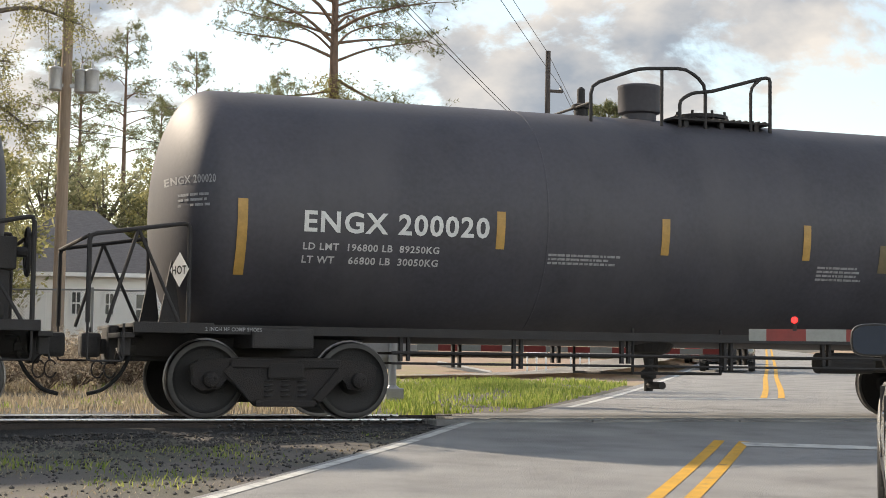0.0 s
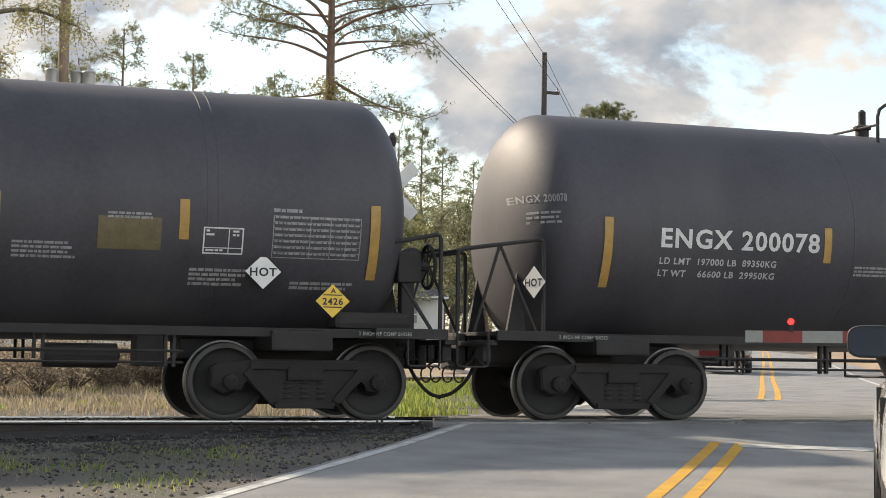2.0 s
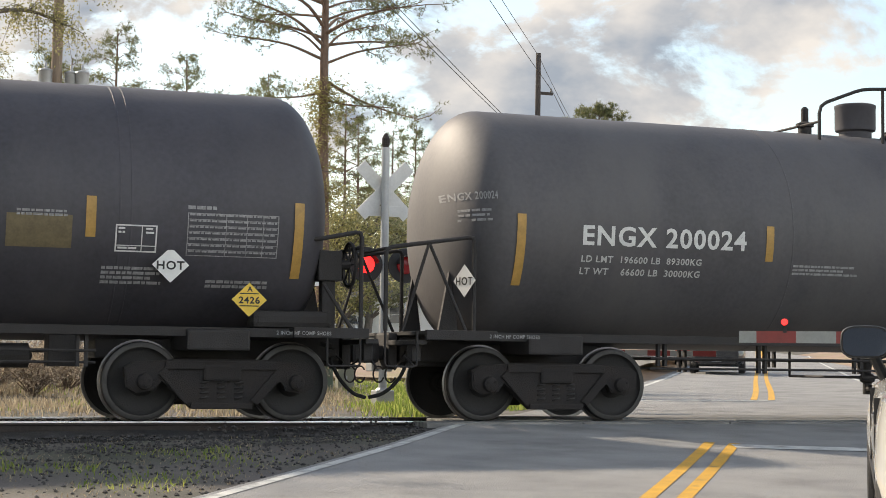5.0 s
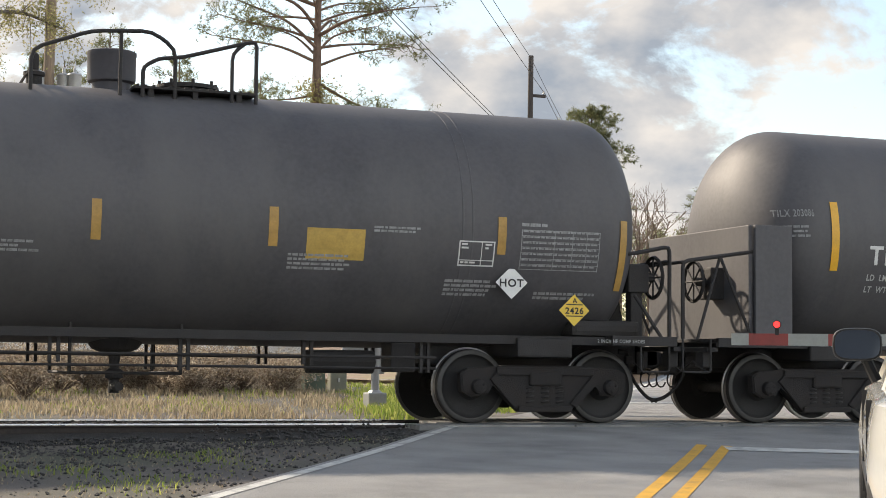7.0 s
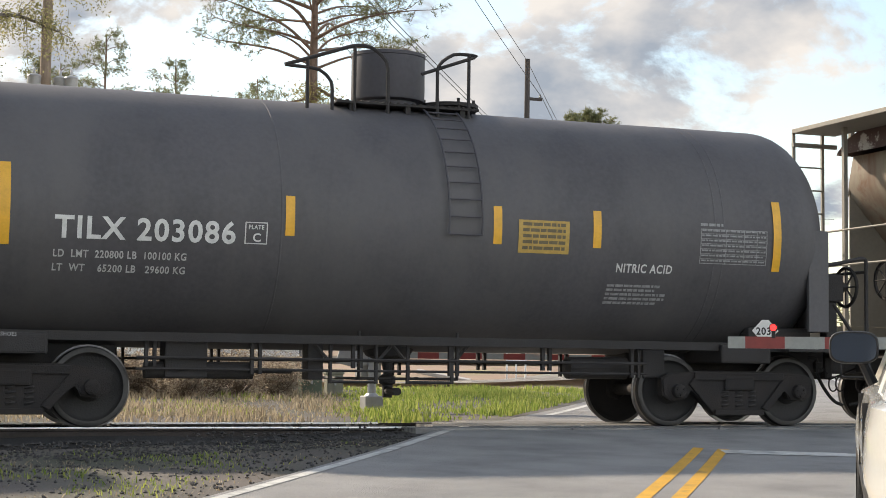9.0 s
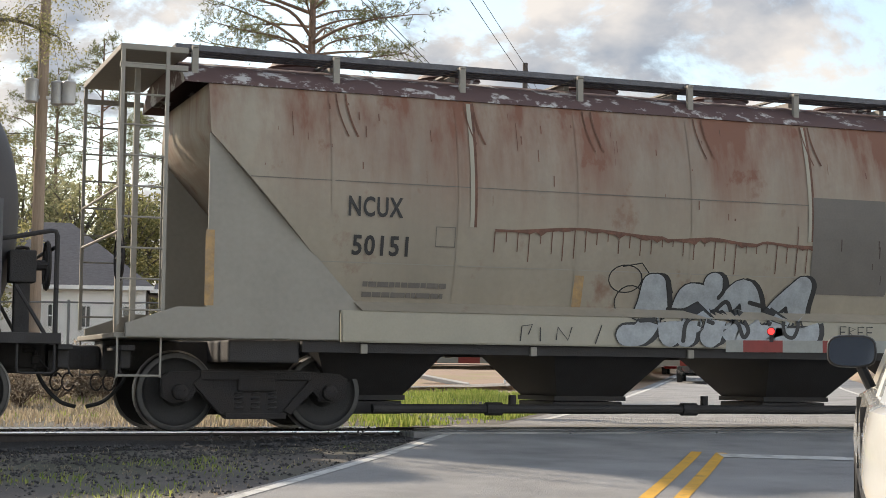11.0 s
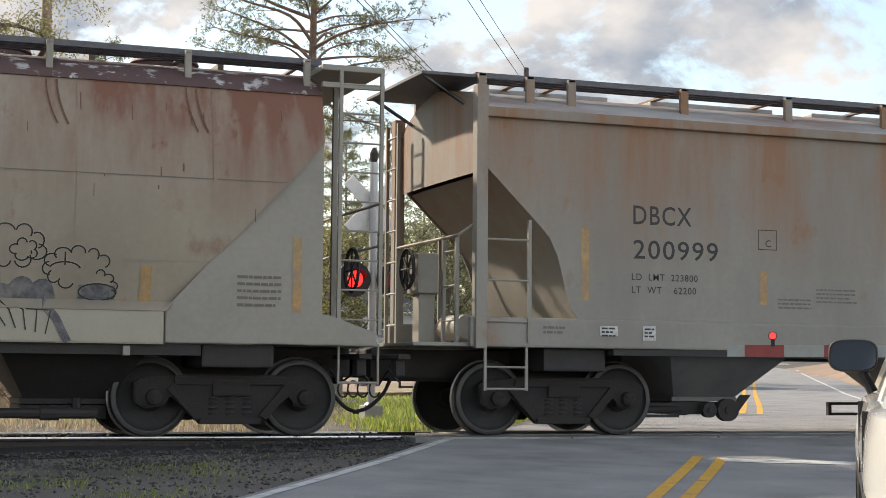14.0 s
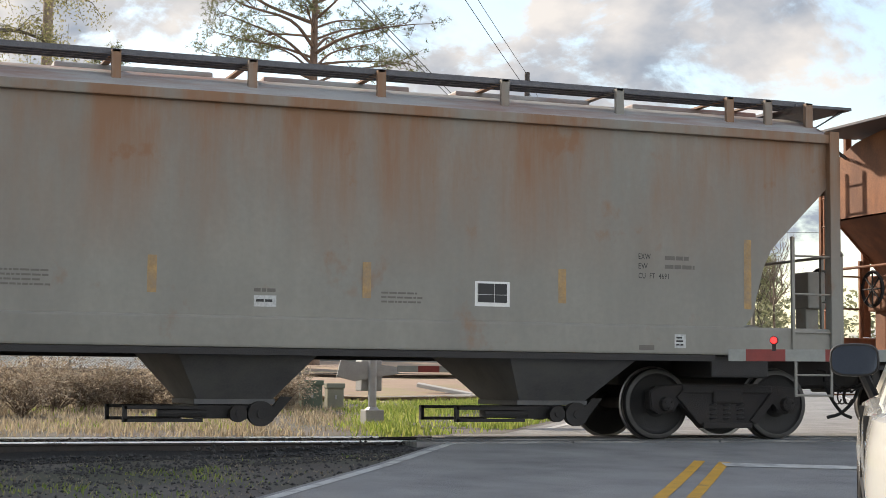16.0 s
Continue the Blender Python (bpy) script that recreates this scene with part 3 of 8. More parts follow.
def make_track():
    rail(-0.752, 0.0)
    rail(0.752, 0.0)
    # sleepers and ballast beside the crossing
    me = None
    for i in range(26):
        x = -0.75 - i * 0.53
        if me is None:
            b = bmesh.new()
            box(b, -0.11, 0.11, -1.30, 1.30, -0.17, 0.0, 0.012)
            me = mesh_of("sleeper", b, M["darkpole"])
        o = new("sleeper", me)
        o.matrix_basis = pose(x + 0.02 * math.sin(i * 7.3), 0, -0.16, 0, 0, 0.8 * math.sin(i * 3.1))
        tagged(o, "dark creosoted timber sleeper under the rails", "sleeper", group="sleepers", kind="structure")
    rnd = random.Random(5)
    V, F = [], []
    for k in range(14000):
        x = rnd.uniform(-10, 1.4)
        y = rnd.choice((rnd.uniform(-2.9, -1.65), rnd.uniform(-0.7, 0.7), rnd.uniform(0.8, 2.0), rnd.uniform(-7.5, -1.7)))
        g = road_gap(x, y)
        if k > 13800:
            x, y = rnd.uniform(-1.2, 1.4), rnd.uniform(-2.2, -0.95)
            g = road_gap(x, y)
        if g > -3.2:
            continue
        s = rnd.uniform(0.012, 0.034) * (1.0 if y > -2 else 0.7)
        z = earth(x, y) + s * 0.3 + (0.06 if abs(y) < 1.6 else 0.0) * rnd.random()
        n = len(V)
        for a in ((1, 0, 0), (-1, 0.2, 0), (0.1, 1, 0), (0, -1, 0.1), (0, 0, 0.8), (0.1, 0, -0.8)):
            V.append((x + s * a[0] * rnd.uniform(0.6, 1.3), y + s * a[1] * rnd.uniform(0.6, 1.3), z + s * a[2] * rnd.uniform(0.6, 1.2)))
        for f in ((0, 2, 4), (2, 1, 4), (1, 3, 4), (3, 0, 4), (2, 0, 5), (1, 2, 5), (3, 1, 5), (0, 3, 5)):
            F.append(tuple(n + i for i in f))
    mb = bpy.data.meshes.new("ballast")
    mb.from_pydata(V, [], F)
    mb.materials.append(M["gravel"])
    tagged(new("ballast", mb), "grey crushed stone ballast along the rails", "ballast", kind="stuff")


make_ground()
make_road()
make_track()

# ---------------------------------------------------------------- train running gear
STRETCH = 1.052          # length of the car bodies over the drawn lengths
TRAIN = []          # (car, place along the track at 0 s)
AXLES = []          # turning wheelsets


def wheel_mesh():
    bm = bmesh.new()
    prof = ((0.075, 0.0), (0.075, 0.09), (0.068, 0.13), (0.030, 0.17), (0.022, 0.34), (0.050, 0.385), (0.066, 0.392), (0.066, 0.440), (0.060, 0.448),
            (0.0, 0.458), (-0.055, 0.464), (-0.062, 0.482), (-0.078, 0.482), (-0.082, 0.44), (-0.05, 0.38), (-0.02, 0.33), (-0.03, 0.15), (-0.075, 0.12), (-0.075, 0.0))
    lathe(bm, [(-s, r) for s, r in prof], "Y", seg=40, close=False)
    me = mesh_of("wheel", bm, [M["wheel"], M["tread"], M["rimface"]], smooth=True)
    for p in me.polygons:
        c = p.center
        r = math.hypot(c.x, c.z)
        if r > 0.452:
            p.material_index = 1
        elif r > 0.395 and c.y < -0.05:
            p.material_index = 2
    return me


WHEEL = wheel_mesh()
AXLE = mesh_of("axle", rod(bmesh.new(), (0, -0.98, 0), (0, 0.98, 0), 0.075, 14), M["truck"], True)


def side_frame_mesh():
    """Cast side frame: arched top member, sloping legs round a spring window, bearing boxes at the ends."""
    bm = bmesh.new()
    top = [(-1.10, 0.40), (-1.12, 0.62), (-1.02, 0.68), (-0.72, 0.70), (-0.50, 0.72), (0.50, 0.72), (0.72, 0.70), (1.02, 0.68), (1.12, 0.62), (1.10, 0.40), (0.98, 0.33),
           (0.76, 0.36), (0.70, 0.50), (0.46, 0.26), (0.34, 0.15), (-0.34, 0.15), (-0.46, 0.26), (-0.70, 0.50), (-0.76, 0.36), (-0.98, 0.33)]
    prism(bm, top, -0.075, 0.075, 0.018)
    return mesh_of("side_frame", bm, M["truck"])


def frame_rib_mesh():
    bm = bmesh.new()
    for s in (-1, 1):
        prism(bm, [(s * 0.66, 0.63), (s * 0.74, 0.55), (s * 0.42, 0.20), (s * 0.33, 0.25)], -0.115, -0.07, 0.008)
    box(bm, -0.66, 0.66, -0.11, -0.07, 0.60, 0.70, 0.015)
    box(bm, -0.36, 0.36, -0.11, -0.07, 0.15, 0.22, 0.012)
    return mesh_of("rib", bm, M["truck"])


def spring_mesh():
    bm = bmesh.new()
    pts = [(0.062 * math.cos(a), 0.062 * math.sin(a), a / (2 * math.pi) * 0.058) for a in np.linspace(0, 2 * math.pi * 4.6, 52)]
    pipe(bm, pts, 0.014, 6)
    return mesh_of("spring", bm, M["running"], True)


def bearing_mesh():
    bm = bmesh.new()
    lathe(bm, [(-0.16, 0.0), (-0.16, 0.06), (-0.145, 0.085), (-0.06, 0.095), (-0.05, 0.115), (0.05, 0.115), (0.06, 0.10)], "Y", seg=20)
    for k in range(3):
        a = k * 2.094 + 0.5
        rod(bm, (0.05 * math.cos(a), -0.175, 0.05 * math.sin(a)), (0.05 * math.cos(a), -0.15, 0.05 * math.sin(a)), 0.014, 6)
    return mesh_of("bearing_cap", bm, M["truck"], True)


SIDE_FRAME, RIB, SPRING, BEARING = side_frame_mesh(), frame_rib_mesh(), spring_mesh(), bearing_mesh()


def bogie(car, x, brake=0.0):
    """Two wheelsets, two side frames and a bolster under a car at x."""
    for dx in (-0.889, 0.889):
        ax = part("wheelset", AXLE, None, car, at=pose(x + dx, 0, 0.458))
        part("wheel", WHEEL, None, ax, at=pose(0, -0.755, 0))
        part("wheel", WHEEL, None, ax, at=pose(0, 0.755, 0, 0, 0, 180))
        AXLES.append((ax, x + dx))
    for s in (-1, 1):
        f = part("side_frame", SIDE_FRAME, None, car, at=pose(x, s * 0.98, 0, 0, 0, 0 if s < 0 else 180))
        part("rib", RIB, None, f)
        for dx in (-0.889, 0.889):
            part("bearing_cap", BEARING, None, f, at=pose(dx, 0, 0.458))
        for dx in (-0.2, 0.0, 0.2):
            part("spring", SPRING, None, f, at=pose(dx, -0.03, 0.235))
    b = bmesh.new()
    box(b, x - 0.22, x + 0.22, -1.10, 1.10, 0.47, 0.66, 0.03)
    part("bolster", b, M["truck"], car)
    b = bmesh.new()
    for s in (-1, 1):
        box(b, x + s * 0.42 - 0.03, x + s * 0.42 + 0.03, -0.9, 0.9, 0.34, 0.42, 0.01)
        for y in (-0.755, 0.755):
            box(b, x + s * 0.40 - 0.03, x + s * 0.40 + 0.04, y - 0.05, y + 0.05, 0.30, 0.60, 0.015)
    part("brake_beam", b, M["running"], car)


def coupler(car, x, s):
    """Draft gear, shank and knuckle at the end x of a car; s points outwards."""
    b = bmesh.new()
    X = lambda a: x - s * a
    lo = lambda a, c: (min(X(a), X(c)), max(X(a), X(c)))
    box(b, *lo(0.28, 1.7), -0.20, 0.20, 0.66, 1.02, 0.02)
    box(b, *lo(0.10, 0.5), -0.085, 0.085, 0.74, 0.92, 0.02)
    box(b, *lo(-0.08, 0.16), -0.16, 0.12, 0.70, 0.99, 0.05)
    box(b, *lo(0.22, 0.34), -0.30, 0.30, 0.62, 1.08, 0.03)
    part("coupler", b, M["running"], car)
    h = bmesh.new()
    pts = curve_pts([(X(0.48), -0.28, 0.72), (X(0.36), -0.30, 0.50), (X(0.18), -0.26, 0.33), (X(0.0), -0.2, 0.27)], 6)
    pipe(h, pts, 0.024, 8)
    rod(h, (X(0.48), -0.28, 0.72), (X(0.46), -0.28, 0.85), 0.04, 8)
    part("air_hose", h, M["rubber"], car)
    g = bmesh.new()
    pipe(g, bent([(X(0.62), -0.30, 0.92), (X(0.48), -0.30, 0.92), (X(0.48), -0.30, 0.72)], 0.05), 0.03, 8)
    box(g, min(X(0.53), X(0.43)), max(X(0.53), X(0.43)), -0.36, -0.24, 0.76, 0.86, 0.015)
    rod(g, (X(0.44), -0.30, 0.82), (X(0.34), -0.38, 0.70), 0.012, 6)
    part("angle_cock", g, M["running"], car)
    for dx, yy in ((0.10, -0.30), (0.24, -0.34)):
        g = bmesh.new()
        pipe(g, curve_pts([(X(dx) + 0.07 * math.cos(a), yy, 0.56 + 0.10 * math.sin(a)) for a in np.linspace(0.6, 5.9, 9)], 2), 0.011, 6)
        part("lever_chain", g, M["railsteel"], car)
    g = bmesh.new()
    box(g, min(X(0.20), X(0.36)), max(X(0.20), X(0.36)), -1.34, -0.30, 0.92, 0.98, 0.01)
    box(g, min(X(0.22), X(0.34)), max(X(0.22), X(0.34)), -1.20, -1.00, 0.72, 0.94, 0.02)
    part("end_beam", g, M["running"], car)
    c = bmesh.new()
    rod(c, (X(0.30), -0.33, 0.62), (X(0.22), -0.95, 0.80), 0.013, 6)
    rod(c, (X(0.22), -0.95, 0.80), (X(0.22), -1.3, 0.66), 0.013, 6)
    part("uncoupling_lever", c, M["running"], car)


def bars(bm, side, x0, x1, ztop, rows, h, gap, seed, lift=0.006, ragged=True):
    """Lines of writing too small to read, as broken bars."""
    rnd = random.Random(seed)
    for r in range(rows):
        z = ztop - r * (h + gap)
        x, end = x0, x1 - (rnd.uniform(0, 0.25) * (x1 - x0) if ragged else 0)
        while x < end - 0.02:
            w = min(rnd.uniform(0.03, 0.12) * (h / 0.03) ** 0.5, end - x)
            on_side(bm, *patch_pts(x, x + w, z - h, z, 1, 1), side, lift)
            x += w + 0.012
    return bm


def frame_lines(bm, side, x0, x1, z0, z1, w=0.012, cols=(), rows=(), lift=0.006):
    for xa, xb, za, zb in [(x0, x1, z0, z0 + w), (x0, x1, z1 - w, z1), (x0, x0 + w, z0, z1), (x1 - w, x1, z0, z1)] + \
            [(c - w / 3, c + w / 3, z0, z1) for c in cols] + [(x0, x1, r - w / 3, r + w / 3) for r in rows]:
        on_side(bm, *patch_pts(xa, xb, za, zb, 1, max(1, int((zb - za) / 0.12))), side, lift)
    return bm


def diamond(bm, side, x, z, r, lift=0.006, n=6):
    pts, faces = patch_pts(-1, 1, -1, 1, n, n)
    pts = [(x + (a + b) * r / 2, z + (b - a) * r / 2) for a, b in pts]
    return on_side(bm, pts, faces, side, lift)


def write(car, side, text, x, z, size, width=None, mat="white", name="lettering", lift=0.006, label="", bold=0.024):
    P, F = letters(text, size, width, bold)
    b = bmesh.new()
    on_side(b, [(x + px, z + pz) for px, pz in P], F, side, lift)
    return part(name, b, M[mat], car, label)

# ---------------------------------------------------------------- tank cars
HEAD_POWER = 2.15


def tank_body(R, zc, half, head, shift, seg=64):
    bm = bmesh.new()
    k = 2 / HEAD_POWER
    prof = [(shift - half - head * math.cos(a) ** k, R * math.sin(a) ** k) for a in np.linspace(0.0, math.pi / 2, 15)]
    prof += [(shift + x, R) for x in np.linspace(-half, half, 9)[1:-1]]
    prof += [(shift + half + head * math.sin(a) ** k, R * max(0.0, math.cos(a)) ** k) for a in np.linspace(0.0, math.pi / 2, 15)]
    lathe(bm, prof, "X", (0, 0, zc), seg, close=False)
    bmesh.ops.remove_doubles(bm, verts=bm.verts, dist=0.0005)
    return bm


def ring_band(R, zc, x, w=0.05, t=0.006):
    bm = bmesh.new()
    lathe(bm, [(x - w / 2, R), (x - w / 2 + 0.004, R + t), (x + w / 2 - 0.004, R + t), (x + w / 2, R)], "X", (0, 0, zc), 56, close=False)
    return bm


def tank_car(name_text, weights, place, truck, end, R, zc, half, head, stripes, tall, new_tape, label, style):
    car = thing("tank_car", label, "tank car", group="train")
    TRAIN.append((car, place))
    shift = style["shift"]

    def side(x, z):
        out = max(0.0, abs(x - shift) - half)
        r = R * (1 - min(0.98, (out / head) ** HEAD_POWER)) ** (1 / HEAD_POWER)
        return -math.sqrt(max(0.01, r * r - (z - zc) ** 2))
    paint = M[style.get("paint", "tank")]
    part("tank", tank_body(R, zc, half, head, shift), paint, car, smooth=True)
    for x in (3.78, 3.90, -half / 3):
        part("jacket_band", ring_band(R, zc, x, 0.022, 0.004), paint, car, smooth=True)
    for s in (-1, 1):
        bogie(car, (s * truck + style.get("truck_shift", 0.0)) * STRETCH)
        coupler(car, s * end * STRETCH, s)
        # stub sill, bolster deck and end platform
        b = bmesh.new()
        lo, hi = sorted((s * (truck - 1.2), s * (end - 0.35)))
        box(b, lo, hi, -0.30, 0.30, 0.72, 1.05, 0.02)
        box(b, s * truck - 0.35, s * truck + 0.35, -1.25, 1.25, 0.82, 1.06, 0.03)
        part("stub_sill", b, M["running"], car)
        b = bmesh.new()
        lo, hi = sorted((s * (half + 0.10), s * (end - 0.32)))
        box(b, lo, hi, -1.38, 1.38, 1.045, 1.09, 0.008)
        box(b, lo, hi, -1.40, -1.33, 0.98, 1.10, 0.008)
        part("end_platform", b, M["running"], car)
        if s > 0:
            b = bmesh.new()
            box(b, half - 0.30, half + 0.62, -1.10, 1.10, 1.09, 1.30, 0.07)
            part("head_saddle", b, M["running"], car)
        # end handrails
        xo = -7.06 * end / 6.9 if s < 0 else 6.49 * end / 6.9
        xi = s * (end - 0.90)
        for y in (-1.36, 1.36):
            b = bmesh.new()
            if s < 0:
                pipe(b, bent([(xo, y, 1.08), (xo, y, 2.06), (xi, y, 2.23), (xi, y, 1.08)], 0.07), 0.026, 8)
                rod(b, (xo + 0.51, y, 2.14), (xo + 0.20, y, 1.08), 0.020, 8)
                rod(b, (xo + 0.51, y, 2.14), (xi - 0.09, y, 1.08), 0.020, 8)
            else:
                pipe(b, bent([(xo, y, 1.08), (xo, y, 2.24), (xo - 0.45, y, 2.14), (xo - 0.75, y * 0.93, 2.10)], 0.07), 0.026, 8)
                rod(b, (xo - 0.10, y, 1.08), (xo - 0.40, y * 0.9, 1.62), 0.022, 8)
            pipe(b, bent([(xo, y, 1.08), (xo, y, 0.66), (xo - s * 0.38, y, 0.66), (xo - s * 0.38, y, 1.08)], 0.04), 0.014, 6)
            part("end_railing", b, M["running"], car, smooth=True)
        b = bmesh.new()
        rod(b, (xo, -1.36, 2.05), (xo, 1.36, 2.05), 0.022, 8)
        part("cross_rail", b, M["running"], car, smooth=True)
        # head brace
        for y in (-0.72, 0.66):
            b = bmesh.new()
            prism(b, [(s * (half + head * 0.55), 1.09), (s * (half + head * 0.95), 1.09), (s * (half + head * 0.72), 1.9)], y, y + 0.06, 0.0)
            part("head_brace", b, M["running"], car)
        if s > 0:
            b = bmesh.new()
            hx = end - 0.44
            lathe(b, [(-0.015, 0.24), (0.015, 0.24), (0.02, 0.27), (0.0, 0.285), (-0.02, 0.27)], "X", (hx, -0.98, 1.86), 24, close=False)
            for k in range(4):
                a_ = k * math.pi / 4
                rod(b, (hx, -0.98 + 0.27 * math.cos(a_), 1.86 + 0.27 * math.sin(a_)), (hx, -0.98 - 0.27 * math.cos(a_), 1.86 - 0.27 * math.sin(a_)), 0.012, 6)
            rod(b, (hx - 0.22, -0.98, 1.86), (hx, -0.98, 1.86), 0.06, 10)
            part("hand_brake", b, M["running"], car)
            b = bmesh.new()
            box(b, hx - 0.40, hx - 0.12, -1.12, -0.84, 1.66, 2.02, 0.02)
            box(b, hx - 0.34, hx - 0.18, -1.06, -0.90, 1.08, 1.68, 0.02)
            part("brake_housing", b, M["running"], car)
        write(car, lambda x, z: -1.405, "2 INCH HF COMP SHOES", s * (half + 0.1) - (0.1 if s > 0 else 0.0) - 0.1, 1.012, 0.045, 0.62, "faded", lift=0.004)
    if style.get("shield"):
        for s, xa, xb, z0 in ((-1, -5.61, -5.09, 1.10), (1, 5.15, 5.42, 1.24)):
            xe = xa - 0.03 if s < 0 else xb + 0.03
            for q in ((xa, xb, -1.44, -1.38), (xa, xb, 1.38, 1.44), (xe - 0.03, xe + 0.03, -1.375, 1.375)):
                b = bmesh.new()
                box(b, *q, z0, 2.56, 0.01)
                part("head_shield", b, paint, car)
        b = bmesh.new()
        lathe(b, [(-0.015, 0.24), (0.015, 0.24), (0.02, 0.27), (0.0, 0.285), (-0.02, 0.27)], "X", (-6.02, -0.6, 1.85), 24, close=False)
        for k in range(4):
            a_ = k * math.pi / 4
            rod(b, (-6.02, -0.6 + 0.27 * math.cos(a_), 1.85 + 0.27 * math.sin(a_)), (-6.02, -0.6 - 0.27 * math.cos(a_), 1.85 - 0.27 * math.sin(a_)), 0.012, 6)
        rod(b, (-6.02, -0.6, 1.85), (-5.7, -0.6, 1.85), 0.06, 10)
        box(b, -5.86, -5.66, -0.76, -0.44, 1.62, 2.04, 0.02)
        part("hand_brake", b, M["running"], car)
    # bottom edge sill along both sides
    for y in (-1, 1):
        b = bmesh.new()
        box(b, -half - 0.25, half + 0.25, y * 1.17 - 0.012, y * 1.17 + 0.012, 0.98, 1.085, 0.004)
        part("side_sill", b, M["running"], car)
        # safety rail and brake pipe under the tank
        b = bmesh.new()
        rod(b, (-truck + 1.3, y * 1.10, 0.80), (truck - 1.3, y * 1.10, 0.80), 0.02, 6)
        rod(b, (-truck + 1.3, y * 1.08, 0.67), (truck - 1.3, y * 1.08, 0.67), 0.017, 6)
        part("brake_pipe", b, M["running"], car)
        for k, x in enumerate(np.linspace(-truck + 1.45, truck - 1.45, 6)):
            b = bmesh.new()
            for d in (-0.04, 0.05):
                box(b, x + d - 0.018, x + d + 0.018, y * 1.08 - 0.03, y * 1.08 + 0.03, 0.62 if k % 2 else 0.70, 1.0)
            part("pipe_hanger", b, M["running"], car)
    # belly fittings: bottom outlet, valve housing, brake cylinder, reservoir
    b = bmesh.new()
    lathe(b, [(0.34, 0.06), (0.50, 0.06), (0.52, 0.10), (0.60, 0.10), (0.64, 0.05), (0.78, 0.07), (0.86, 0.26), (1.12, 0.44)], "Z", (0.1, -0.1, 0), 20)
    rod(b, (0.1, -0.5, 0.42), (0.1, -0.1, 0.42), 0.05, 10)
    part("bottom_outlet", b, M["running"], car)
    b = bmesh.new()
    lathe(b, [(-0.45, 0.0), (-0.43, 0.14), (0.35, 0.14), (0.40, 0.0)], "X", (2.6, -0.75, 0.74), 16)
    box(b, 3.15, 3.45, -0.85, -0.45, 0.62, 0.98, 0.02)
    part("brake_cylinder", b, M["running"], car)
    b = bmesh.new()
    for x in (-0.5, 0.7):
        for y in (-0.9, 0.9):
            rod(b, (x, y, 0.58), (x, y, 1.15), 0.02, 6)
        rod(b, (x, -0.9, 0.58), (x, 0.9, 0.58), 0.02, 6)
    rod(b, (-0.5, -0.9, 0.58), (0.7, -0.9, 0.58), 0.02, 6)
    part("outlet_guard", b, M["running"], car)

    if style.get("shield"):
        # hung gear of the acid car: air reservoir, valve boxes, braced step frames
        b = bmesh.new()
        box(b, -2.75, -2.28, -1.05, -0.70, 0.57, 1.02, 0.02)
        part("valve_box", b, M["running"], car)
        b = bmesh.new()
        lathe(b, [(-0.62, 0.0), (-0.60, 0.10), (0.60, 0.10), (0.62, 0.0)], "X", (-2.35, -0.92, 0.66), 14)
        rod(b, (-1.75, -0.92, 0.66), (-1.30, -0.92, 0.66), 0.03, 8)
        part("air_reservoir", b, M["running"], car)
        b = bmesh.new()
        box(b, -1.13, -0.95, -1.0, -0.75, 0.56, 1.02, 0.015)
        part("valve_box", b, M["running"], car)
        for xs in (-0.62, 0.30):
            b = bmesh.new()
            for d in (-0.27, 0.27):
                rod(b, (xs + d, -1.08, 0.52), (xs + d, -1.08, 1.02), 0.024, 6)
                rod(b, (xs + d, -1.08, 0.76), (xs + d * 1.8, -1.08, 1.02), 0.022, 6)
            rod(b, (xs - 0.27, -1.08, 0.54), (xs + 0.27, -1.08, 0.54), 0.02, 6)
            part("step_frame", b, M["running"], car)
    # top fittings
    top = zc + R
    dx = style["dome_x"]
    b = bmesh.new()
    r, h = style["dome_r"], style["dome_h"]
    lathe(b, [(top - 0.12, r * 0.8), (top + 0.08, r * 0.8), (top + 0.10, r * 0.98), (top + 0.13, r), (top + h - 0.05, r), (top + h - 0.04, r * 1.02), (top + h, r * 1.02), (top + h + 0.015, r * 0.9), (top + h + 0.02, 0.0)], "Z", (dx, 0, 0), 32)
    part("valve_dome", b, M["tank"], car, smooth=True)
    mx = dx + style["manway"]
    b = bmesh.new()
    lathe(b, [(top - 0.1, 0.30), (top + 0.06, 0.30), (top + 0.065, 0.36), (top + 0.11, 0.36), (top + 0.13, 0.26), (top + 0.15, 0.0)], "Z", (mx, 0, 0), 24)
    for k in range(8):
        a = k * math.pi / 4
        rod(b, (mx + 0.33 * math.cos(a), 0.33 * math.sin(a), top), (mx + 0.33 * math.cos(a), 0.33 * math.sin(a), top + 0.16), 0.02, 6)
    part("manway", b, M["running"], car)
    if style["vent"]:
        b = bmesh.new()
        lathe(b, [(top - 0.06, 0.09), (top + 0.08, 0.09), (top + 0.09, 0.12), (top + 0.13, 0.12), (top + 0.16, 0.05), (top + 0.34, 0.05), (top + 0.37, 0.02)], "Z", (dx - 0.88, -0.15, 0), 14)
        part("relief_valve", b, M["running"], car, smooth=True)
    x0, x1 = style["platform"]
    b = bmesh.new()
    x0 = dx + 0.15 if style["rail"] == "sloped" else x0 + 0.4
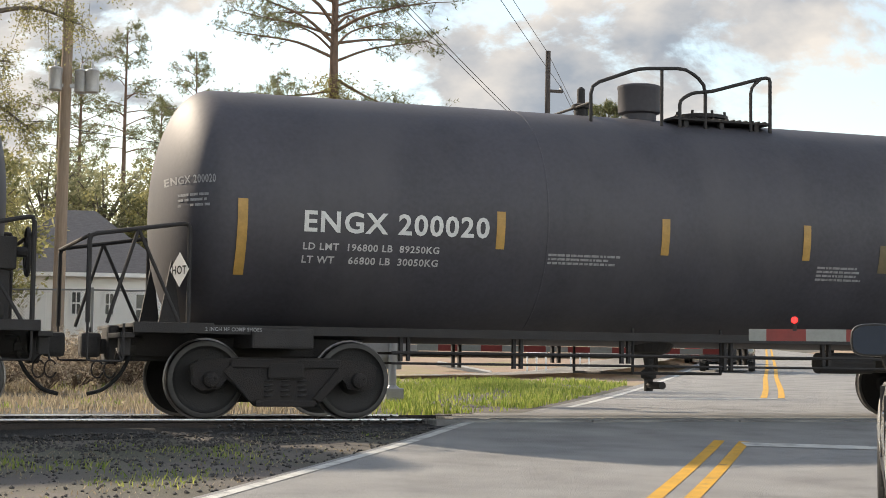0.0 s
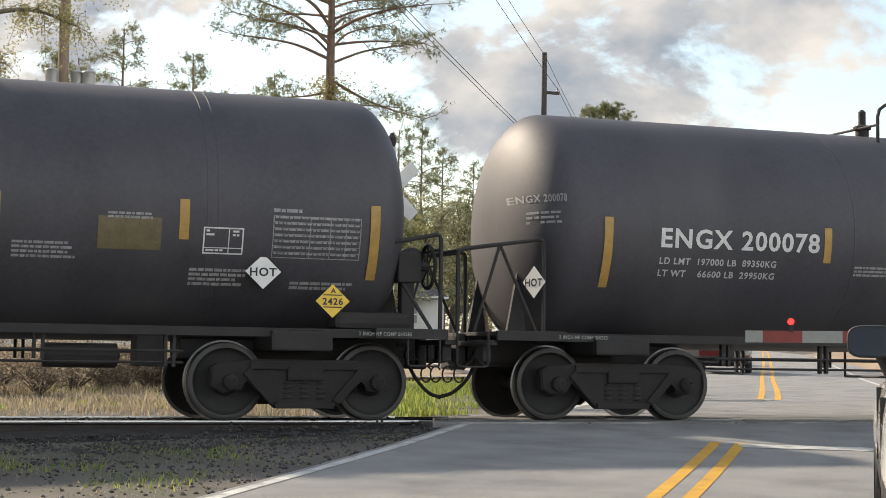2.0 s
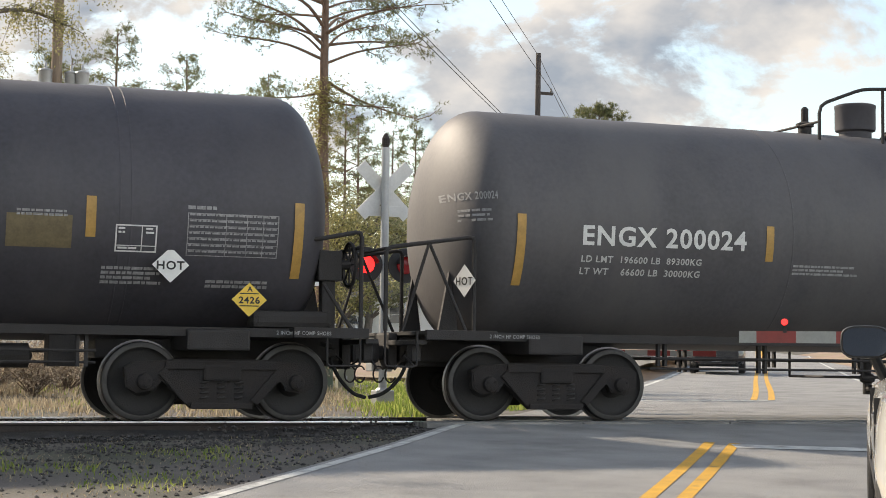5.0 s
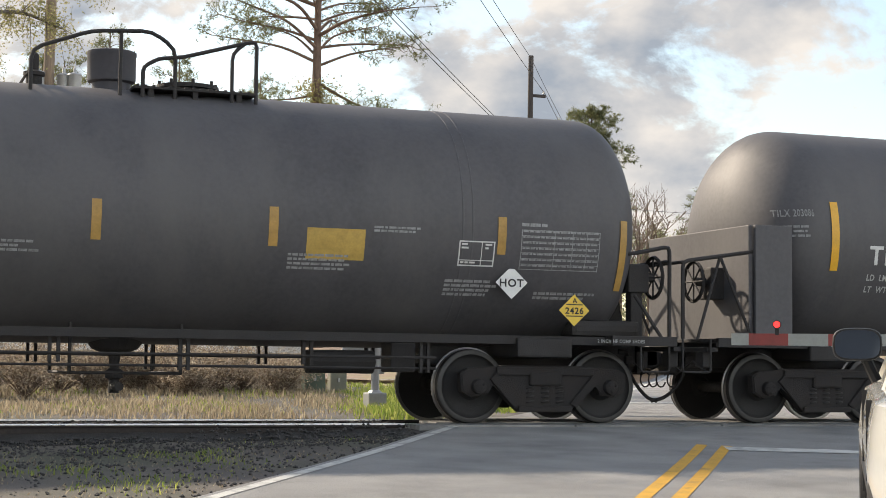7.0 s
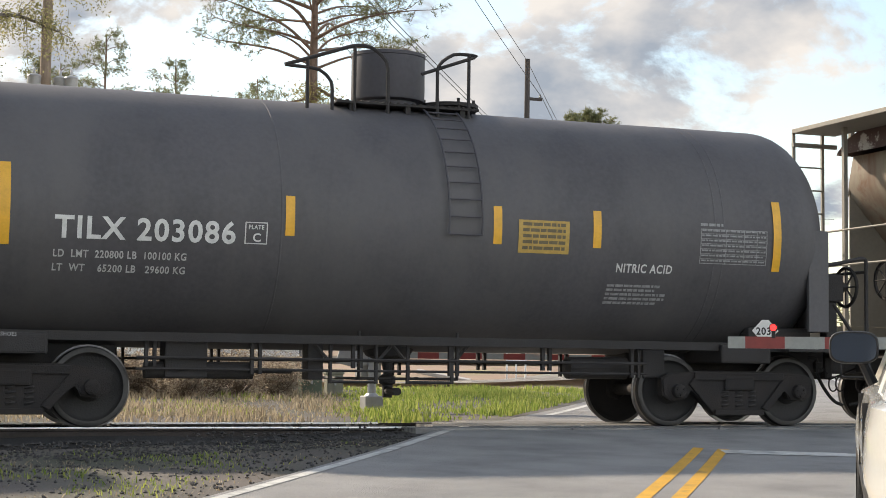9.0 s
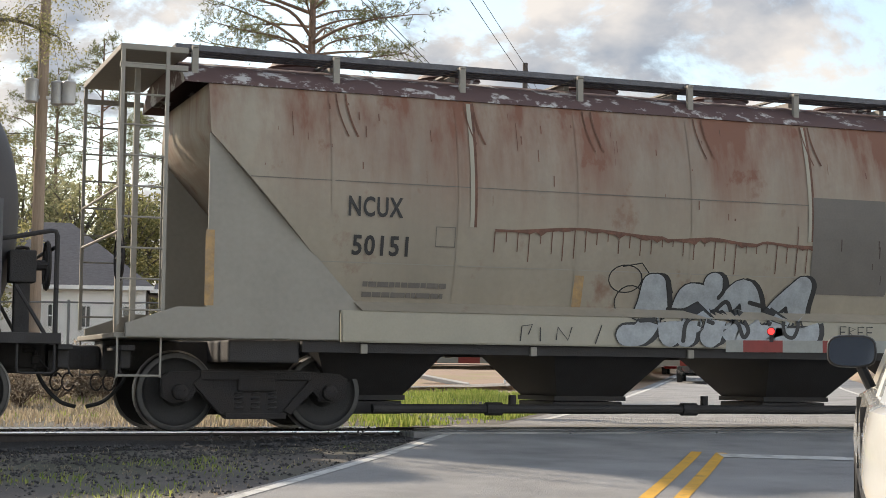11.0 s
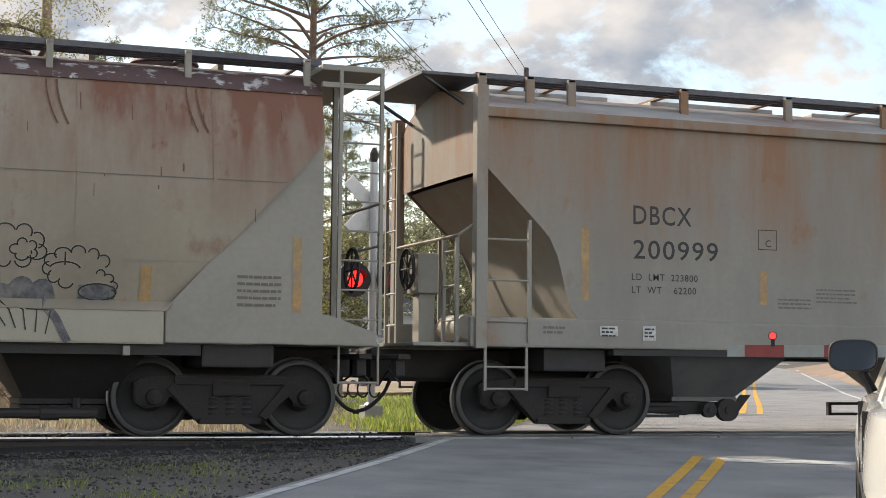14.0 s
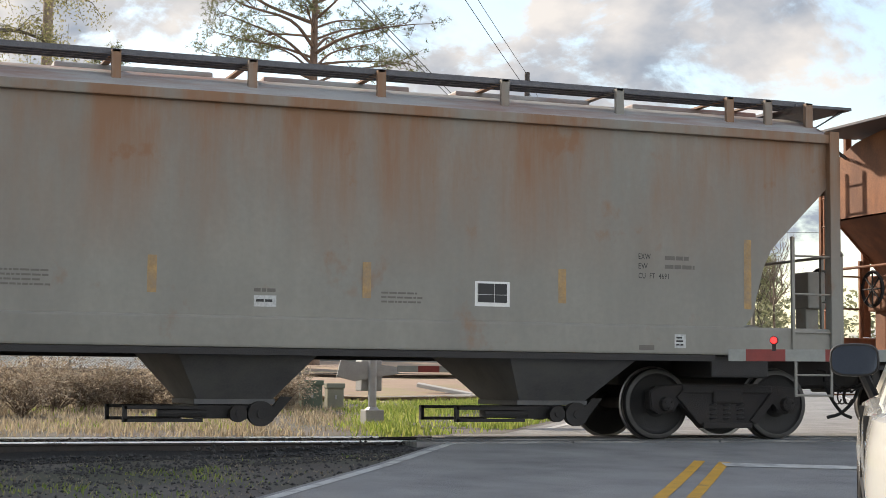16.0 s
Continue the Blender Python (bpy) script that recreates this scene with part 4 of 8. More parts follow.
    for y in (-1, 1):
        box(b, x0, x1, y * 0.52 - 0.16, y * 0.52 + 0.16, top - 0.055, top - 0.025, 0.004)
        for k in range(int((x1 - x0) / 0.09)):
            box(b, x0 + 0.03 + k * 0.09, x0 + 0.06 + k * 0.09, y * 0.52 - 0.17, y * 0.52 + 0.17, top - 0.03, top - 0.012)
        for x in (x0 + 0.2, (x0 + x1) / 2, x1 - 0.2):
            box(b, x - 0.03, x + 0.03, y * 0.60 - 0.05, y * 0.60 + 0.05, top - 0.30, top - 0.04)
    part("walkway", b, M["running"], car)
    x0 = style["platform"][0]
    b = bmesh.new()
    for y in (-0.66,):
        if style["rail"] == "sloped":
            pipe(b, bent([(-0.97, y, 3.80), (-0.97, y, 4.28), (-0.32, y, 4.54), (0.34, y, 4.59), (0.61, y, 4.40), (0.61, y, 3.80)], 0.12), 0.024, 8)
            rod(b, (0.0, y, 3.80), (0.0, y, 4.56), 0.022, 8)
            rod(b, (-0.97, y, 4.05), (-0.97, 0.66, 4.05), 0.018, 6)
            part("top_railing", b, M["running"], car, smooth=True)
            b = bmesh.new()
            pipe(b, bent([(0.25, y, 3.80), (0.25, y, 4.16), (0.42, y, 4.27), (0.70, y, 4.31), (1.40, y, 4.53), (1.54, y, 4.56), (1.54, y, 3.80)], 0.06), 0.024, 8)
            pipe(b, bent([(1.26, y, 3.80), (1.26, y, 4.40), (1.42, y, 4.54)], 0.08), 0.022, 8)
        else:
            pipe(b, bent([(-1.37, y, 4.36), (-0.52, y, 4.67), (-0.33, y, 4.67), (-0.12, y, 4.50), (-0.12, y, 3.80)], 0.10), 0.024, 8)
            pipe(b, bent([(-1.37, y, 4.36), (-0.95, y, 4.34), (-0.80, y, 4.20), (-0.80, y, 3.80)], 0.10), 0.022, 8)
            rod(b, (-1.10, y, 3.80), (-1.10, y, 4.46), 0.022, 8); rod(b, (-0.53, y, 3.80), (-0.53, y, 4.66), 0.022, 8)
            part("top_railing", b, M["running"], car, smooth=True)
            b = bmesh.new()
            pipe(b, bent([(0.50, y, 3.80), (0.50, y, 4.50), (0.70, y, 4.66), (1.04, y, 4.66), (0.30, y, 4.37)], 0.08), 0.022, 8)
            rod(b, (0.90, y, 3.80), (0.90, y, 4.65), 0.022, 8)
    part("top_railing", b, M["running"], car, smooth=True)
    if style.get("ladder"):
        lx = dx + 0.45
        prev = None
        for k in range(12):
            a = radians(12 + k * 7.6)
            p = (R + 0.06)
            y, z = -p * math.sin(a), zc + p * math.cos(a)
            b = bmesh.new()
            rod(b, (lx - 0.2, y, z), (lx + 0.2, y, z), 0.011, 6)
            part("rung", b, M["tank"], car)
        for s in (-0.2, 0.2):
            b = bmesh.new()
            pipe(b, [(lx + s, -(R + 0.06) * math.sin(radians(12 + k * 7.6)), zc + (R + 0.06) * math.cos(radians(12 + k * 7.6))) for k in range(12)], 0.014, 6)
            part("ladder_rail", b, M["tank"], car)

    # tape, lettering and placards
    tape = M["stripe_new" if new_tape else "stripe"]
    for x in stripes:
        b = bmesh.new()
        on_side(b, *patch_pts(x - 0.052, x + 0.052, tall[2], tall[3], 1, 5), side)
        part("reflective_tape", b, tape, car)
    for x in (tall[0], tall[1]):
        b = bmesh.new()
        on_side(b, *patch_pts(x - 0.055, x + 0.055, tall[4], tall[5], 1, 9), side, 0.012)
        part("reflective_tape", b, tape, car)
    L = style["text_x"]
    if name_text:
        write(car, side, name_text, L, style["text_z"], style["text_h"], style["text_w"], "white")
        write(car, side, weights[0], L, style["text_z"] - 0.21, 0.085, style["text_w"] * 0.73, "worn_white")
        write(car, side, weights[1], L, style["text_z"] - 0.36, 0.085, style["text_w"] * 0.73, "worn_white")
        write(car, side, name_text, shift - half - 0.58, 2.70, 0.10, 0.40, "faded", lift=0.012)
        b = bmesh.new()
        bars(b, side, shift - half - 0.50, shift - half - 0.22, 2.58, 3, 0.03, 0.03, 3, 0.012)
        part("small_lettering", b, M["faded"], car)
    return car, side


def tank_marks(car, side, half, kind, number):
    """Stencils and placards towards the trailing end."""
    b = bmesh.new()
    if kind == "asphalt":
        bars(b, side, -1.85, -0.9, 2.02, 3, 0.028, 0.02, number)
        bars(b, side, 1.75, 2.50, 1.98, 4, 0.028, 0.022, number + 1)
        bars(b, side, 3.62, 4.28, 1.74, 4, 0.032, 0.02, number + 2)
        bars(b, side, 4.75, 5.6, 1.62, 2, 0.032, 0.02, number + 4)
        bars(b, side, 2.72, 3.30, 2.33, 2, 0.026, 0.016, number + 5)
        part("small_lettering", b, M["faded"], car)
        b = bmesh.new()
        nx = 2.62 if number != 3 else 1.95
        on_side(b, *patch_pts(nx, nx + 0.67, 1.92, 2.28, 1, 5), side)
        part("notice_panel", b, M["ochre" if number != 3 else "notice"], car, "faded ochre notice panel" if number != 3 else "yellow notice panel")
        b = bmesh.new()
        frame_lines(b, side, 3.74, 4.18, 1.90, 2.20, 0.016, (4.02,), (1.97,))
        bars(b, side, 3.77, 3.86, 2.17, 2, 0.022, 0.02, number + 21); bars(b, side, 4.06, 4.15, 2.17, 2, 0.022, 0.02, number + 22); bars(b, side, 3.77, 4.00, 1.955, 1, 0.022, 0.02, number + 23)
        part("stencil_frame", b, M["white"], car)
        b = bmesh.new()
        frame_lines(b, side, 4.50, 5.50, 1.88, 2.36, 0.010, (4.92, 5.15, 5.33), [1.88 + 0.068 * k for k in range(1, 7)])
        bars(b, side, 4.52, 5.48, 2.35, 7, 0.02, 0.048, number + 7, ragged=False)
        bars(b, side, 4.50, 4.86, 2.44, 1, 0.04, 0.02, number + 8)
        part("data_table", b, M["faded"], car)
        placard(car, side, 4.42 if number != 2 else 4.34, 1.72 if number != 2 else 1.77, 0.20, "placard", "HOT", 0.10)
        placard(car, side, 5.20, 1.40, 0.195, "yellow", "2426", 0.082, depth=-1.44)
        placard(car, side, -6.08, 1.70, 0.2, "placard", "HOT", 0.10, depth=-1.27, turn=-70)
    else:
        bars(b, side, 2.41, 3.25, 1.78, 5, 0.03, 0.022, number + 1)
        part("small_lettering", b, M["faded"], car)
        b = bmesh.new()
        on_side(b, *patch_pts(1.21, 1.85, 2.12, 2.52, 1, 5), side)
        pn = part("notice_panel", b, M["notice"], car, "yellow notice panel with dark writing")
        b = bmesh.new()
        bars(b, side, 1.26, 1.80, 2.49, 5, 0.04, 0.032, number + 2, 0.009, ragged=False)
        part("small_lettering", b, M["ochre"], pn)
        write(car, side, "NITRIC ACID", 2.49, 1.93, 0.11, 0.74, "white")
        b = bmesh.new()
        frame_lines(b, side, 3.58, 4.50, 2.07, 2.51, 0.010, (3.93, 4.18, 4.36), [2.07 + 0.063 * k for k in range(1, 7)])
        bars(b, side, 3.60, 4.48, 2.50, 7, 0.02, 0.043, number + 7, ragged=False)
        bars(b, side, 3.58, 3.94, 2.58, 1, 0.035, 0.02, number + 8)
        part("data_table", b, M["faded"], car)
        b = bmesh.new()
        frame_lines(b, side, -2.00, -1.75, 2.10, 2.35, 0.012)
        part("stencil_frame", b, M["white"], car)
        write(car, side, "PLATE", -1.96, 2.27, 0.05, 0.17, "white")
        write(car, side, "C", -1.91, 2.13, 0.10, None, "white")
        placard(car, side, 4.72, 1.25, 0.19, "placard", "2031", 0.10)


def placard(car, side, x, z, r, mat, text, size, depth=None, turn=0.0):
    face = side(x, z + 0.7 * r) if depth is None else depth
    spin = Matrix.Translation((x, face, 0)) @ Matrix.Rotation(radians(turn), 4, "Z") @ Matrix.Translation((-x, -face, 0))
    side = lambda X, Z: face
    b = bmesh.new()
    diamond(b, side, x, z, r, 0.008)
    b.transform(spin)
    p = part("placard", b, M[mat], car, {"placard": "white diamond placard", "yellow": "yellow diamond placard"}[mat])
    P, F = letters(text, size)
    w = max(a for a, _ in P)
    b = bmesh.new()
    on_side(b, [(x - w / 2 + a, z - size / 2 + c) for a, c in P], F, side, 0.013)
    b.transform(spin)
    part("lettering", b, M["ink"], p)
    if mat == "yellow":
        b = bmesh.new()
        for s in (-1, 1):
            on_side(b, *patch_pts(x - r * 0.55, x + r * 0.55, z + s * r * 0.36 - 0.006, z + s * r * 0.36 + 0.006, 1, 1), side, 0.012)
        part("border", b, M["ink"], p)
        write_small = letters("A", 0.06)
        b = bmesh.new()
        on_side(b, [(x - 0.025 + a, z + r * 0.48 + c) for a, c in write_small[0]], write_small[1], side, 0.013)
        part("lettering", b, M["ink"], p)
    return p


E_STYLE = dict(shift=0.05, truck_shift=0.08, dome_x=0.0, dome_r=0.275, dome_h=0.46, manway=0.88, vent=True, platform=(-1.05, 1.55), rail="sloped",
               text_x=-4.77, text_z=2.18, text_h=0.25, text_w=2.17)
T_STYLE = dict(shift=0.15, paint="tank_dusty", dome_x=0.09, dome_r=0.45, dome_h=0.70, manway=0.80, vent=False, platform=(-1.15, 1.03), rail="open",
               text_x=-4.02, text_z=2.10, text_h=0.26, text_w=1.92, ladder=True, shield=True)
E_TALL = (-5.46, 5.70, 2.05, 2.50, 1.66, 2.52)
E_LABEL = "black tank car with white stencils and amber tape stripes"
for text, wts, place, k in (("", (), -9.55, 0), ("ENGX 200020", ("LD LMT  196800 LB  89250KG", "LT WT    66800 LB  30050KG"), 4.57, 1),
                            ("ENGX 200078", ("LD LMT  197000 LB  89350KG", "LT WT    66600 LB  29950KG"), 18.33, 2),
                            ("ENGX 200024", ("LD LMT  196600 LB  89300KG", "LT WT    66600 LB  30000KG"), 32.17, 3)):
    own = dict(E_STYLE, paint="tank_dusty" if k == 3 else "tank", text_x=(0, -4.77, -4.55, -4.70)[k])
    reach = ((-5.46, 5.70), (-5.46, 5.66), (-5.24, 5.73), (-5.48, 5.82))[k] + E_TALL[2:]
    c, sd = tank_car(text, wts, place, 4.92, 6.9, 1.52, 2.44, 5.62, 0.62, ((-2.3, -0.34, 1.57, 3.53), (-2.46, -0.36, 1.57, 3.53), (-2.26, -0.40, 1.54, 3.48), (-2.20, -0.34, 1.57, 4.26))[k], reach, False, E_LABEL, own)
    tank_marks(c, sd, 5.62, "asphalt", k)
c, sd = tank_car("TILX 203086", ("LD  LMT  220800 LB  100100 KG", "LT  WT    65200 LB   29600 KG"), 45.41, 4.37, 6.42, 1.54, 2.46, 4.78, 0.82,
                 (-1.5, 0.95, 2.21), (-4.53, 4.64, 2.21, 2.67, 2.0, 2.90), True, "black tank car with yellow tape and acid stencils", T_STYLE)
tank_marks(c, sd, 4.78, "acid", 4)

# ---------------------------------------------------------------- covered hopper cars


def sheet(bm, side, outline_x, z0, z1, nz, nx, both=True):
    """A side sheet whose ends at height z are outline_x(z); it follows side(x, z) on the near side and its mirror beyond."""
    for s in ((1, -1) if both else (1,)):
        grid = []
        for j in range(nz + 1):
            z = z0 + (z1 - z0) * j / nz
            a, b = outline_x(z)
            grid.append([bm.verts.new((a + (b - a) * i / nx, s * side(0, z), z)) for i in range(nx + 1)])
        for j in range(nz):
            for i in range(nx):
                bm.faces.new((grid[j][i], grid[j][i + 1], grid[j + 1][i + 1], grid[j + 1][i]))


def roof_skin(bm, x0, x1, prof, nx=12):
    """prof: (y, z) points from the near eave over the top to the far eave."""
    grid = [[bm.verts.new((x0 + (x1 - x0) * i / nx, y, z)) for y, z in prof] for i in range(nx + 1)]
    for i in range(nx):
        for j in range(len(prof) - 1):
            bm.faces.new((grid[i][j], grid[i][j + 1], grid[i + 1][j + 1], grid[i + 1][j]))


def chute(car, x, top_w, bot_w, z_top, z_bot, y_top, y_bot, mat, geared=True):
    b = bmesh.new()
    T = [b.verts.new((x + sx * top_w / 2, sy * y_top, z_top)) for sx, sy in ((-1, -1), (1, -1), (1, 1), (-1, 1))]
    B = [b.verts.new((x + sx * bot_w / 2, sy * y_bot, z_bot)) for sx, sy in ((-1, -1), (1, -1), (1, 1), (-1, 1))]
    for i in range(4):
        j = (i + 1) % 4
        b.faces.new((T[i], T[j], B[j], B[i]))
    b.faces.new(B)
    box(b, x - bot_w / 2 - 0.05, x + bot_w / 2 + 0.05, -y_bot - 0.04, y_bot + 0.04, z_bot - 0.03, z_bot + 0.03)
    c = part("chute", b, mat, car)
    g = bmesh.new()
    x0, x1, z = x - bot_w / 2, x + bot_w / 2, z_bot - 0.14
    box(g, x0 - 0.05, x1 + 0.02, -y_bot, y_bot, z - 0.06, z + 0.10, 0.01)
    if geared:
        # sliding gate on its rack, with pinion shafts and capstans
        for yy in (-y_bot - 0.02, y_bot + 0.02):
            box(g, x0 - 0.82, x0 + 0.05, yy - 0.03, yy + 0.03, z + 0.05, z + 0.09); box(g, x0 - 0.82, x0 + 0.05, yy - 0.03, yy + 0.03, z - 0.10, z - 0.06)
            box(g, x0 - 0.84, x0 - 0.79, yy - 0.03, yy + 0.03, z - 0.10, z + 0.09)
            prism(g, [(x1 - 0.12, z - 0.10), (x1 + 0.02, z - 0.10), (x1 + 0.26, z + 0.20), (x1 + 0.12, z + 0.20)], yy - 0.02, yy + 0.02)
        rod(g, (x0 - 0.45, -y_bot + 0.02, z), (x0 + 0.1, -y_bot + 0.02, z), 0.05, 8)
        for xx, rr in ((x + 0.02, 0.10), (x + 0.28, 0.15)):
            rod(g, (xx, -y_bot - 0.12, z), (xx, y_bot + 0.12, z), 0.03, 10)
            rod(g, (xx, -y_bot - 0.16, z), (xx, -y_bot - 0.06, z), rr, 18)
            rod(g, (xx, -y_bot - 0.18, z), (xx, -y_bot - 0.15, z), rr * 0.35, 10)
    part("outlet_gate", g, M["running"], c)
    return c


def ladder(car, x0, x1, y, z0, z1, n, mat, thick=0.016):
    b = bmesh.new()
    for x in (x0, x1):
        box(b, x - 0.02, x + 0.02, y - 0.02, y + 0.02, z0, z1)
    part("ladder_rail", b, mat, car)
    for k in range(n):
        z = z0 + (z1 - z0) * (k + 0.5) / n
        r = bmesh.new()
        rod(r, (x0 - 0.02, y, z), (x1 + 0.02, y, z), thick, 6)
        part("rung", r, mat, car)


def walkway(car, x0, x1, ys, z, mat):
    for y in ys:
        b = bmesh.new()
        n = int((x1 - x0) / 0.13)
        for k in range(n):
            xa = x0 + (x1 - x0) * k / n
            box(b, xa, xa + 0.075, y - 0.20, y + 0.20, z, z + 0.03)
        for d in (-0.20, -0.07, 0.07, 0.20):
            box(b, x0, x1, y + d - 0.012, y + d + 0.012, z - 0.035, z + 0.034)
        part("roof_walk", b, mat, car)


WALK_POSTS = (-8.1, -6.48, -4.95, -3.44, -1.95, -0.44, 1.06, 2.21, 3.77, 5.26, 6.75, 8.1)


def hopper_round(place):
    """Hopper with bulging, streaked sides and sprayed paint."""
    car = thing("hopper_car", "tan rust-streaked hopper car covered in graffiti", "hopper car", group="train")
    TRAIN.append((car, place))
    T, E_, X = 7.32, 9.05, 8.24

    def side(x, z):
        if z < 1.425:
            return -1.542
        t = max(0.0, z - 1.43) / (4.0 - 1.43)
        return -(1.25 + 0.32 * math.sin(math.pi * min(1.0, 0.03 + t * 0.84)) - 0.05 * t)
    b = bmesh.new()
    lo = lambda z: X if z >= 3.42 else 6.48 + (z - 1.39) * (X - 6.48) / (3.42 - 1.39)
    sheet(b, side, lambda z: (0.27 - lo(z), lo(z)), 1.42, 4.0, 22, 18)
    for s in (-1, 1):      # sloping end sheets
        pts = [(s * lo(z) + (0.27 if s < 0 else 0.0), z) for z in np.linspace(1.42, 4.0, 12)]
        A = [b.verts.new((x, side(0, z) + 0.0, z)) for x, z in pts]
        B = [b.verts.new((x, -side(0, z), z)) for x, z in pts]
        for i in range(11):
            b.faces.new((A[i], A[i + 1], B[i + 1], B[i]))
    part("body", b, M["hopper1"], car, smooth=True)
    b = bmesh.new()
    pr = [(-1.35, 4.0), (-1.33, 4.04), (-1.08, 4.21), (-0.65, 4.35), (0, 4.42), (0.65, 4.35), (1.08, 4.21), (1.33, 4.04), (1.35, 4.0)]
    roof_skin(b, -X, X, pr, 16)
    for s in (-1, 1):
        vs = [b.verts.new((s * X, y, z)) for y, z in pr]
        b.faces.new(vs if s > 0 else vs[::-1])
    part("roof", b, M["hopper1_roof"], car, smooth=True)
    # weld seams and roof laps
    for x in (-6.6, -5.1, -3.6, -2.1, -0.4, 1.0, 2.55, 4.05, 5.55, 7.0):
        b = bmesh.new()
        lx = 0.02
        zs = np.linspace(1.5 if abs(x) < 6.4 else 2.6, 3.98, 16)
        for s in (-1,):
            A = [b.verts.new((x - lx, side(x, z) - 0.008, z)) for z in zs]
            B = [b.verts.new((x + lx, side(x, z) - 0.008, z)) for z in zs]
            for i in range(15):
                b.faces.new((A[i], B[i], B[i + 1], A[i + 1]))
        part("weld_seam", b, M["hopper1"], car)
        b = bmesh.new()
        box(b, x + 0.2, x + 0.27, -0.6, 0.6, 4.35, 4.435)
        part("roof_lap", b, M["hopper1_end"], car)
    for z in (2.92, 1.98):
        b = bmesh.new()
        on_side(b, *patch_pts(0.27 - lo(z), lo(z), z, z + 0.011, 10, 1), side, 0.007)
        part("weld_seam", b, M["patch"] if z > 2.5 else M["hopper1_end"], car)
    for x in (-4.90, -0.42):
        b = bmesh.new()
        on_side(b, *patch_pts(x - 0.07, x - 0.02, 2.45, 3.97, 1, 14), side, 0.0095)
        part("lap_joint", b, M["band"], car)
        b = bmesh.new()
        on_side(b, *patch_pts(x - 0.02, x + 0.012, 2.45, 3.97, 1, 14), side, 0.0095)
        part("rust_run", b, M["rust"], car)
    # end gussets
    for s in (-1, 1):
        for y in (-1, 1):
            b = bmesh.new()
            k = 0.27 if s < 0 else 0.0
            prism(b, [(s * 6.48 + k, 1.42), (s * X + k, 1.42), (s * X + k, 3.42)], y * 1.44 - 0.012, y * 1.44 + 0.012)
            part("end_gusset", b, M["hopper1_end"], car)
    # side sill
    for y in (-1, 1):
        b = bmesh.new()
        prism(b, [(-6.48, 1.05), (6.48, 1.05), (6.48, 1.42), (-6.48, 1.42)], y * 1.50 - 0.04, y * 1.50 + 0.04, 0.015)
        part("side_sill", b, M["band"], car)
        for s in (-1, 1):
            b = bmesh.new()
            prism(b, [(s * 6.50, 1.07), (s * 8.85, 1.07), (s * 8.85, 1.22), (s * 8.3, 1.42), (s * 6.50, 1.42)], y * 1.49 - 0.03, y * 1.49 + 0.03, 0.01)
            part("end_sill", b, M["hopper1_end"], car)
        b = bmesh.new()
        box(b, -6.9, 6.9, y * 1.40 - 0.05, y * 1.40 + 0.05, 0.93, 1.06)
        part("sill_flange", b, M["running"], car)
        for x in np.arange(-6.2, 6.3, 2.05):
            b = bmesh.new()
            box(b, x - 0.04, x + 0.04, y * 1.46 - 0.03, y * 1.46 + 0.03, 0.92, 1.03, 0.01)
            part("jacking_pad", b, M["hopper1_end"], car)
    for s in (-1, 1):
        b = bmesh.new()
        lo_, hi_ = sorted((s * (T - 1.5), s * 8.9))
        box(b, lo_, hi_, -0.32, 0.32, 0.70, 1.05, 0.02)
        box(b, s * T - 0.4, s * T + 0.4, -1.4, 1.4, 0.80, 1.06, 0.03)
        part("centre_sill", b, M["running"], car)
        bogie(car, s * T * STRETCH)
        coupler(car, s * E_ * STRETCH, s)
        # end cage
        for y in (-1.40, 1.40):
            a, c = sorted((s * 8.44, s * 8.92))
            ladder(car, a, c, y * 1.008, 1.2, 4.32, 9, M["hopper1_end"], 0.013)
            b = bmesh.new()
            box(b, a, a + 0.02, y - 0.015, y + 0.015, 0.62, 1.1); box(b, c - 0.02, c, y - 0.015, y + 0.015, 0.62, 1.1)
            rod(b, (a, y, 0.64), (c, y, 0.64), 0.016, 6)
            part("step", b, M["hopper1_end"], car)
        for y in (-0.55, 0.55):
            b = bmesh.new()
            box(b, s * 8.62 - 0.03, s * 8.62 + 0.03, y - 0.03, y + 0.03, 1.1, 4.3)
            part("end_post", b, M["hopper1_end"], car)
        b = bmesh.new()
        a, c = sorted((s * 8.22, s * 8.95))
        box(b, a, c, -1.42, 1.42, 4.30, 4.37, 0.01)
        box(b, a, c, -1.42, -1.36, 4.10, 4.16); box(b, a, c, 1.36, 1.42, 4.10, 4.16)
        part("end_platform", b, M["hopper1_end"], car)
        b = bmesh.new()
        box(b, s * 8.5 - 0.45, s * 8.5 + 0.40, -1.42, 1.42, 1.06, 1.12, 0.01)
        part("end_deck", b, M["hopper1_end"], car)
        b = bmesh.new()
        lathe(b, [(-0.015, 0.24), (0.015, 0.24), (0.02, 0.27), (0.0, 0.285), (-0.02, 0.27)], "X", (s * 8.80, -0.7, 2.0), 24, close=False)
        for k in range(4):
            a_ = k * math.pi / 4
            rod(b, (s * 8.8, -0.7 + 0.27 * math.cos(a_), 2.0 + 0.27 * math.sin(a_)), (s * 8.8, -0.7 - 0.27 * math.cos(a_), 2.0 - 0.27 * math.sin(a_)), 0.012, 6)
        part("hand_brake", b, M["running"], car)
        b = bmesh.new()
        for z in (2.25, 2.75):
            rod(b, (s * 8.92, -1.4, z), (s * 8.92, 1.4, z), 0.016, 6)
        part("end_railing", b, M["hopper1_end"], car)
    for x in (-5.90, -3.02, -0.10, 2.80, 5.60):
        chute(car, x, 1.60, 0.86, 1.02, 0.40, 1.30, 0.55, M["running"], geared=False)
    b = bmesh.new()
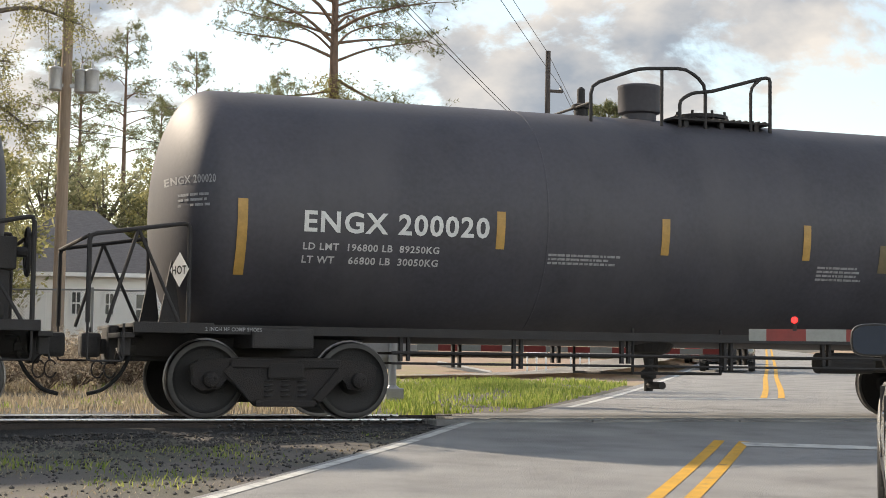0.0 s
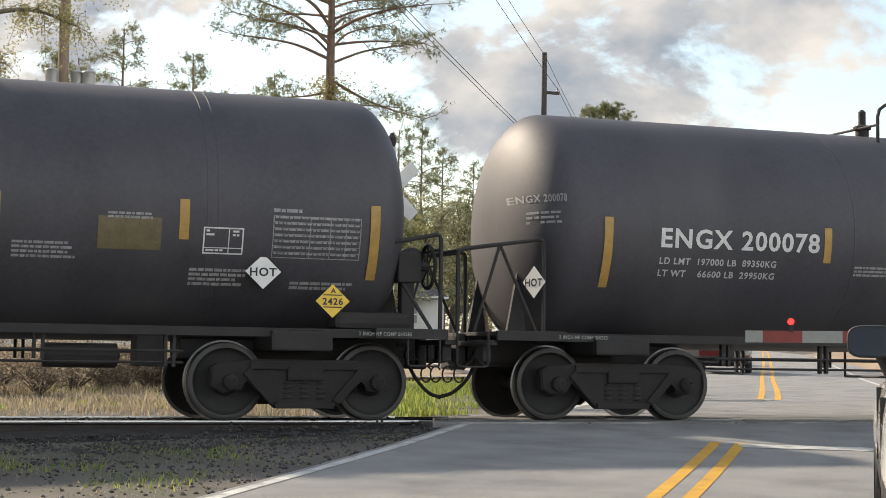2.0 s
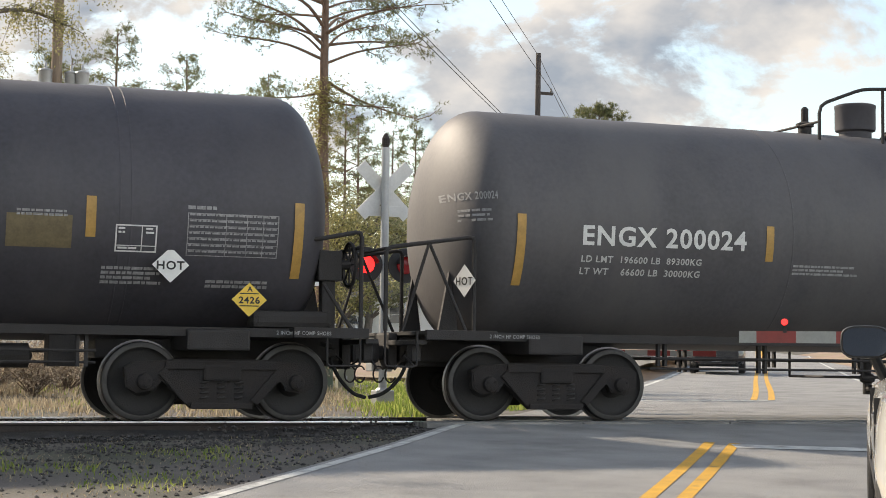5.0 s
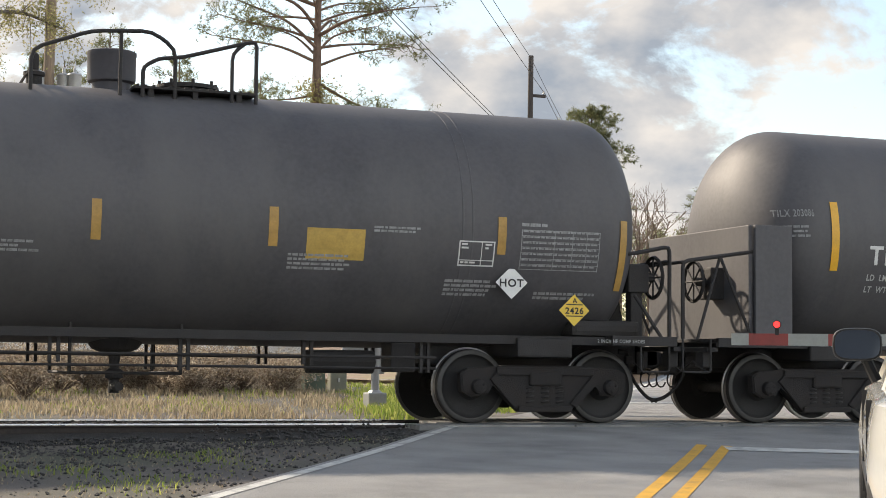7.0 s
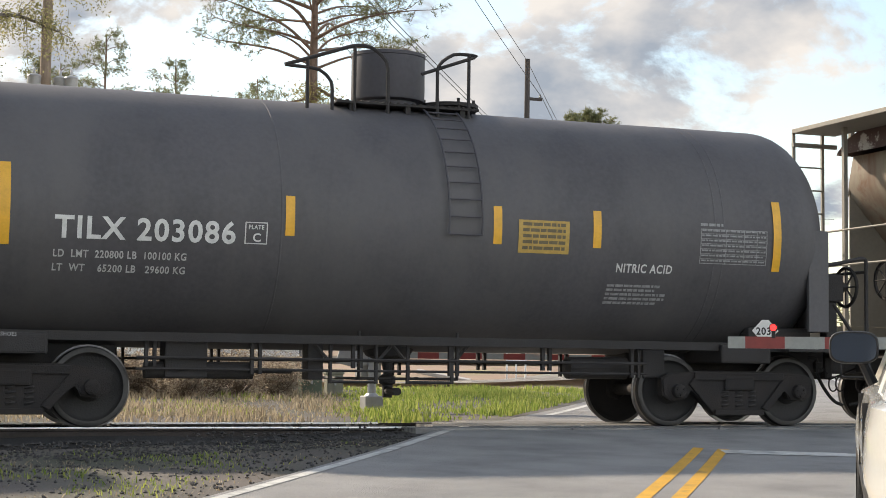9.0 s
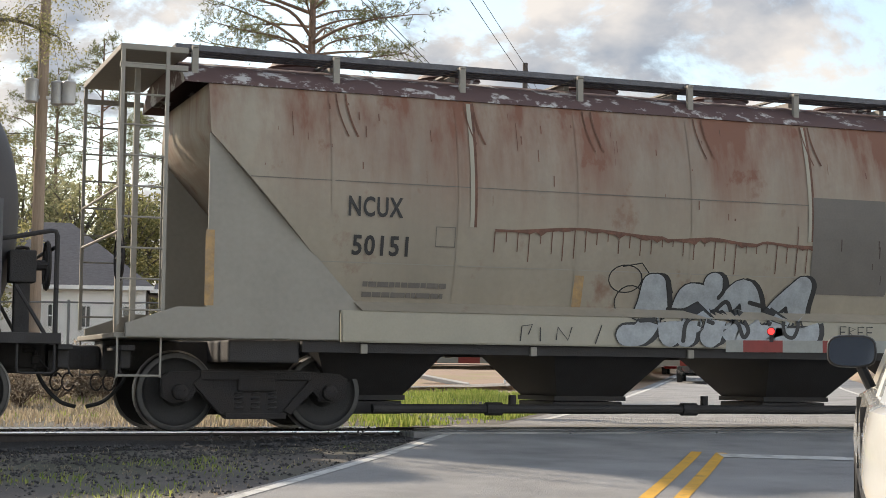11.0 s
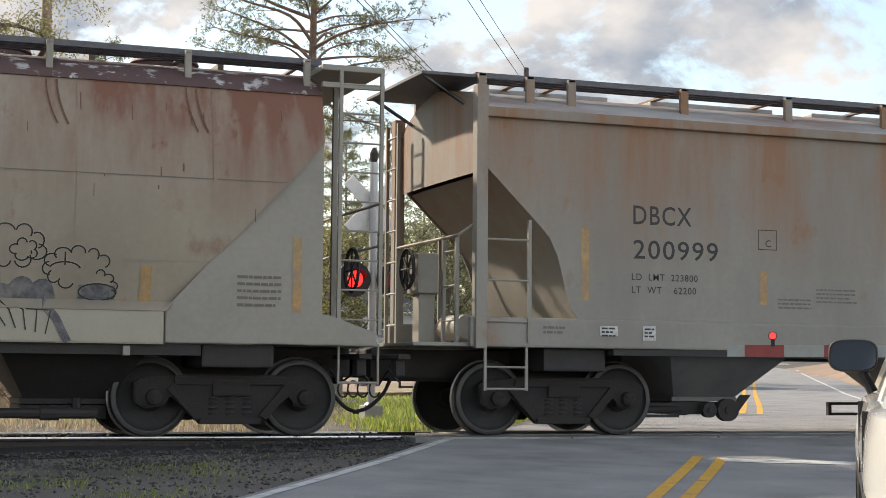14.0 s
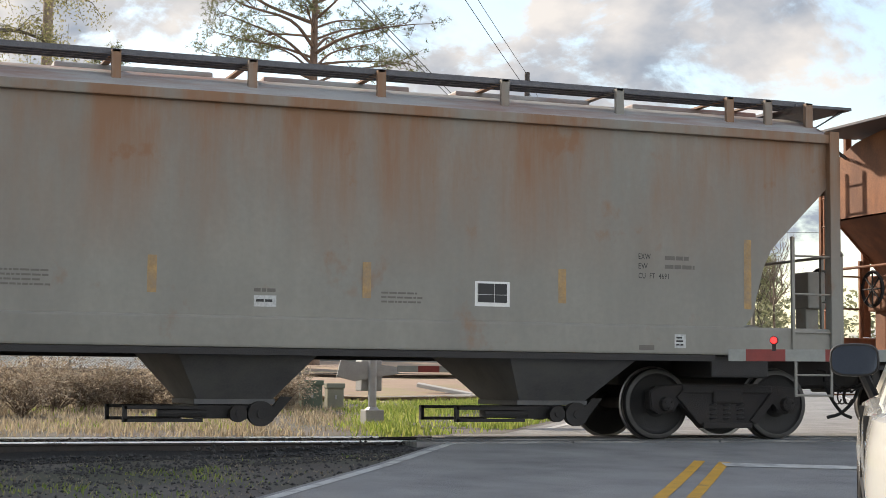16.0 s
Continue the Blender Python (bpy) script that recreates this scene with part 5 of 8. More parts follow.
    rod(b, (-5.9, -0.85, 0.27), (5.9, -0.85, 0.27), 0.06, 10)
    for x in (-4.4, -1.8, 0.9, 3.6, 5.4):
        rod(b, (x - 0.1, -0.85, 0.27), (x + 0.1, -0.85, 0.27), 0.085, 10); rod(b, (x + 0.3, -0.7, 0.27), (x + 0.3, -0.7, 0.44), 0.05, 8)
    part("discharge_pipe", b, M["running"], car)
    walkway(car, -8.3, 8.3, (-0.86, 0.86), 4.45, M["grate"])
    for x in WALK_POSTS:
        b = bmesh.new()
        box(b, x - 0.035, x + 0.035, -1.20, -1.14, 4.08, 4.45); box(b, x - 0.035, x + 0.035, 1.14, 1.20, 4.08, 4.45)
        box(b, x - 0.03, x + 0.03, -1.22, 1.22, 4.425, 4.45)
        part("walk_bracket", b, M["hopper1_end"], car)
    for k in range(8):
        b = bmesh.new()
        x = -6.6 + k * 1.9
        lathe(b, [(4.36, 0.36), (4.46, 0.36), (4.48, 0.40), (4.52, 0.38), (4.54, 0.0)], "Z", (x, 0, 0), 20)
        part("roof_hatch", b, M["hopper1_roof"], car, smooth=True)
    # grey overpainted blocks and the washed lower band
    for x0, x1, z0, z1 in ((-0.42, 0.64, 1.98, 3.03), (0.64, 2.84, 2.12, 2.76), (0.55, 0.72, 1.80, 2.12), (-0.42, 0.70, 1.78, 2.02)):
        b = bmesh.new()
        on_side(b, *patch_pts(x0, x1, z0, z1, 3, 8), side, 0.012)
        part("overpaint_patch", b, M["patch"], car)
    rnd = random.Random(11)
    # rust runs below the roof posts, and a ragged rust line with drips
    for k in range(70):
        x = rnd.uniform(-7.6, 7.8)
        z1 = rnd.choice((3.9, 3.9, 3.6, 3.2, 2.9)) - rnd.random() * 0.3
        ln = rnd.uniform(0.06, 0.45) * (1.6 if k < 12 else 0.7)
        w = rnd.uniform(0.008, 0.028)
        b = bmesh.new()
        ribbon(b, [(x, z1 - 0.5 * ln * i / 4) for i in range(5)], w * 0.6, side, 0.010)
        part("rust_run", b, M["rust"], car)
    for x in WALK_POSTS:
        if abs(x) > 7.9:
            continue
        b = bmesh.new()
        for d in (-0.05, 0.06):
            ribbon(b, [(x + d + 0.10 * (i / 8) ** 2 * 1.2, 3.98 - 0.52 * i / 8) for i in range(9)], 0.024 * (1 if d > 0 else 0.7), side, 0.011)
        part("rust_run", b, M["rust"], car)
    b = bmesh.new()
    xs = np.linspace(-4.66, -0.42, 60)
    topz = [2.44 + 0.03 * math.sin(x * 3.1) + (0.03 if x < -2.5 else -0.06 * step(-1.9, -1.4, x) + 0.05 * step(-1.2, -1.1, x)) for x in xs]
    A = [b.verts.new((x, side(x, z) - 0.011, z)) for x, z in zip(xs, topz)]
    B = [b.verts.new((x, side(x, z) - 0.011, z - 0.03 - 0.10 * abs(noise.noise((x * 6, 0, 0))))) for x, z in zip(xs, topz)]
    for i in range(59):
        b.faces.new((A[i], B[i], B[i + 1], A[i + 1]))
    for i in range(0, 60, 2):
        ribbon(b, [(xs[i], topz[i] - 0.03), (xs[i], topz[i] - rnd.uniform(0.1, 0.42))], 0.012, side, 0.0115)
    part("rust_run", b, M["rust"], car)
    # lettering
    write(car, side, "NCUX", -6.42, 2.53, 0.24, 0.64, "ink", lift=0.012)
    write(car, side, "50151", -6.36, 2.08, 0.24, 0.66, "ink", lift=0.012)
    b = bmesh.new()
    frame_lines(b, side, -5.38, -5.14, 2.2, 2.44, 0.009, lift=0.012)
    part("stencil_frame", b, M["patch"], car)
    b = bmesh.new()
    bars(b, side, -6.2, -5.2, 1.77, 2, 0.06, 0.06, 31, 0.012)
    part("small_lettering", b, M["patch"], car)
    for s in (-1, 1):
        b = bmesh.new()
        on_side(b, *patch_pts(s * 7.95 - 0.05, s * 7.95 + 0.05, 1.44, 2.30, 1, 2), lambda x, z: -1.455, 0.004)
        part("reflective_tape", b, M["tape_dull"], car)
    b = bmesh.new()
    bars(b, lambda x, z: -1.455, 7.28, 7.8, 1.85, 5, 0.03, 0.05, 8, 0.004)
    part("small_lettering", b, M["patch"], car)
    for x in (-3.55, 3.2, 6.3):
        b = bmesh.new()
        on_side(b, *patch_pts(x - 0.06, x + 0.06, 1.44, 1.92, 1, 4), side, 0.010)
        part("reflective_tape", b, M["tape_dull"], car)
    graffiti(car, side)
    return car


def graffiti(car, side):
    """Sprayed throw-up in silver with black outlines, and an outline drawing of clouds over a grid."""
    def blob(cx, cz, rx, rz, a0=0.0, a1=6.2832, n=18, tilt=0.0):
        return [(cx + rx * math.cos(a) * math.cos(tilt) - rz * math.sin(a) * math.sin(tilt), cz + rx * math.cos(a) * math.sin(tilt) + rz * math.sin(a) * math.cos(tilt)) for a in np.linspace(a0, a1, n)]
    strokes = [[(-2.59, 1.84), (-2.64, 1.53), (-2.77, 1.26), (-3.00, 1.13)],
               [(-2.54, 1.84), (-2.47, 1.50), (-2.43, 1.09)],
               [(-2.22, 1.11), (-2.18, 1.41), (-2.10, 1.71), (-1.95, 1.73)],
               [(-2.13, 1.36), (-1.90, 1.51)],
               [(-1.76, 1.88), (-1.71, 1.68), (-1.81, 1.38), (-1.89, 1.10)],
               [(-1.62, 1.55), (-1.35, 1.81), (-1.19, 1.56), (-1.18, 1.13)],
               [(-1.71, 1.42), (-1.55, 1.22), (-1.38, 1.11), (-1.18, 1.13)],
               [(-1.38, 1.43), (-1.24, 1.20)],
               [(-0.51, 1.87), (-0.82, 1.57), (-0.99, 1.27), (-0.92, 1.12), (-0.60, 1.14)],
               [(-0.51, 1.87), (-0.55, 1.55), (-0.49, 1.28), (-0.62, 1.12)]]
    gaps = [[(-2.34, 1.54), (-2.13, 1.53), (-1.95, 1.62)],
            [(-2.25, 1.14), (-2.21, 1.36), (-2.07, 1.44), (-1.85, 1.37)],
            [(-1.71, 1.52), (-1.55, 1.65), (-1.43, 1.43), (-1.36, 1.28), (-1.43, 1.20), (-1.50, 1.36), (-1.60, 1.42)],
            [(-1.23, 1.65), (-0.99, 1.57), (-1.07, 1.37)],
            [(-0.71, 1.59), (-0.86, 1.44), (-0.85, 1.25), (-0.73, 1.21), (-0.66, 1.38), (-0.71, 1.59)],
            [(-2.82, 1.38), (-2.60, 1.40), (-2.52, 1.43)],
            [(-2.41, 1.93), (-2.33, 1.75)],
            [(-1.62, 1.95), (-1.61, 1.80), (-1.67, 1.70)]]

    def sprayed(st, w, dx, mat, lf):
        pts = [(p.x + dx, max(1.06 + w / 2, p.y)) for p in curve_pts([(x, z, 0) for x, z in st], 6)]
        b = bmesh.new()
        ribbon(b, pts, w, side, lf)
        for cx, cz in (pts[0], pts[-1]):
            disc = [(cx + w / 2 * math.cos(a), cz + w / 2 * math.sin(a)) for a in np.linspace(0, 2 * math.pi, 17)[:-1]]
            on_side(b, disc, [tuple(range(16))], side, lf + 0.0002)
        part("sprayed_stroke", b, M[mat], car)
    for k, st in enumerate(strokes):
        sprayed(st, 0.30, 0.06, "ink", 0.0120 + 0.0003 * k)
    for k, st in enumerate(strokes):
        sprayed(st, 0.295, 0.0, "ink", 0.0160 + 0.0003 * k)
    for k, st in enumerate(strokes):
        sprayed(st, 0.265, 0.0, "silver", 0.0200 + 0.0003 * k)
    for k, st in enumerate(gaps):
        sprayed(st, 0.055 if k not in (4,) else 0.05, 0.0, "ink", 0.0240 + 0.0003 * k)
    lines = [blob(-2.95, 1.9, 0.22, 0.17), blob(-2.86, 1.62, 0.2, 0.2), [(-3.4, 1.08), (-3.32, 1.3), (-3.1, 1.45), (-2.9, 1.4), (-2.6, 1.25), (-2.3, 1.12)],
             [(-3.05, 1.1), (-3.0, 1.35)], [(-4.35, 1.1), (-4.33, 1.28), (-4.2, 1.3), (-4.25, 1.18)], [(-4.1, 1.1), (-4.1, 1.27)], [(-3.9, 1.12), (-3.88, 1.28), (-3.75, 1.12), (-3.7, 1.28)],
             [(-3.0, 2.05), (-2.75, 2.1), (-2.62, 1.95)]]

    def cloud(cx, cz, rx, rz, bumps, a0=0.0, a1=6.2832):
        """Scalloped outline of bumps round an ellipse."""
        for k in range(bumps):
            a = a0 + (a1 - a0) * (k + 0.5) / bumps
            half = abs(a1 - a0) / bumps * (rx + rz) / 4 * 1.12
            lines.append(blob(cx + rx * math.cos(a), cz + rz * math.sin(a), half * (1.0 + 0.2 * math.sin(k * 5 + cx)), half * 0.95, a - 1.75, a + 1.75, 9))
    cloud(2.95, 1.76, 0.33, 0.30, 8, 0.3, 5.0)
    cloud(3.30, 1.97, 0.27, 0.20, 6, -0.5, 3.3)
    cloud(3.75, 2.05, 0.13, 0.10, 6)
    cloud(4.92, 2.10, 0.25, 0.16, 8)
    cloud(5.03, 2.06, 0.09, 0.07, 5)
    cloud(5.58, 1.88, 0.30, 0.17, 8, 0.2, 4.6)
    cloud(5.78, 1.66, 0.17, 0.16, 6, -1.8, 1.6)
    lines += [blob(3.15, 2.02, 0.2, 0.12, 0.4, 3.0, 9), blob(2.82, 1.66, 0.12, 0.07, 3.5, 5.9, 9), blob(5.45, 1.86, 0.16, 0.08, 0.2, 2.9, 9), blob(5.8, 1.62, 0.2, 0.09, 0.0, 6.28, 18)]
    # dome between the peaks
    lines.append([(3.88, 1.40)] + blob(4.18, 1.72, 0.33, 0.30, 3.1, 0.0, 14) + [(4.50, 1.40)])
    lines += [blob(4.16, 1.80, 0.20, 0.16, 0.0, 6.28, 16), blob(4.17, 1.58, 0.16, 0.05, 3.3, 6.1, 8)]
    # tapering grid on the sill
    for k in range(10):
        t = k / 9
        lines.append([(3.40 + 1.40 * t, 1.08), (3.72 + 0.70 * t, 1.38)])
    for z in (1.12, 1.17, 1.23, 1.30, 1.36):
        t = (z - 1.08) / 0.30
        lines.append([(3.40 + 0.32 * t, z), (4.80 - 0.38 * t, z)])
    for k in range(6):
        lines.append([(4.55 + 0.10 * k, 1.66 - 0.05 * k), (4.60 + 0.14 * k, 1.40), (4.75 + 0.10 * k, 1.24 - 0.02 * k)])
    for k, ch in enumerate(([(0, 0), (0, 0.15), (0.09, 0.15)], [(0, 0), (0, 0.15), (0.09, 0.12), (0, 0.08), (0.09, 0)], [(0.09, 0), (0, 0), (0, 0.15), (0.09, 0.15)], [(0.09, 0), (0, 0), (0, 0.15), (0.09, 0.15)])):
        lines.append([(-0.05 + 0.13 * k + x, 1.21 + z) for x, z in ch])
    lines += [[(-0.05 + 0.13 * k, 1.23 + 0.06), (0.02 + 0.13 * k, 1.23 + 0.06)] for k in (0, 2, 3)] + [[(-0.02, 1.12), (0.62, 1.12)], [(-0.02, 1.16), (0.62, 1.16)]]
    for k, ln in enumerate(lines):
        b = bmesh.new()
        ribbon(b, ln, 0.015, side, 0.0135 + 0.0002 * (k % 7))
        part("sprayed_line", b, M["ink"], car)
    # dark peaks and smears below the clouds
    smears = ([(2.62, 1.18), (2.80, 1.42), (2.95, 1.52)], [(2.92, 1.45), (3.02, 1.66), (3.10, 1.74), (3.20, 1.58)], [(3.30, 1.52), (3.48, 1.70), (3.62, 1.60), (3.86, 1.64)],
              [(3.35, 1.58), (3.6, 1.50), (3.9, 1.56)], [(4.52, 1.72), (4.64, 1.84), (4.74, 1.68)], [(4.54, 1.68), (4.8, 1.62), (5.08, 1.56), (5.25, 1.48)], [(4.92, 1.60), (5.02, 1.70), (5.12, 1.60)],
              [(5.12, 1.58), (5.24, 1.68), (5.30, 1.52)], [(5.22, 1.46), (5.34, 1.34), (5.42, 1.18), (5.48, 1.06)], [(5.60, 1.62), (5.98, 1.62)])
    for k, pts in enumerate(smears):
        b = bmesh.new()
        ribbon(b, [(p.x, p.y) for p in curve_pts([(x, z, 0) for x, z in pts], 5)], 0.15 if k not in (0, 8) else 0.08, side, 0.0117 + 0.0002 * k)
        part("sprayed_stroke", b, M["ink_thin"], car)
    # drips under the painted-out panel
    rnd = random.Random(77)
    for k in range(34):
        x, z = rnd.choice((rnd.uniform(0.55, 1.45), rnd.uniform(-0.3, 1.5), rnd.uniform(2.1, 2.6), rnd.uniform(3.4, 5.9))), rnd.choice((2.42, 2.05, 2.2, 2.5))
        b = bmesh.new()
        ribbon(b, [(x, z), (x + 0.004, z - rnd.uniform(0.03, 0.16))], rnd.uniform(0.008, 0.02), side, 0.0155)
        part("rust_drip", b, M["drip"], car)


def hopper_flat(place, paint, roof, label, marks):
    """Hopper with flat sides, a curved roof and open slope-sheet ends."""
    car = thing("hopper_car", label, "hopper car", group="train")
    TRAIN.append((car, place))
    T, E_, X = 6.03, 8.38, 7.28
    side = lambda x, z: -1.50
    out = [(3.98, X), (3.34, X), (2.56, 6.52), (2.42, 6.40), (2.20, 6.30), (1.58, 6.14), (1.42, 6.02)]
    ex = lambda z: float(np.interp(z, [o[0] for o in out][::-1], [o[1] for o in out][::-1]))
    zs = sorted(o[0] for o in out)
    for y in (-1, 1):
        b = bmesh.new()
        pts = [(-ex(z), z) for z in zs] + [(ex(z), z) for z in zs[::-1]]
        prism(b, pts, y * 1.49 - 0.012, y * 1.49 + 0.012)
        part("side_sheet", b, paint, car)
        b = bmesh.new()
        box(b, -X - 0.05, X + 0.05, y * 1.53 - 0.05, y * 1.53 + 0.05, 3.86, 3.98, 0.015)
        part("eave_rail", b, paint, car)
        b = bmesh.new()
        box(b, -X - 0.12, X + 0.12, y * 1.50 - 0.05, y * 1.50 + 0.05, 1.08, 1.44, 0.03)
        part("side_sill", b, paint, car)
        b = bmesh.new()
        box(b, -5.6, 5.6, y * 1.46 - 0.09, y * 1.46 + 0.09, 1.00, 1.075)
        part("sill_flange", b, M["running"], car)
        for s in (-1, 1):
            b = bmesh.new()
            box(b, s * X - 0.07, s * X + 0.07, y * 1.525 - 0.072, y * 1.525 + 0.072, 1.06, 4.24 if s < 0 else 4.02, 0.01)
            part("corner_post", b, paint, car)
    b = bmesh.new()
    pr = [(-1.52, 3.95), (-1.40, 4.03), (-1.10, 4.16), (-0.7, 4.30), (0, 4.40), (0.7, 4.30), (1.10, 4.16), (1.40, 4.03), (1.52, 3.95)]
    roof_skin(b, -X, X, pr, 16)
    part("roof", b, roof, car, smooth=True)
    for s in (-1, 1):
        # end sheet with rounded corners over a slope sheet
        bow = lambda y: X - 0.04 + 0.05 * max(0.0, 1 - (abs(y) / 1.49) ** 4) ** 0.6
        ys = [1.49 * math.sin(a) for a in np.linspace(-math.pi / 2, math.pi / 2, 17)]
        roof_z = lambda y: float(np.interp(y, [p[0] for p in pr], [p[1] for p in pr]))
        b = bmesh.new()
        rows = [[b.verts.new((s * bow(y), y, zl + (roof_z(y) - zl) * k / 3)) for y in ys] for k, zl in ((0, 3.2), (1, 3.2), (2, 3.2), (3, 3.2))]
        for A, B in zip(rows, rows[1:]):
            for i in range(16):
                b.faces.new((A[i], A[i + 1], B[i + 1], B[i]))
        T0 = [b.verts.new((s * (X - 0.07), y, roof_z(y))) for y in ys]
        for i in range(1, 15):
            b.faces.new((rows[-1][i], rows[-1][i + 1], T0[i + 1], T0[i]))
        part("end_sheet", b, paint, car, smooth=True)
        b = bmesh.new()
        rows = [[b.verts.new((s * (ex(z) - 0.06 + (bow(y) - X + 0.06) * ((z - 1.1) / 2.1) ** 1.4), y, z)) for y in ys] for z in (3.2, 2.88, 2.56, 2.3, 2.0, 1.58, 1.40, 1.10)]
        for A, B in zip(rows, rows[1:]):
            for i in range(16):
                b.faces.new((A[i], A[i + 1], B[i + 1], B[i]))
        part("slope_sheet", b, paint, car, smooth=True)
        b = bmesh.new()
        a, c = sorted((s * 4.9, s * 8.2))
        box(b, a, c, -0.32, 0.32, 0.70, 1.06, 0.02)
        box(b, s * T - 0.4, s * T + 0.4, -1.4, 1.4, 0.80, 1.08, 0.03)
        part("centre_sill", b, M["running"], car)
        b = bmesh.new()
        a, c = sorted((s * 5.4, s * 8.05))
        box(b, a, c, -1.46, 1.46, 1.085, 1.13, 0.01)
        part("end_deck", b, paint, car)
        bogie(car, s * T * STRETCH)
        coupler(car, s * E_ * STRETCH, s)
        # side ladder and step at the corner, end ladder
        a, c = sorted((s * 7.26, s * 6.68))
        for y in (-1.56, 1.56):
            ladder(car, a, c, y, 1.14, 2.62, 3, paint, 0.015)
            b = bmesh.new()
            for x in (a + 0.05, c - 0.02):
                box(b, x - 0.016, x + 0.016, y + 0.03 - 0.012, y + 0.03 + 0.012, 0.56, 1.08)
            rod(b, (a + 0.05, y + 0.03, 0.58), (c - 0.02, y + 0.03, 0.58), 0.016, 6); rod(b, (a + 0.05, y + 0.03, 0.84), (c - 0.02, y + 0.03, 0.84), 0.014, 6)
            part("step", b, paint, car)
        for y0 in (0.85, -1.36):
            for yy in (y0, y0 + 0.45):
                b = bmesh.new()
                box(b, s * 7.50 - 0.02, s * 7.50 + 0.02, yy - 0.025, yy + 0.025, 1.1 if y0 > 0 else 1.1, 4.1 if y0 > 0 else 2.4)
                part("ladder_rail", b, paint, car)
            for k in range(7 if y0 > 0 else 3):
                b = bmesh.new()
                rod(b, (s * 7.50, y0, 1.4 + k * 0.42), (s * 7.50, y0 + 0.45, 1.4 + k * 0.42), 0.014, 6)
                part("rung", b, paint, car)
        b = bmesh.new()
        rod(b, (s * 7.50, -1.4, 2.42), (s * 7.50, 0.9, 2.42), 0.02, 8)
        rod(b, (s * 7.50, -1.4, 2.42), (s * X, -1.5, 2.60), 0.018, 8)
        part("end_railing", b, paint, car)
        b = bmesh.new()
        lathe(b, [(-0.015, 0.22), (0.015, 0.22), (0.02, 0.25), (0.0, 0.265), (-0.02, 0.25)], "X", (s * 7.78, -0.40, 2.06), 24, close=False)
        for k in range(4):
            a_ = k * math.pi / 4
            rod(b, (s * 7.78, -0.40 + 0.25 * math.cos(a_), 2.06 + 0.25 * math.sin(a_)), (s * 7.78, -0.40 - 0.25 * math.cos(a_), 2.06 - 0.25 * math.sin(a_)), 0.012, 6)
        part("hand_brake", b, M["running"], car)
        b = bmesh.new()
        box(b, s * 7.60 - 0.12, s * 7.60 + 0.14, -0.62, -0.20, 1.75, 2.25, 0.02)
        box(b, s * 7.58 - 0.10, s * 7.58 + 0.10, -0.55, -0.30, 1.12, 1.76, 0.02)
        part("brake_stand", b, paint, car)
        b = bmesh.new()
        lathe(b, [(-0.4, 0.0), (-0.38, 0.17), (0.38, 0.17), (0.4, 0.0)], "Y", (s * 6.9, 0.2, 1.36), 16)
        part("air_reservoir", b, paint, car, smooth=True)
        b = bmesh.new()
        a, c = sorted((s * (X - 0.25), s * (X + 0.58)))
        box(b, a, c, -1.1, 1.1, 4.41, 4.45, 0.006)
        prism(b, [(s * (X - 0.05), 4.05), (s * (X - 0.02), 4.10), (s * (X + 0.54), 4.41), (s * (X + 0.48), 4.41)], -1.0, -0.94)
        prism(b, [(s * (X - 0.05), 4.05), (s * (X - 0.02), 4.10), (s * (X + 0.54), 4.41), (s * (X + 0.48), 4.41)], 0.94, 1.0)
        part("end_platform", b, M["grate"], car)
    for x, wide in ((-3.92, 1.70), (-0.05, 1.62), (3.85, 1.70)):
        chute(car, x, wide, 0.82, 1.06, 0.46, 1.38, 0.62, marks and M["hopper2_chute"] or paint)
    walkway(car, -X + 0.1, X - 0.1, (-0.86, 0.86), 4.45, M["grate"])
    for x in (-7.13, -6.52, -5.98, -4.46, -2.98, -1.54, -0.03, 1.48, 3.01, 4.51, 6.03, 6.58, 7.17):
        b = bmesh.new()
        for y in (-1.16, 1.16):
            box(b, x - 0.05, x + 0.05, y - 0.03, y + 0.03, 4.12, 4.45)
        box(b, x - 0.04, x + 0.04, -1.19, 1.19, 4.425, 4.45)
        part("walk_bracket", b, paint, car)
    for k in range(6):
        b = bmesh.new()
        x = -6.0 + k * 2.4
        box(b, x - 0.9, x + 0.9, -0.32, 0.32, 4.36, 4.435, 0.02)
        part("roof_hatch", b, roof, car)
    if not marks:
        for x in np.linspace(-6.6, 6.6, 13):
            for y in (-1, 1):
                b = bmesh.new()
                box(b, x - 0.06, x + 0.06, y * 1.535 - 0.03, y * 1.535 + 0.03, 1.45, 3.86, 0.01)
                part("side_post", b, paint, car)
        return car
    sd = lambda x, z: -1.502
    for x in (-3.55, -1.16, 1.23, 3.61):
        b = bmesh.new()
        on_side(b, *patch_pts(x - 0.05, x + 0.05, 1.68, 2.10, 1, 1), sd, 0.004)
        part("reflective_tape", b, M["tape_dull"], car)
    for x in (-5.95, 6.08):
        b = bmesh.new()
        on_side(b, *patch_pts(x - 0.05, x + 0.05, 1.67, 2.56, 1, 1), sd, 0.004)
        part("reflective_tape", b, M["tape_dull"], car)
    write(car, sd, "DBCX", -5.32, 2.64, 0.24, 0.78, "ink", lift=0.004, bold=0.006)
    write(car, sd, "200999", -5.32, 2.21, 0.24, 1.14, "ink", lift=0.004, bold=0.006)
    write(car, sd, "LD  LMT  223800", -5.34, 1.94, 0.085, 0.88, "ink", lift=0.004, bold=0.004)
    write(car, sd, "LT  WT    62200", -5.34, 1.78, 0.085, 0.86, "ink", lift=0.004, bold=0.004)
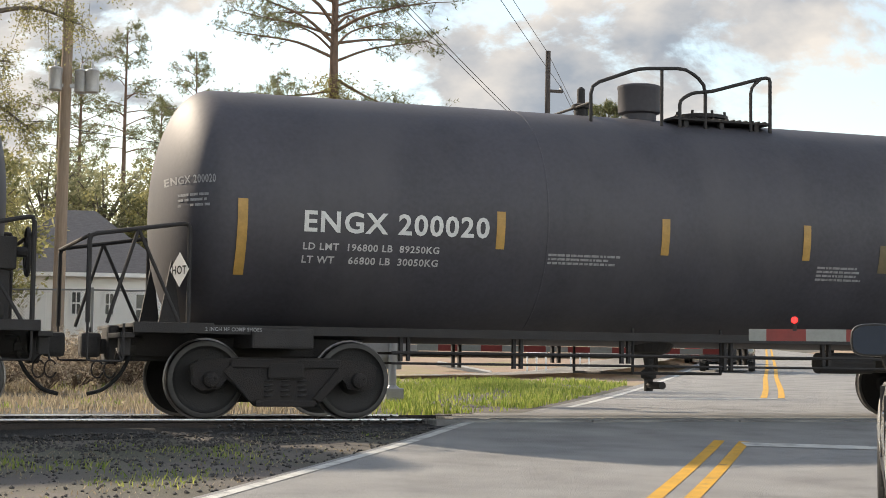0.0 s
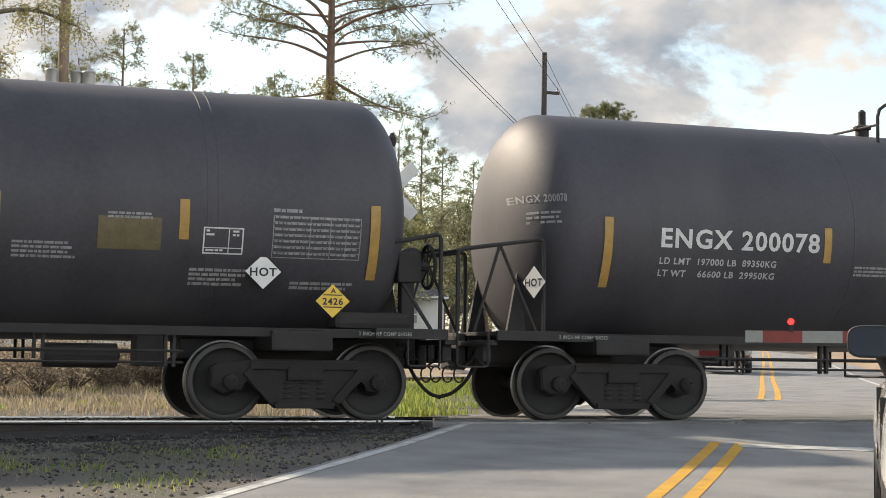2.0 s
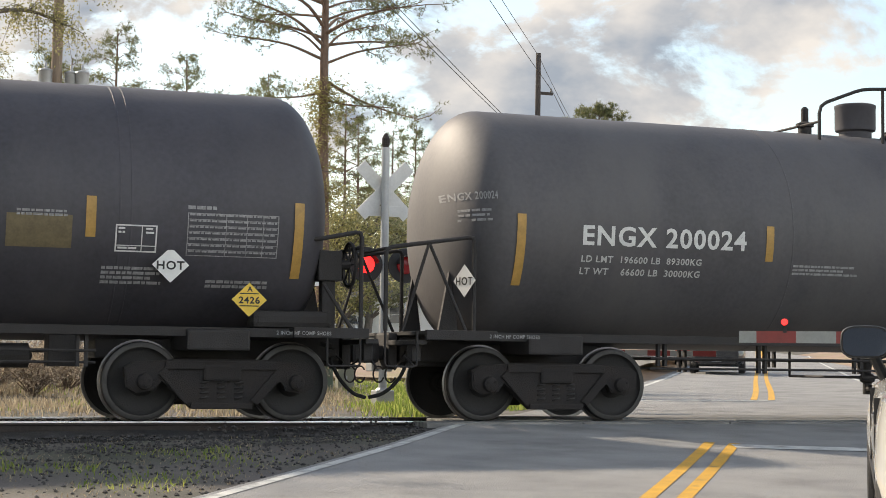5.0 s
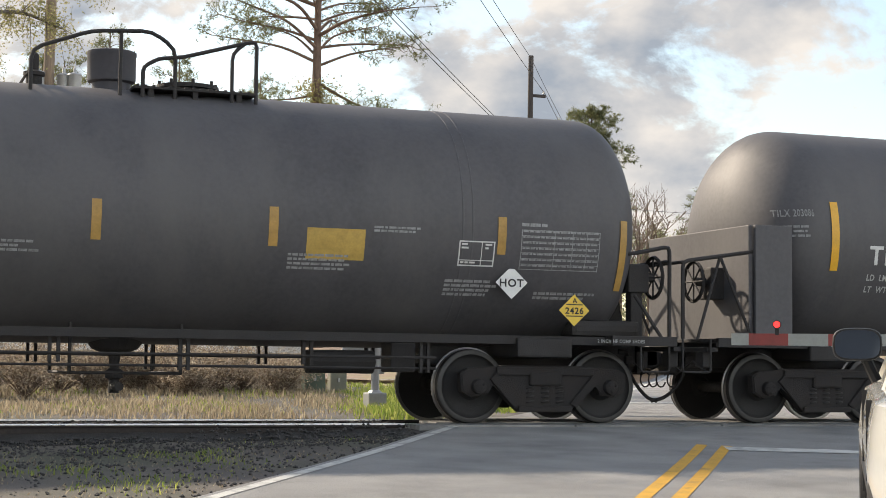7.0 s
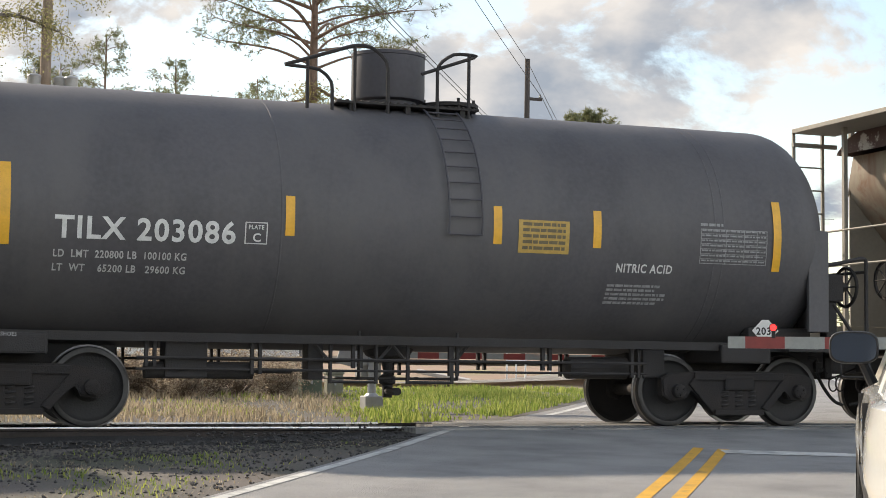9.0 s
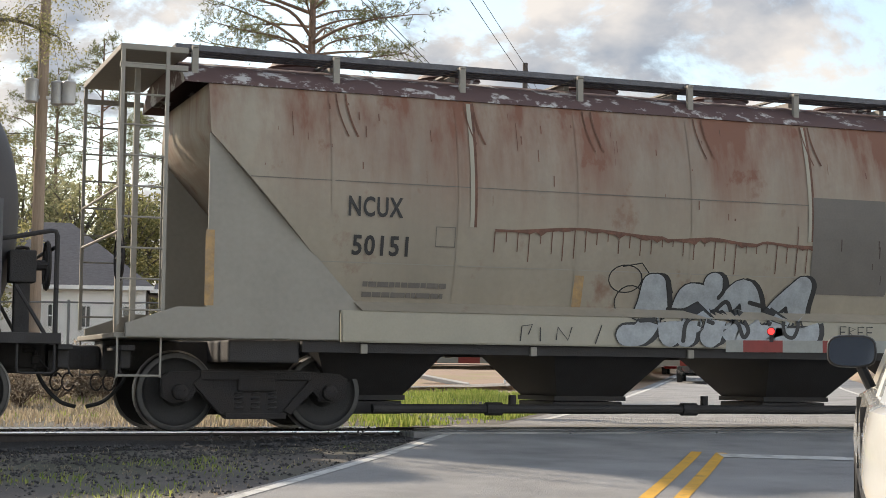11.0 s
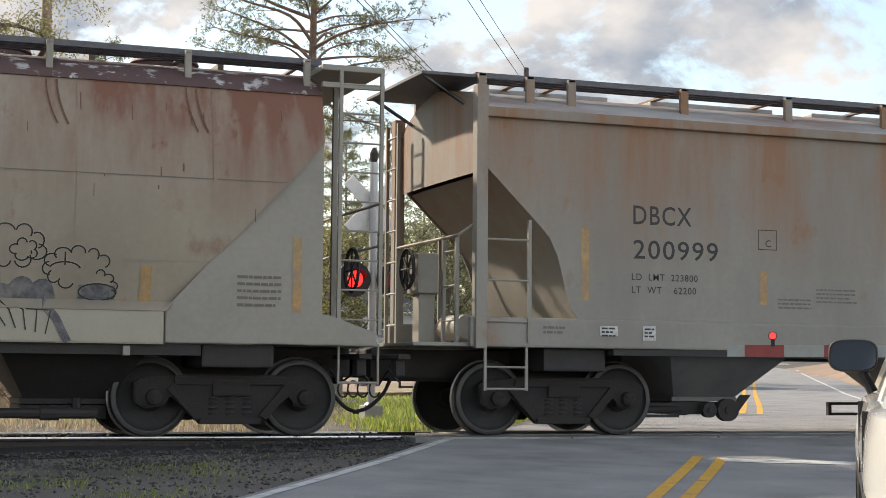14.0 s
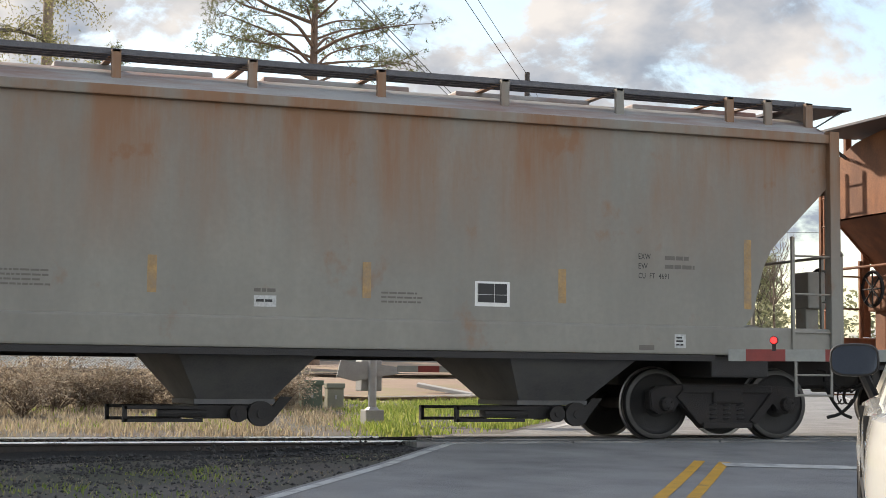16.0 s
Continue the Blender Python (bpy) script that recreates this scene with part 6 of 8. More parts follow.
    write(car, sd, "EXW", 4.6, 2.26, 0.07, 0.16, "ink", lift=0.004, bold=0.004); write(car, sd, "EW", 4.6, 2.14, 0.07, 0.12, "ink", lift=0.004, bold=0.004); write(car, sd, "CU  FT  4691", 4.6, 2.02, 0.07, 0.40, "ink", lift=0.004, bold=0.004)
    b = bmesh.new()
    frame_lines(b, sd, -3.62, -3.36, 2.38, 2.64, 0.010, lift=0.004)
    part("stencil_frame", b, M["ink"], car)
    write(car, sd, "C", -3.52, 2.42, 0.09, None, "ink", lift=0.004, bold=0.004)
    b = bmesh.new()
    bars(b, sd, -3.35, -2.85, 1.76, 3, 0.022, 0.03, 3, 0.004); bars(b, sd, -2.8, -2.2, 1.9, 4, 0.022, 0.03, 4, 0.004)
    bars(b, sd, 1.4, 1.9, 1.76, 3, 0.022, 0.03, 5, 0.004); bars(b, sd, 4.95, 5.35, 2.31, 2, 0.05, 0.06, 6, 0.004)
    bars(b, sd, -0.05, 0.22, 1.76, 1, 0.04, 0.03, 9, 0.004); bars(b, lambda x, z: -1.55, -6.5, -6.2, 1.34, 2, 0.028, 0.03, 7, 0.006)
    part("small_lettering", b, M["patch"], car)
    for x0, x1, z0, z1, mat, y in ((2.52, 2.95, 1.62, 1.92, "placard", -1.502), (2.55, 2.92, 1.66, 1.90, "ink", -1.506), (-0.05, 0.2, 1.55, 1.68, "worn_white", -1.502), (-5.78, -5.55, 1.24, 1.36, "worn_white", -1.555), (-5.22, -5.05, 1.19, 1.37, "worn_white", -1.555), (5.05, 5.2, 1.16, 1.33, "worn_white", -1.555), (4.58, 4.78, 1.13, 1.19, "patch", -1.555)):
        b = bmesh.new()
        on_side(b, *patch_pts(x0, x1, z0, z1, 1, 1), lambda x, z: y, 0.004)
        part("data_plate", b, M[mat], car)
    b = bmesh.new()
    bars(b, lambda x, z: -1.507, -0.03, 0.18, 1.635, 1, 0.03, 0.02, 12, 0.004)
    for x0, x1, zt in ((-5.76, -5.57, 1.34), (-5.20, -5.07, 1.34), (5.07, 5.18, 1.30)):
        bars(b, lambda x, z: -1.560, x0, x1, zt, 3, 0.022, 0.022, 13, 0.004)
    part("small_lettering", b, M["ink"], car)
    b = bmesh.new()
    frame_lines(b, lambda x, z: -1.51, 2.55, 2.92, 1.66, 1.90, 0.006, (2.76,), (1.76,), 0.004)
    part("stencil_frame", b, M["placard"], car)
    return car


M["hopper2_chute"] = material("grey_dusty_chute", (0.115, 0.115, 0.118), rough=0.8, vary=0.25, scale=2, bump=0.1, second=(0.16, 0.157, 0.15), amount=0.4, spread=0.3)
hopper_round(61.0)
hopper_flat(78.36, M["hopper2"], M["hopper2_roof"], "grey-beige hopper car with flat rust-stained sides", True)
hopper_flat(94.75, M["rustred"], M["rustred"], "rust-brown hopper car at the train's tail", False)

RUNNING_GEAR = ("wheelset", "side_frame", "bolster", "brake_beam", "coupler", "air_hose", "uncoupling_lever", "angle_cock", "lever_chain", "end_beam")


def lengthen(car):
    """Draws the body's parts out along the car; trucks and couplers keep their size."""
    for ob in car.children:
        if ob.name.split(".")[0] in RUNNING_GEAR:
            continue
        for o in [ob, *ob.children]:
            o.data.transform(Matrix.Diagonal((STRETCH, 1.0, 1.0, 1.0)))


for hauled, _ in TRAIN:
    lengthen(hauled)

# ---------------------------------------------------------------- crossing signals


def crossing_signal():
    """Far mast seen from behind: pedestal, mast, crossbuck, lamp pair, bell, gate drive and lowered arm."""
    x, y = 3.57, 6.75
    z0 = earth(x, y) - 0.02
    sig = thing("crossing_signal", "galvanised railway crossing signal with lowered gate arm", "crossing signal", pose(x, y, z0))
    h = 4.37 - z0
    b = bmesh.new()
    lathe(b, [(0.0, 0.20), (0.05, 0.20), (0.07, 0.15), (0.30, 0.13), (0.34, 0.09), (0.36, 0.0)], "Z", seg=8)
    box(b, -0.16, 0.16, -0.16, 0.16, 0.0, 0.30, 0.02)
    part("pedestal", b, M["galv"], sig)
    b = bmesh.new()
    rod(b, (0, 0, 0.3), (0, 0, h), 0.07, 16)
    part("mast", b, M["galv"], sig, smooth=True)
    for a in (45, -45):
        b = bmesh.new()
        box(b, -0.61, 0.61, -0.012, 0.012, -0.115, 0.115, 0.004)
        part("crossbuck_blade", b, M["signwhite"], sig, at=pose(0.02, 0.10 + a * 0.0006, 3.64 - z0, 0, a, 0))
    b = bmesh.new()
    box(b, -0.32, 0.32, 0.08, 0.10, 3.20 - z0, 3.38 - z0, 0.004)
    part("track_plate", b, M["signwhite"], sig)
    b = bmesh.new()
    lathe(b, [(0.0, 0.05), (0.06, 0.07), (0.16, 0.07), (0.24, 0.03), (0.25, 0.0)], "Z", (0, 0, h), 12)
    part("bell", b, M["railsteel"], sig)
    b = bmesh.new()
    rod(b, (-0.36, -0.02, 2.36 - z0), (0.36, -0.02, 2.36 - z0), 0.03, 10)
    rod(b, (0, 0, 2.36 - z0), (0, -0.02, 2.36 - z0), 0.09, 10)
    part("lamp_arm", b, M["galv"], sig)
    for dx, lens in ((-0.35, "lamp_on"), (0.35, "lamp_dim")):
        b = bmesh.new()
        lathe(b, [(-0.02, 0.295), (0.0, 0.30), (0.015, 0.295), (0.02, 0.10)], "Y", (dx, -0.06, 2.36 - z0), 32)
        bg_ = part("lamp_backplate", b, M["black"], sig, "black round lamp backplate", smooth=True)
        b = bmesh.new()
        lathe(b, [(-0.045, 0.0), (-0.04, 0.10), (-0.02, 0.145), (0.0, 0.15)], "Y", (dx, -0.09, 2.36 - z0), 24)
        part("lens", b, M[lens], bg_, smooth=True)
        b = bmesh.new()
        A = [(dx + 0.165 * math.cos(t), 2.36 - z0 + 0.165 * math.sin(t)) for t in np.linspace(0.1, math.pi - 0.1, 14)]
        p0 = [b.verts.new((px, -0.09, pz)) for px, pz in A]
        p1 = [b.verts.new((px, -0.30, pz + 0.0)) for px, pz in A]
        for i in range(13):
            b.faces.new((p0[i], p0[i + 1], p1[i + 1], p1[i]))
        bmesh.ops.solidify(b, geom=b.faces[:], thickness=0.006)
        part("visor", b, M["black"], bg_)
    gz = 0.78 - z0
    b = bmesh.new()
    box(b, -0.17, 0.20, 0.09, 0.42, gz - 0.22, gz + 0.30, 0.02)
    part("gate_drive", b, M["galv"], sig)
    b = bmesh.new()
    prism(b, [(-0.62, gz + 0.02), (-0.30, gz - 0.06), (0.45, gz + 0.07), (0.55, gz + 0.18), (-0.55, gz + 0.30)], 0.02, 0.07, 0.01)
    part("counterweight", b, M["galv"], sig)
    # lowered arm with bands
    L = 5.6
    arm = Vector((0.83, -0.56, 0.0)).normalized()
    yaw = math.degrees(math.atan2(arm.y, arm.x))
    for k in range(14):
        b = bmesh.new()
        a0, a1 = 0.45 + k * (L - 0.45) / 14, 0.45 + (k + 1) * (L - 0.45) / 14
        box(b, a0, a1, -0.02, 0.02, -0.055 + 0.012 * (k / 14), 0.055 - 0.012 * (k / 14))
        part("arm_band", b, M["red_tape" if k % 2 else "white_tape"], sig, at=pose(0, 0.05, gz + 0.16, 0, 0.3, yaw))
    for d, m in ((2.9, "lamp_amber"), (4.3, "lamp_amber"), (5.5, "lamp_on")):
        b = bmesh.new()
        lathe(b, [(-0.05, 0.03), (-0.045, 0.042), (0.03, 0.042), (0.05, 0.02)], "Y", (0, 0, 0), 14)
        part("arm_lamp", b, M[m], sig, "lit red arm lamp", smooth=True, at=pose(d * arm.x, 0.05 + d * arm.y, gz + 0.27, 0, 0, yaw))


def near_gate():
    """The lowered arm on the near side; its mast stands at the road's right edge."""
    tip = Vector((3.80, -4.60, 1.016))
    d = Vector((0.829, -0.559, 0.0))
    base = tip + d * 5.6
    z0 = lie(base.y) - 0.08
    gate = thing("crossing_gate", "lowered red and white crossing gate arm with lamp", "crossing gate", pose(base.x, base.y, z0))
    yaw = math.degrees(math.atan2(-d.y, -d.x))
    hz = tip.z - z0
    b = bmesh.new()
    rod(b, (0.1, -0.25, 0), (0.1, -0.25, 4.3), 0.07, 16)
    part("mast", b, M["galv"], gate, smooth=True)
    b = bmesh.new()
    box(b, -0.2, 0.2, -0.2, 0.2, hz - 0.3, hz + 0.25, 0.02)
    box(b, -0.16, 0.26, -0.40, 0.16, 0.0, 0.30, 0.02)
    part("gate_drive", b, M["galv"], gate)
    edges = [5.6, 5.42] + [5.42 - 0.406 * (k + 1) for k in range(13)]
    for k, (a1, a0) in enumerate(zip(edges, edges[1:])):
        b = bmesh.new()
        box(b, a0, a1, -0.018, 0.018, -0.062, 0.062)
        part("arm_band", b, M["red_tape" if k % 2 else "white_tape"], gate, at=pose(0, 0, hz, 0, 0, yaw))
    for dd in (5.13, 3.2, 1.4):
        b = bmesh.new()
        lathe(b, [(-0.06, 0.0), (-0.055, 0.045), (0.055, 0.045), (0.06, 0.0)], "Y", (0, 0, 0), 18)
        box(b, -0.02, 0.02, -0.02, 0.02, -0.11, -0.03)
        hs = part("arm_lamp", b, M["black"], gate, "black arm lamp housing", at=pose(-d.x * dd, -d.y * dd, hz + 0.155, 0, 0, yaw))
        for s in (-1, 1):
            b = bmesh.new()
            lathe(b, [(-0.016, 0.0), (-0.012, 0.022), (0.004, 0.032), (0.012, 0.034)], "Y", (0, s * 0.066, 0), 18)
            part("lens", b, M["lamp_on"], hs, "glowing red lens", smooth=True)


crossing_signal()
near_gate()

# ---------------------------------------------------------------- vehicles


def loft(bm, rings, cap=True):
    R = [[bm.verts.new(p) for p in r] for r in rings]
    n = len(R[0])
    for A, B in zip(R, R[1:]):
        for i in range(n):
            j = (i + 1) % n
            bm.faces.new((A[i], A[j], B[j], B[i]))
    if cap:
        bm.faces.new(R[0][::-1]); bm.faces.new(R[-1])


def vehicle(name, label, paint, at, L=4.7, W=1.84, H=1.62, belt=1.02, hood=0.98, rounding=0.09, mirror=1.0, deck=0.0, inset=0.93, lift_m=0.0):
    """A car along +x, wheels on z = 0: lofted body, glazed cabin, wheels, mirrors, lamps."""
    car = thing(name, label, "car", at)
    w = W / 2
    b = bmesh.new()
    st = []
    for t in np.linspace(0, 1, 41):
        x = -L / 2 + L * t
        nose = min(1.0, (0.5 - abs(t - 0.5)) / rounding)
        ww = w * (0.80 + 0.20 * math.sin(nose * math.pi / 2)) + 0.018 * (math.exp(-((t - 0.19) / 0.07) ** 2) + math.exp(-((t - 0.80) / 0.07) ** 2))
        top = belt if t < 0.68 else belt + (hood - 0.12 - belt) * ((t - 0.68) / 0.32) ** 1.5
        if t < 0.08:
            top = belt - 0.06 * (1 - t / 0.08) ** 2
        lo = 0.24 if 0.08 < t < 0.92 else 0.34
        half = [(0.80 * ww, lo), (0.955 * ww, lo + 0.08), (0.985 * ww, 0.52), (1.0 * ww, 0.70), (0.985 * ww, top - 0.16), (0.955 * ww, top - 0.03), (0.90 * ww, top)]
        st.append([(x, y, z) for y, z in half] + [(x, -y, z) for y, z in half[::-1]])
    loft(b, st)
    body = part("body", b, paint, car, smooth=True)
    b = bmesh.new()
    st = []
    for x, ww, top in (((deck - 0.47) * L, 0.76, belt + 0.02), ((deck - 0.40) * L, 0.78, H - 0.16), ((deck * 0.9 - 0.30) * L, 0.78, H - 0.02), (-0.05 * L, 0.79, H), (0.08 * L, 0.78, H - 0.05), (0.15 * L, 0.78, H - 0.22), (0.25 * L, 0.80, belt + 0.02)):
        y0, y1 = w * inset, w * ww * inset / 0.93
        k = (top - belt) / max(0.05, H - belt)
        yt = y0 + (y1 - y0) * k
        half = [(y0, belt - 0.04), (y0 * 0.5 + yt * 0.5, belt + (top - belt) * 0.5), (yt, top - 0.05 * k), (yt * 0.86, top)]
        st.append([(x, y, z) for y, z in half] + [(x, -y, z) for y, z in half[::-1]])
    loft(b, st)
    cab = part("cabin", b, M["glass"], car, "dark tinted glasshouse", smooth=True)
    b = bmesh.new()
    loft(b, [[(x, y * w, z) for y, z in ((inset - 0.19, H - 0.03), (inset - 0.27, H + 0.012), (0.27 - inset, H + 0.012), (0.19 - inset, H - 0.03))] for x in ((deck * 0.9 - 0.34) * L, -0.05 * L, 0.07 * L)])
    part("roof", b, paint, car, smooth=True)
    for s in (-1, 1):
        for x0, x1 in ((0.24 * L, 0.11 * L), (-0.08 * L, -0.10 * L), ((deck - 0.44) * L, (deck - 0.37) * L)):
            b = bmesh.new()
            rod(b, (x0, s * w * (inset + 0.01), belt - 0.02), (x1, s * w * (inset - 0.14), H - 0.06), 0.035, 6)
            part("pillar", b, paint, car)
        b = bmesh.new()
        mx = 0.185 * L
        rod(b, (mx, s * w * 0.90, belt + 0.0), (mx, s * (w - 0.02), belt + 0.09 + lift_m), 0.035, 8)
        st = []
        for dx, k in ((-0.05, 0.96), (-0.03, 1.0), (0.03, 0.95), (0.09, 0.60), (0.11, 0.2)):
            st.append([(mx + dx, s * (w + 0.03) + 0.125 * mirror * k * math.copysign(abs(math.cos(a)) ** 0.6, math.cos(a)), belt + 0.06 + 0.085 * mirror + lift_m + 0.085 * mirror * k * math.copysign(abs(math.sin(a)) ** 0.6, math.sin(a))) for a in np.linspace(0, 2 * math.pi, 21)[:-1]])
        loft(b, st)
        mh = part("side_mirror", b, M["black"], car, "black-rimmed side mirror", smooth=True)
        b = bmesh.new()
        vs = [b.verts.new((mx - 0.0535, s * (w + 0.03) + 0.112 * mirror * math.copysign(abs(math.cos(a)) ** 0.6, math.cos(a)), belt + 0.06 + 0.085 * mirror + lift_m + 0.073 * mirror * math.copysign(abs(math.sin(a)) ** 0.6, math.sin(a)))) for a in np.linspace(0, 2 * math.pi, 29)[:-1]]
        b.faces.new(vs)
        part("mirror_glass", b, M["mirror"], mh)
        for x in (-0.10 * L, 0.19 * L):
            b = bmesh.new()
            box(b, x - 0.004, x + 0.004, s * w * 0.90, s * (w * 0.995 + 0.006), 0.34, belt - 0.06)
            part("door_gap", b, M["black"], car)
        b = bmesh.new()
        box(b, -0.30 * L, 0.30 * L, s * (w * 0.99) - 0.012, s * (w * 0.99) + 0.014, 0.50, 0.535, 0.005)
        part("side_trim", b, M["black"], car)
        for x in (-0.06 * L, 0.0 * L - 0.28 * L):
            b = bmesh.new()
            box(b, x, x + 0.20, s * (w - 0.004) - 0.012, s * (w - 0.004) + 0.012, belt - 0.20, belt - 0.165, 0.008)
            part("door_handle", b, M["chrome"], car)
        for x in (-0.30 * L, 0.31 * L):
            b = bmesh.new()
            lathe(b, [(-0.11, 0.20), (-0.11, 0.31), (-0.08, 0.335), (0.08, 0.335), (0.11, 0.31), (0.11, 0.20)], "Y", seg=28, close=False)
            t = part("wheel", b, M["rubber"], car, smooth=True, at=pose(x, s * (w - 0.10), 0.335))
            b = bmesh.new()
            lathe(b, [(-0.10, 0.0), (-0.10, 0.06), (-0.075, 0.08), (-0.085, 0.19), (-0.105, 0.215), (0.1, 0.215)], "Y", seg=20)
            part("rim", b, M["cargrey"], t, smooth=True, at=pose(0, 0, 0, 0, 0, 0 if s < 0 else 180))
        b = bmesh.new()
        box(b, L / 2 - 0.10, L / 2 - 0.015, s * w * 0.48 - 0.16, s * w * 0.48 + 0.20 * (1 if s > 0 else 0.9), 0.62, 0.76, 0.02)
        part("headlight", b, M["placard"], car, "clear headlamp")
        b = bmesh.new()
        box(b, -L / 2 - 0.004, -L / 2 + 0.10, s * w * 0.66 - 0.14, s * w * 0.66 + 0.14, 0.70, 0.90, 0.02)
        part("tail_light", b, M["lamp_dim"], car, "red tail lamp")
    b = bmesh.new()
    box(b, L / 2 - 0.06, L / 2 + 0.012, -0.5, 0.5, 0.36, 0.58, 0.02)
    part("grille", b, M["black"], car)
    b = bmesh.new()
    box(b, L / 2 - 0.02, L / 2 + 0.018, -0.18, 0.18, 0.42, 0.50)
    part("plate", b, M["placard"], car)
    return car


vehicle("white_car", "white car stopped ahead at the crossing", M["carwhite"], pose(1.57, -11.80, lie(-11.80), 0, -1.9, 56.2), L=4.6, W=1.84, H=1.50, belt=1.06, hood=1.0, rounding=0.20, mirror=1.28, deck=0.20, inset=0.86, lift_m=0.07)
vehicle("dark_suv", "dark suv waiting beyond the crossing", M["cardark"], pose(25.25, 33.55, lie(33.55), 0, 0, 239), L=4.8, W=1.92, H=1.70, belt=1.05, hood=1.02)
vehicle("red_car", "red car waiting behind the dark suv", M["carred"], pose(31.90, 47.19, lie(47.19), 0, 0, 239), H=1.55)
vehicle("silver_van", "silver van far down the road", M["cargrey"], pose(40.91, 61.90, lie(61.90), 0, 0, 239), H=1.9, belt=1.15)
vehicle("parked_car", "silver car parked by the house", M["cargrey"], pose(28.77, 92.40, 2.49, 0, 0, 250), H=1.6)

# ---------------------------------------------------------------- houses


def house(label, at, w, d, wall_h, ridge, siding, windows, doors=(), porch=False):
    """House with its front at y = 0, facing -y; hip roof with overhang."""
    h = thing("house", label, "house", at)
    b = bmesh.new()
    t = 0.15
    box(b, 0, w, 0, t, -0.4, wall_h); box(b, 0, w, d - t, d, -0.4, wall_h)
    box(b, 0, t, t, d - t, -0.4, wall_h); box(b, w - t, w, t, d - t, -0.4, wall_h)
    part("wall", b, siding, h)
    o = 0.4
    b = bmesh.new()
    ins = min(d / 2, w * 0.42)
    e = [b.verts.new(p) for p in ((-o, -o, wall_h), (w + o, -o, wall_h), (w + o, d + o, wall_h), (-o, d + o, wall_h))]
    r = [b.verts.new((ins, d / 2, ridge)), b.verts.new((w - ins, d / 2, ridge))]
    b.faces.new((e[0], e[1], r[1], r[0])); b.faces.new((e[1], e[2], r[1])); b.faces.new((e[2], e[3], r[0], r[1])); b.faces.new((e[3], e[0], r[0])); b.faces.new(e[::-1])
    part("roof", b, M["shingle"], h)
    for y in (-o,):
        b = bmesh.new()
        box(b, -o, w + o, y - 0.03, y + 0.02, wall_h - 0.14, wall_h + 0.02)
        part("fascia", b, M["trimwhite"], h)
    b = bmesh.new()
    prism(b, [(w * 0.18, wall_h + 0.5), (w * 0.18 + 1.5, wall_h + 0.5), (w * 0.18 + 0.75, wall_h + 1.0)], d * 0.16, d * 0.35)
    part("gable_vent", b, M["trimwhite"], h)
    for k in range(3):
        b = bmesh.new()
        rod(b, (w * (0.25 + 0.22 * k), d * 0.2, wall_h + 0.4), (w * (0.25 + 0.22 * k), d * 0.2, wall_h + 1.05), 0.06, 8)
        part("roof_pipe", b, M["black"], h)
    for x, z, ww, hh in windows:
        b = bmesh.new()
        for xa, xb, za, zb in ((x - 0.09, x, z - 0.09, z + hh + 0.09), (x + ww, x + ww + 0.09, z - 0.09, z + hh + 0.09), (x, x + ww, z - 0.09, z), (x, x + ww, z + hh, z + hh + 0.09), (x + ww / 2 - 0.02, x + ww / 2 + 0.02, z, z + hh), (x, x + ww, z + hh / 2 - 0.025, z + hh / 2 + 0.025)):
            box(b, xa, xb, -0.05, 0.02, za, zb)
        wf = part("window", b, M["trimwhite"], h, "white-framed sash window")
        b = bmesh.new()
        box(b, x, x + ww, -0.012, -0.004, z, z + hh)
        part("pane", b, M["glass"], wf)
    for x, ww in doors:
        b = bmesh.new()
        box(b, x, x + ww, -0.05, 0.0, -0.3, 2.0, 0.01)
        part("door", b, M["trimwhite"], h)
    for x in (0.0, w):
        b = bmesh.new()
        box(b, x - 0.07, x + 0.07, -0.02, 0.04, -0.3, wall_h)
        part("corner_board", b, M["trimwhite"], h)
    if porch:
        b = bmesh.new()
        box(b, 0.3, w - 0.3, -2.0, -0.02, wall_h - 0.16, wall_h - 0.02)
        part("porch_roof", b, M["trimwhite"], h)
        for k in range(5):
            x = 0.4 + k * (w - 0.9) / 4
            b = bmesh.new()
            box(b, x, x + 0.16, -1.95, -1.79, -0.3, wall_h - 0.15, 0.01)
            part("porch_column", b, M["trimwhite"], h)
    return h


house("white single-storey house with a dark shingle roof", pose(-0.67, 47.10, 1.47, 0, 0, -12), 7.6, 8.0, 2.55, 5.4, M["siding"], ((3.9, 0.95, 0.32, 0.85), (5.2, 0.95, 0.30, 0.8), (6.4, 0.6, 0.75, 1.15)), ((2.0, 0.9),))
house("greige single-storey house with a dark hip roof", pose(7.63, 46.74, 1.43, 0, 0, -12), 5.6, 7.0, 2.55, 5.2, M["greysiding"], ((2.5, 0.95, 0.9, 1.0), (0.6, 0.95, 0.7, 1.0)), ((1.4, 0.8),))
house("white house with a columned porch", pose(29.04, 101.34, 2.90, 0, 0, -16), 9.2, 8.0, 2.9, 5.6, M["siding"], ((5.6, 0.9, 1.6, 1.3), (1.0, 0.9, 0.9, 1.3)), ((3.6, 1.0),), porch=True)

# ---------------------------------------------------------------- poles, wires, boxes, fence, path


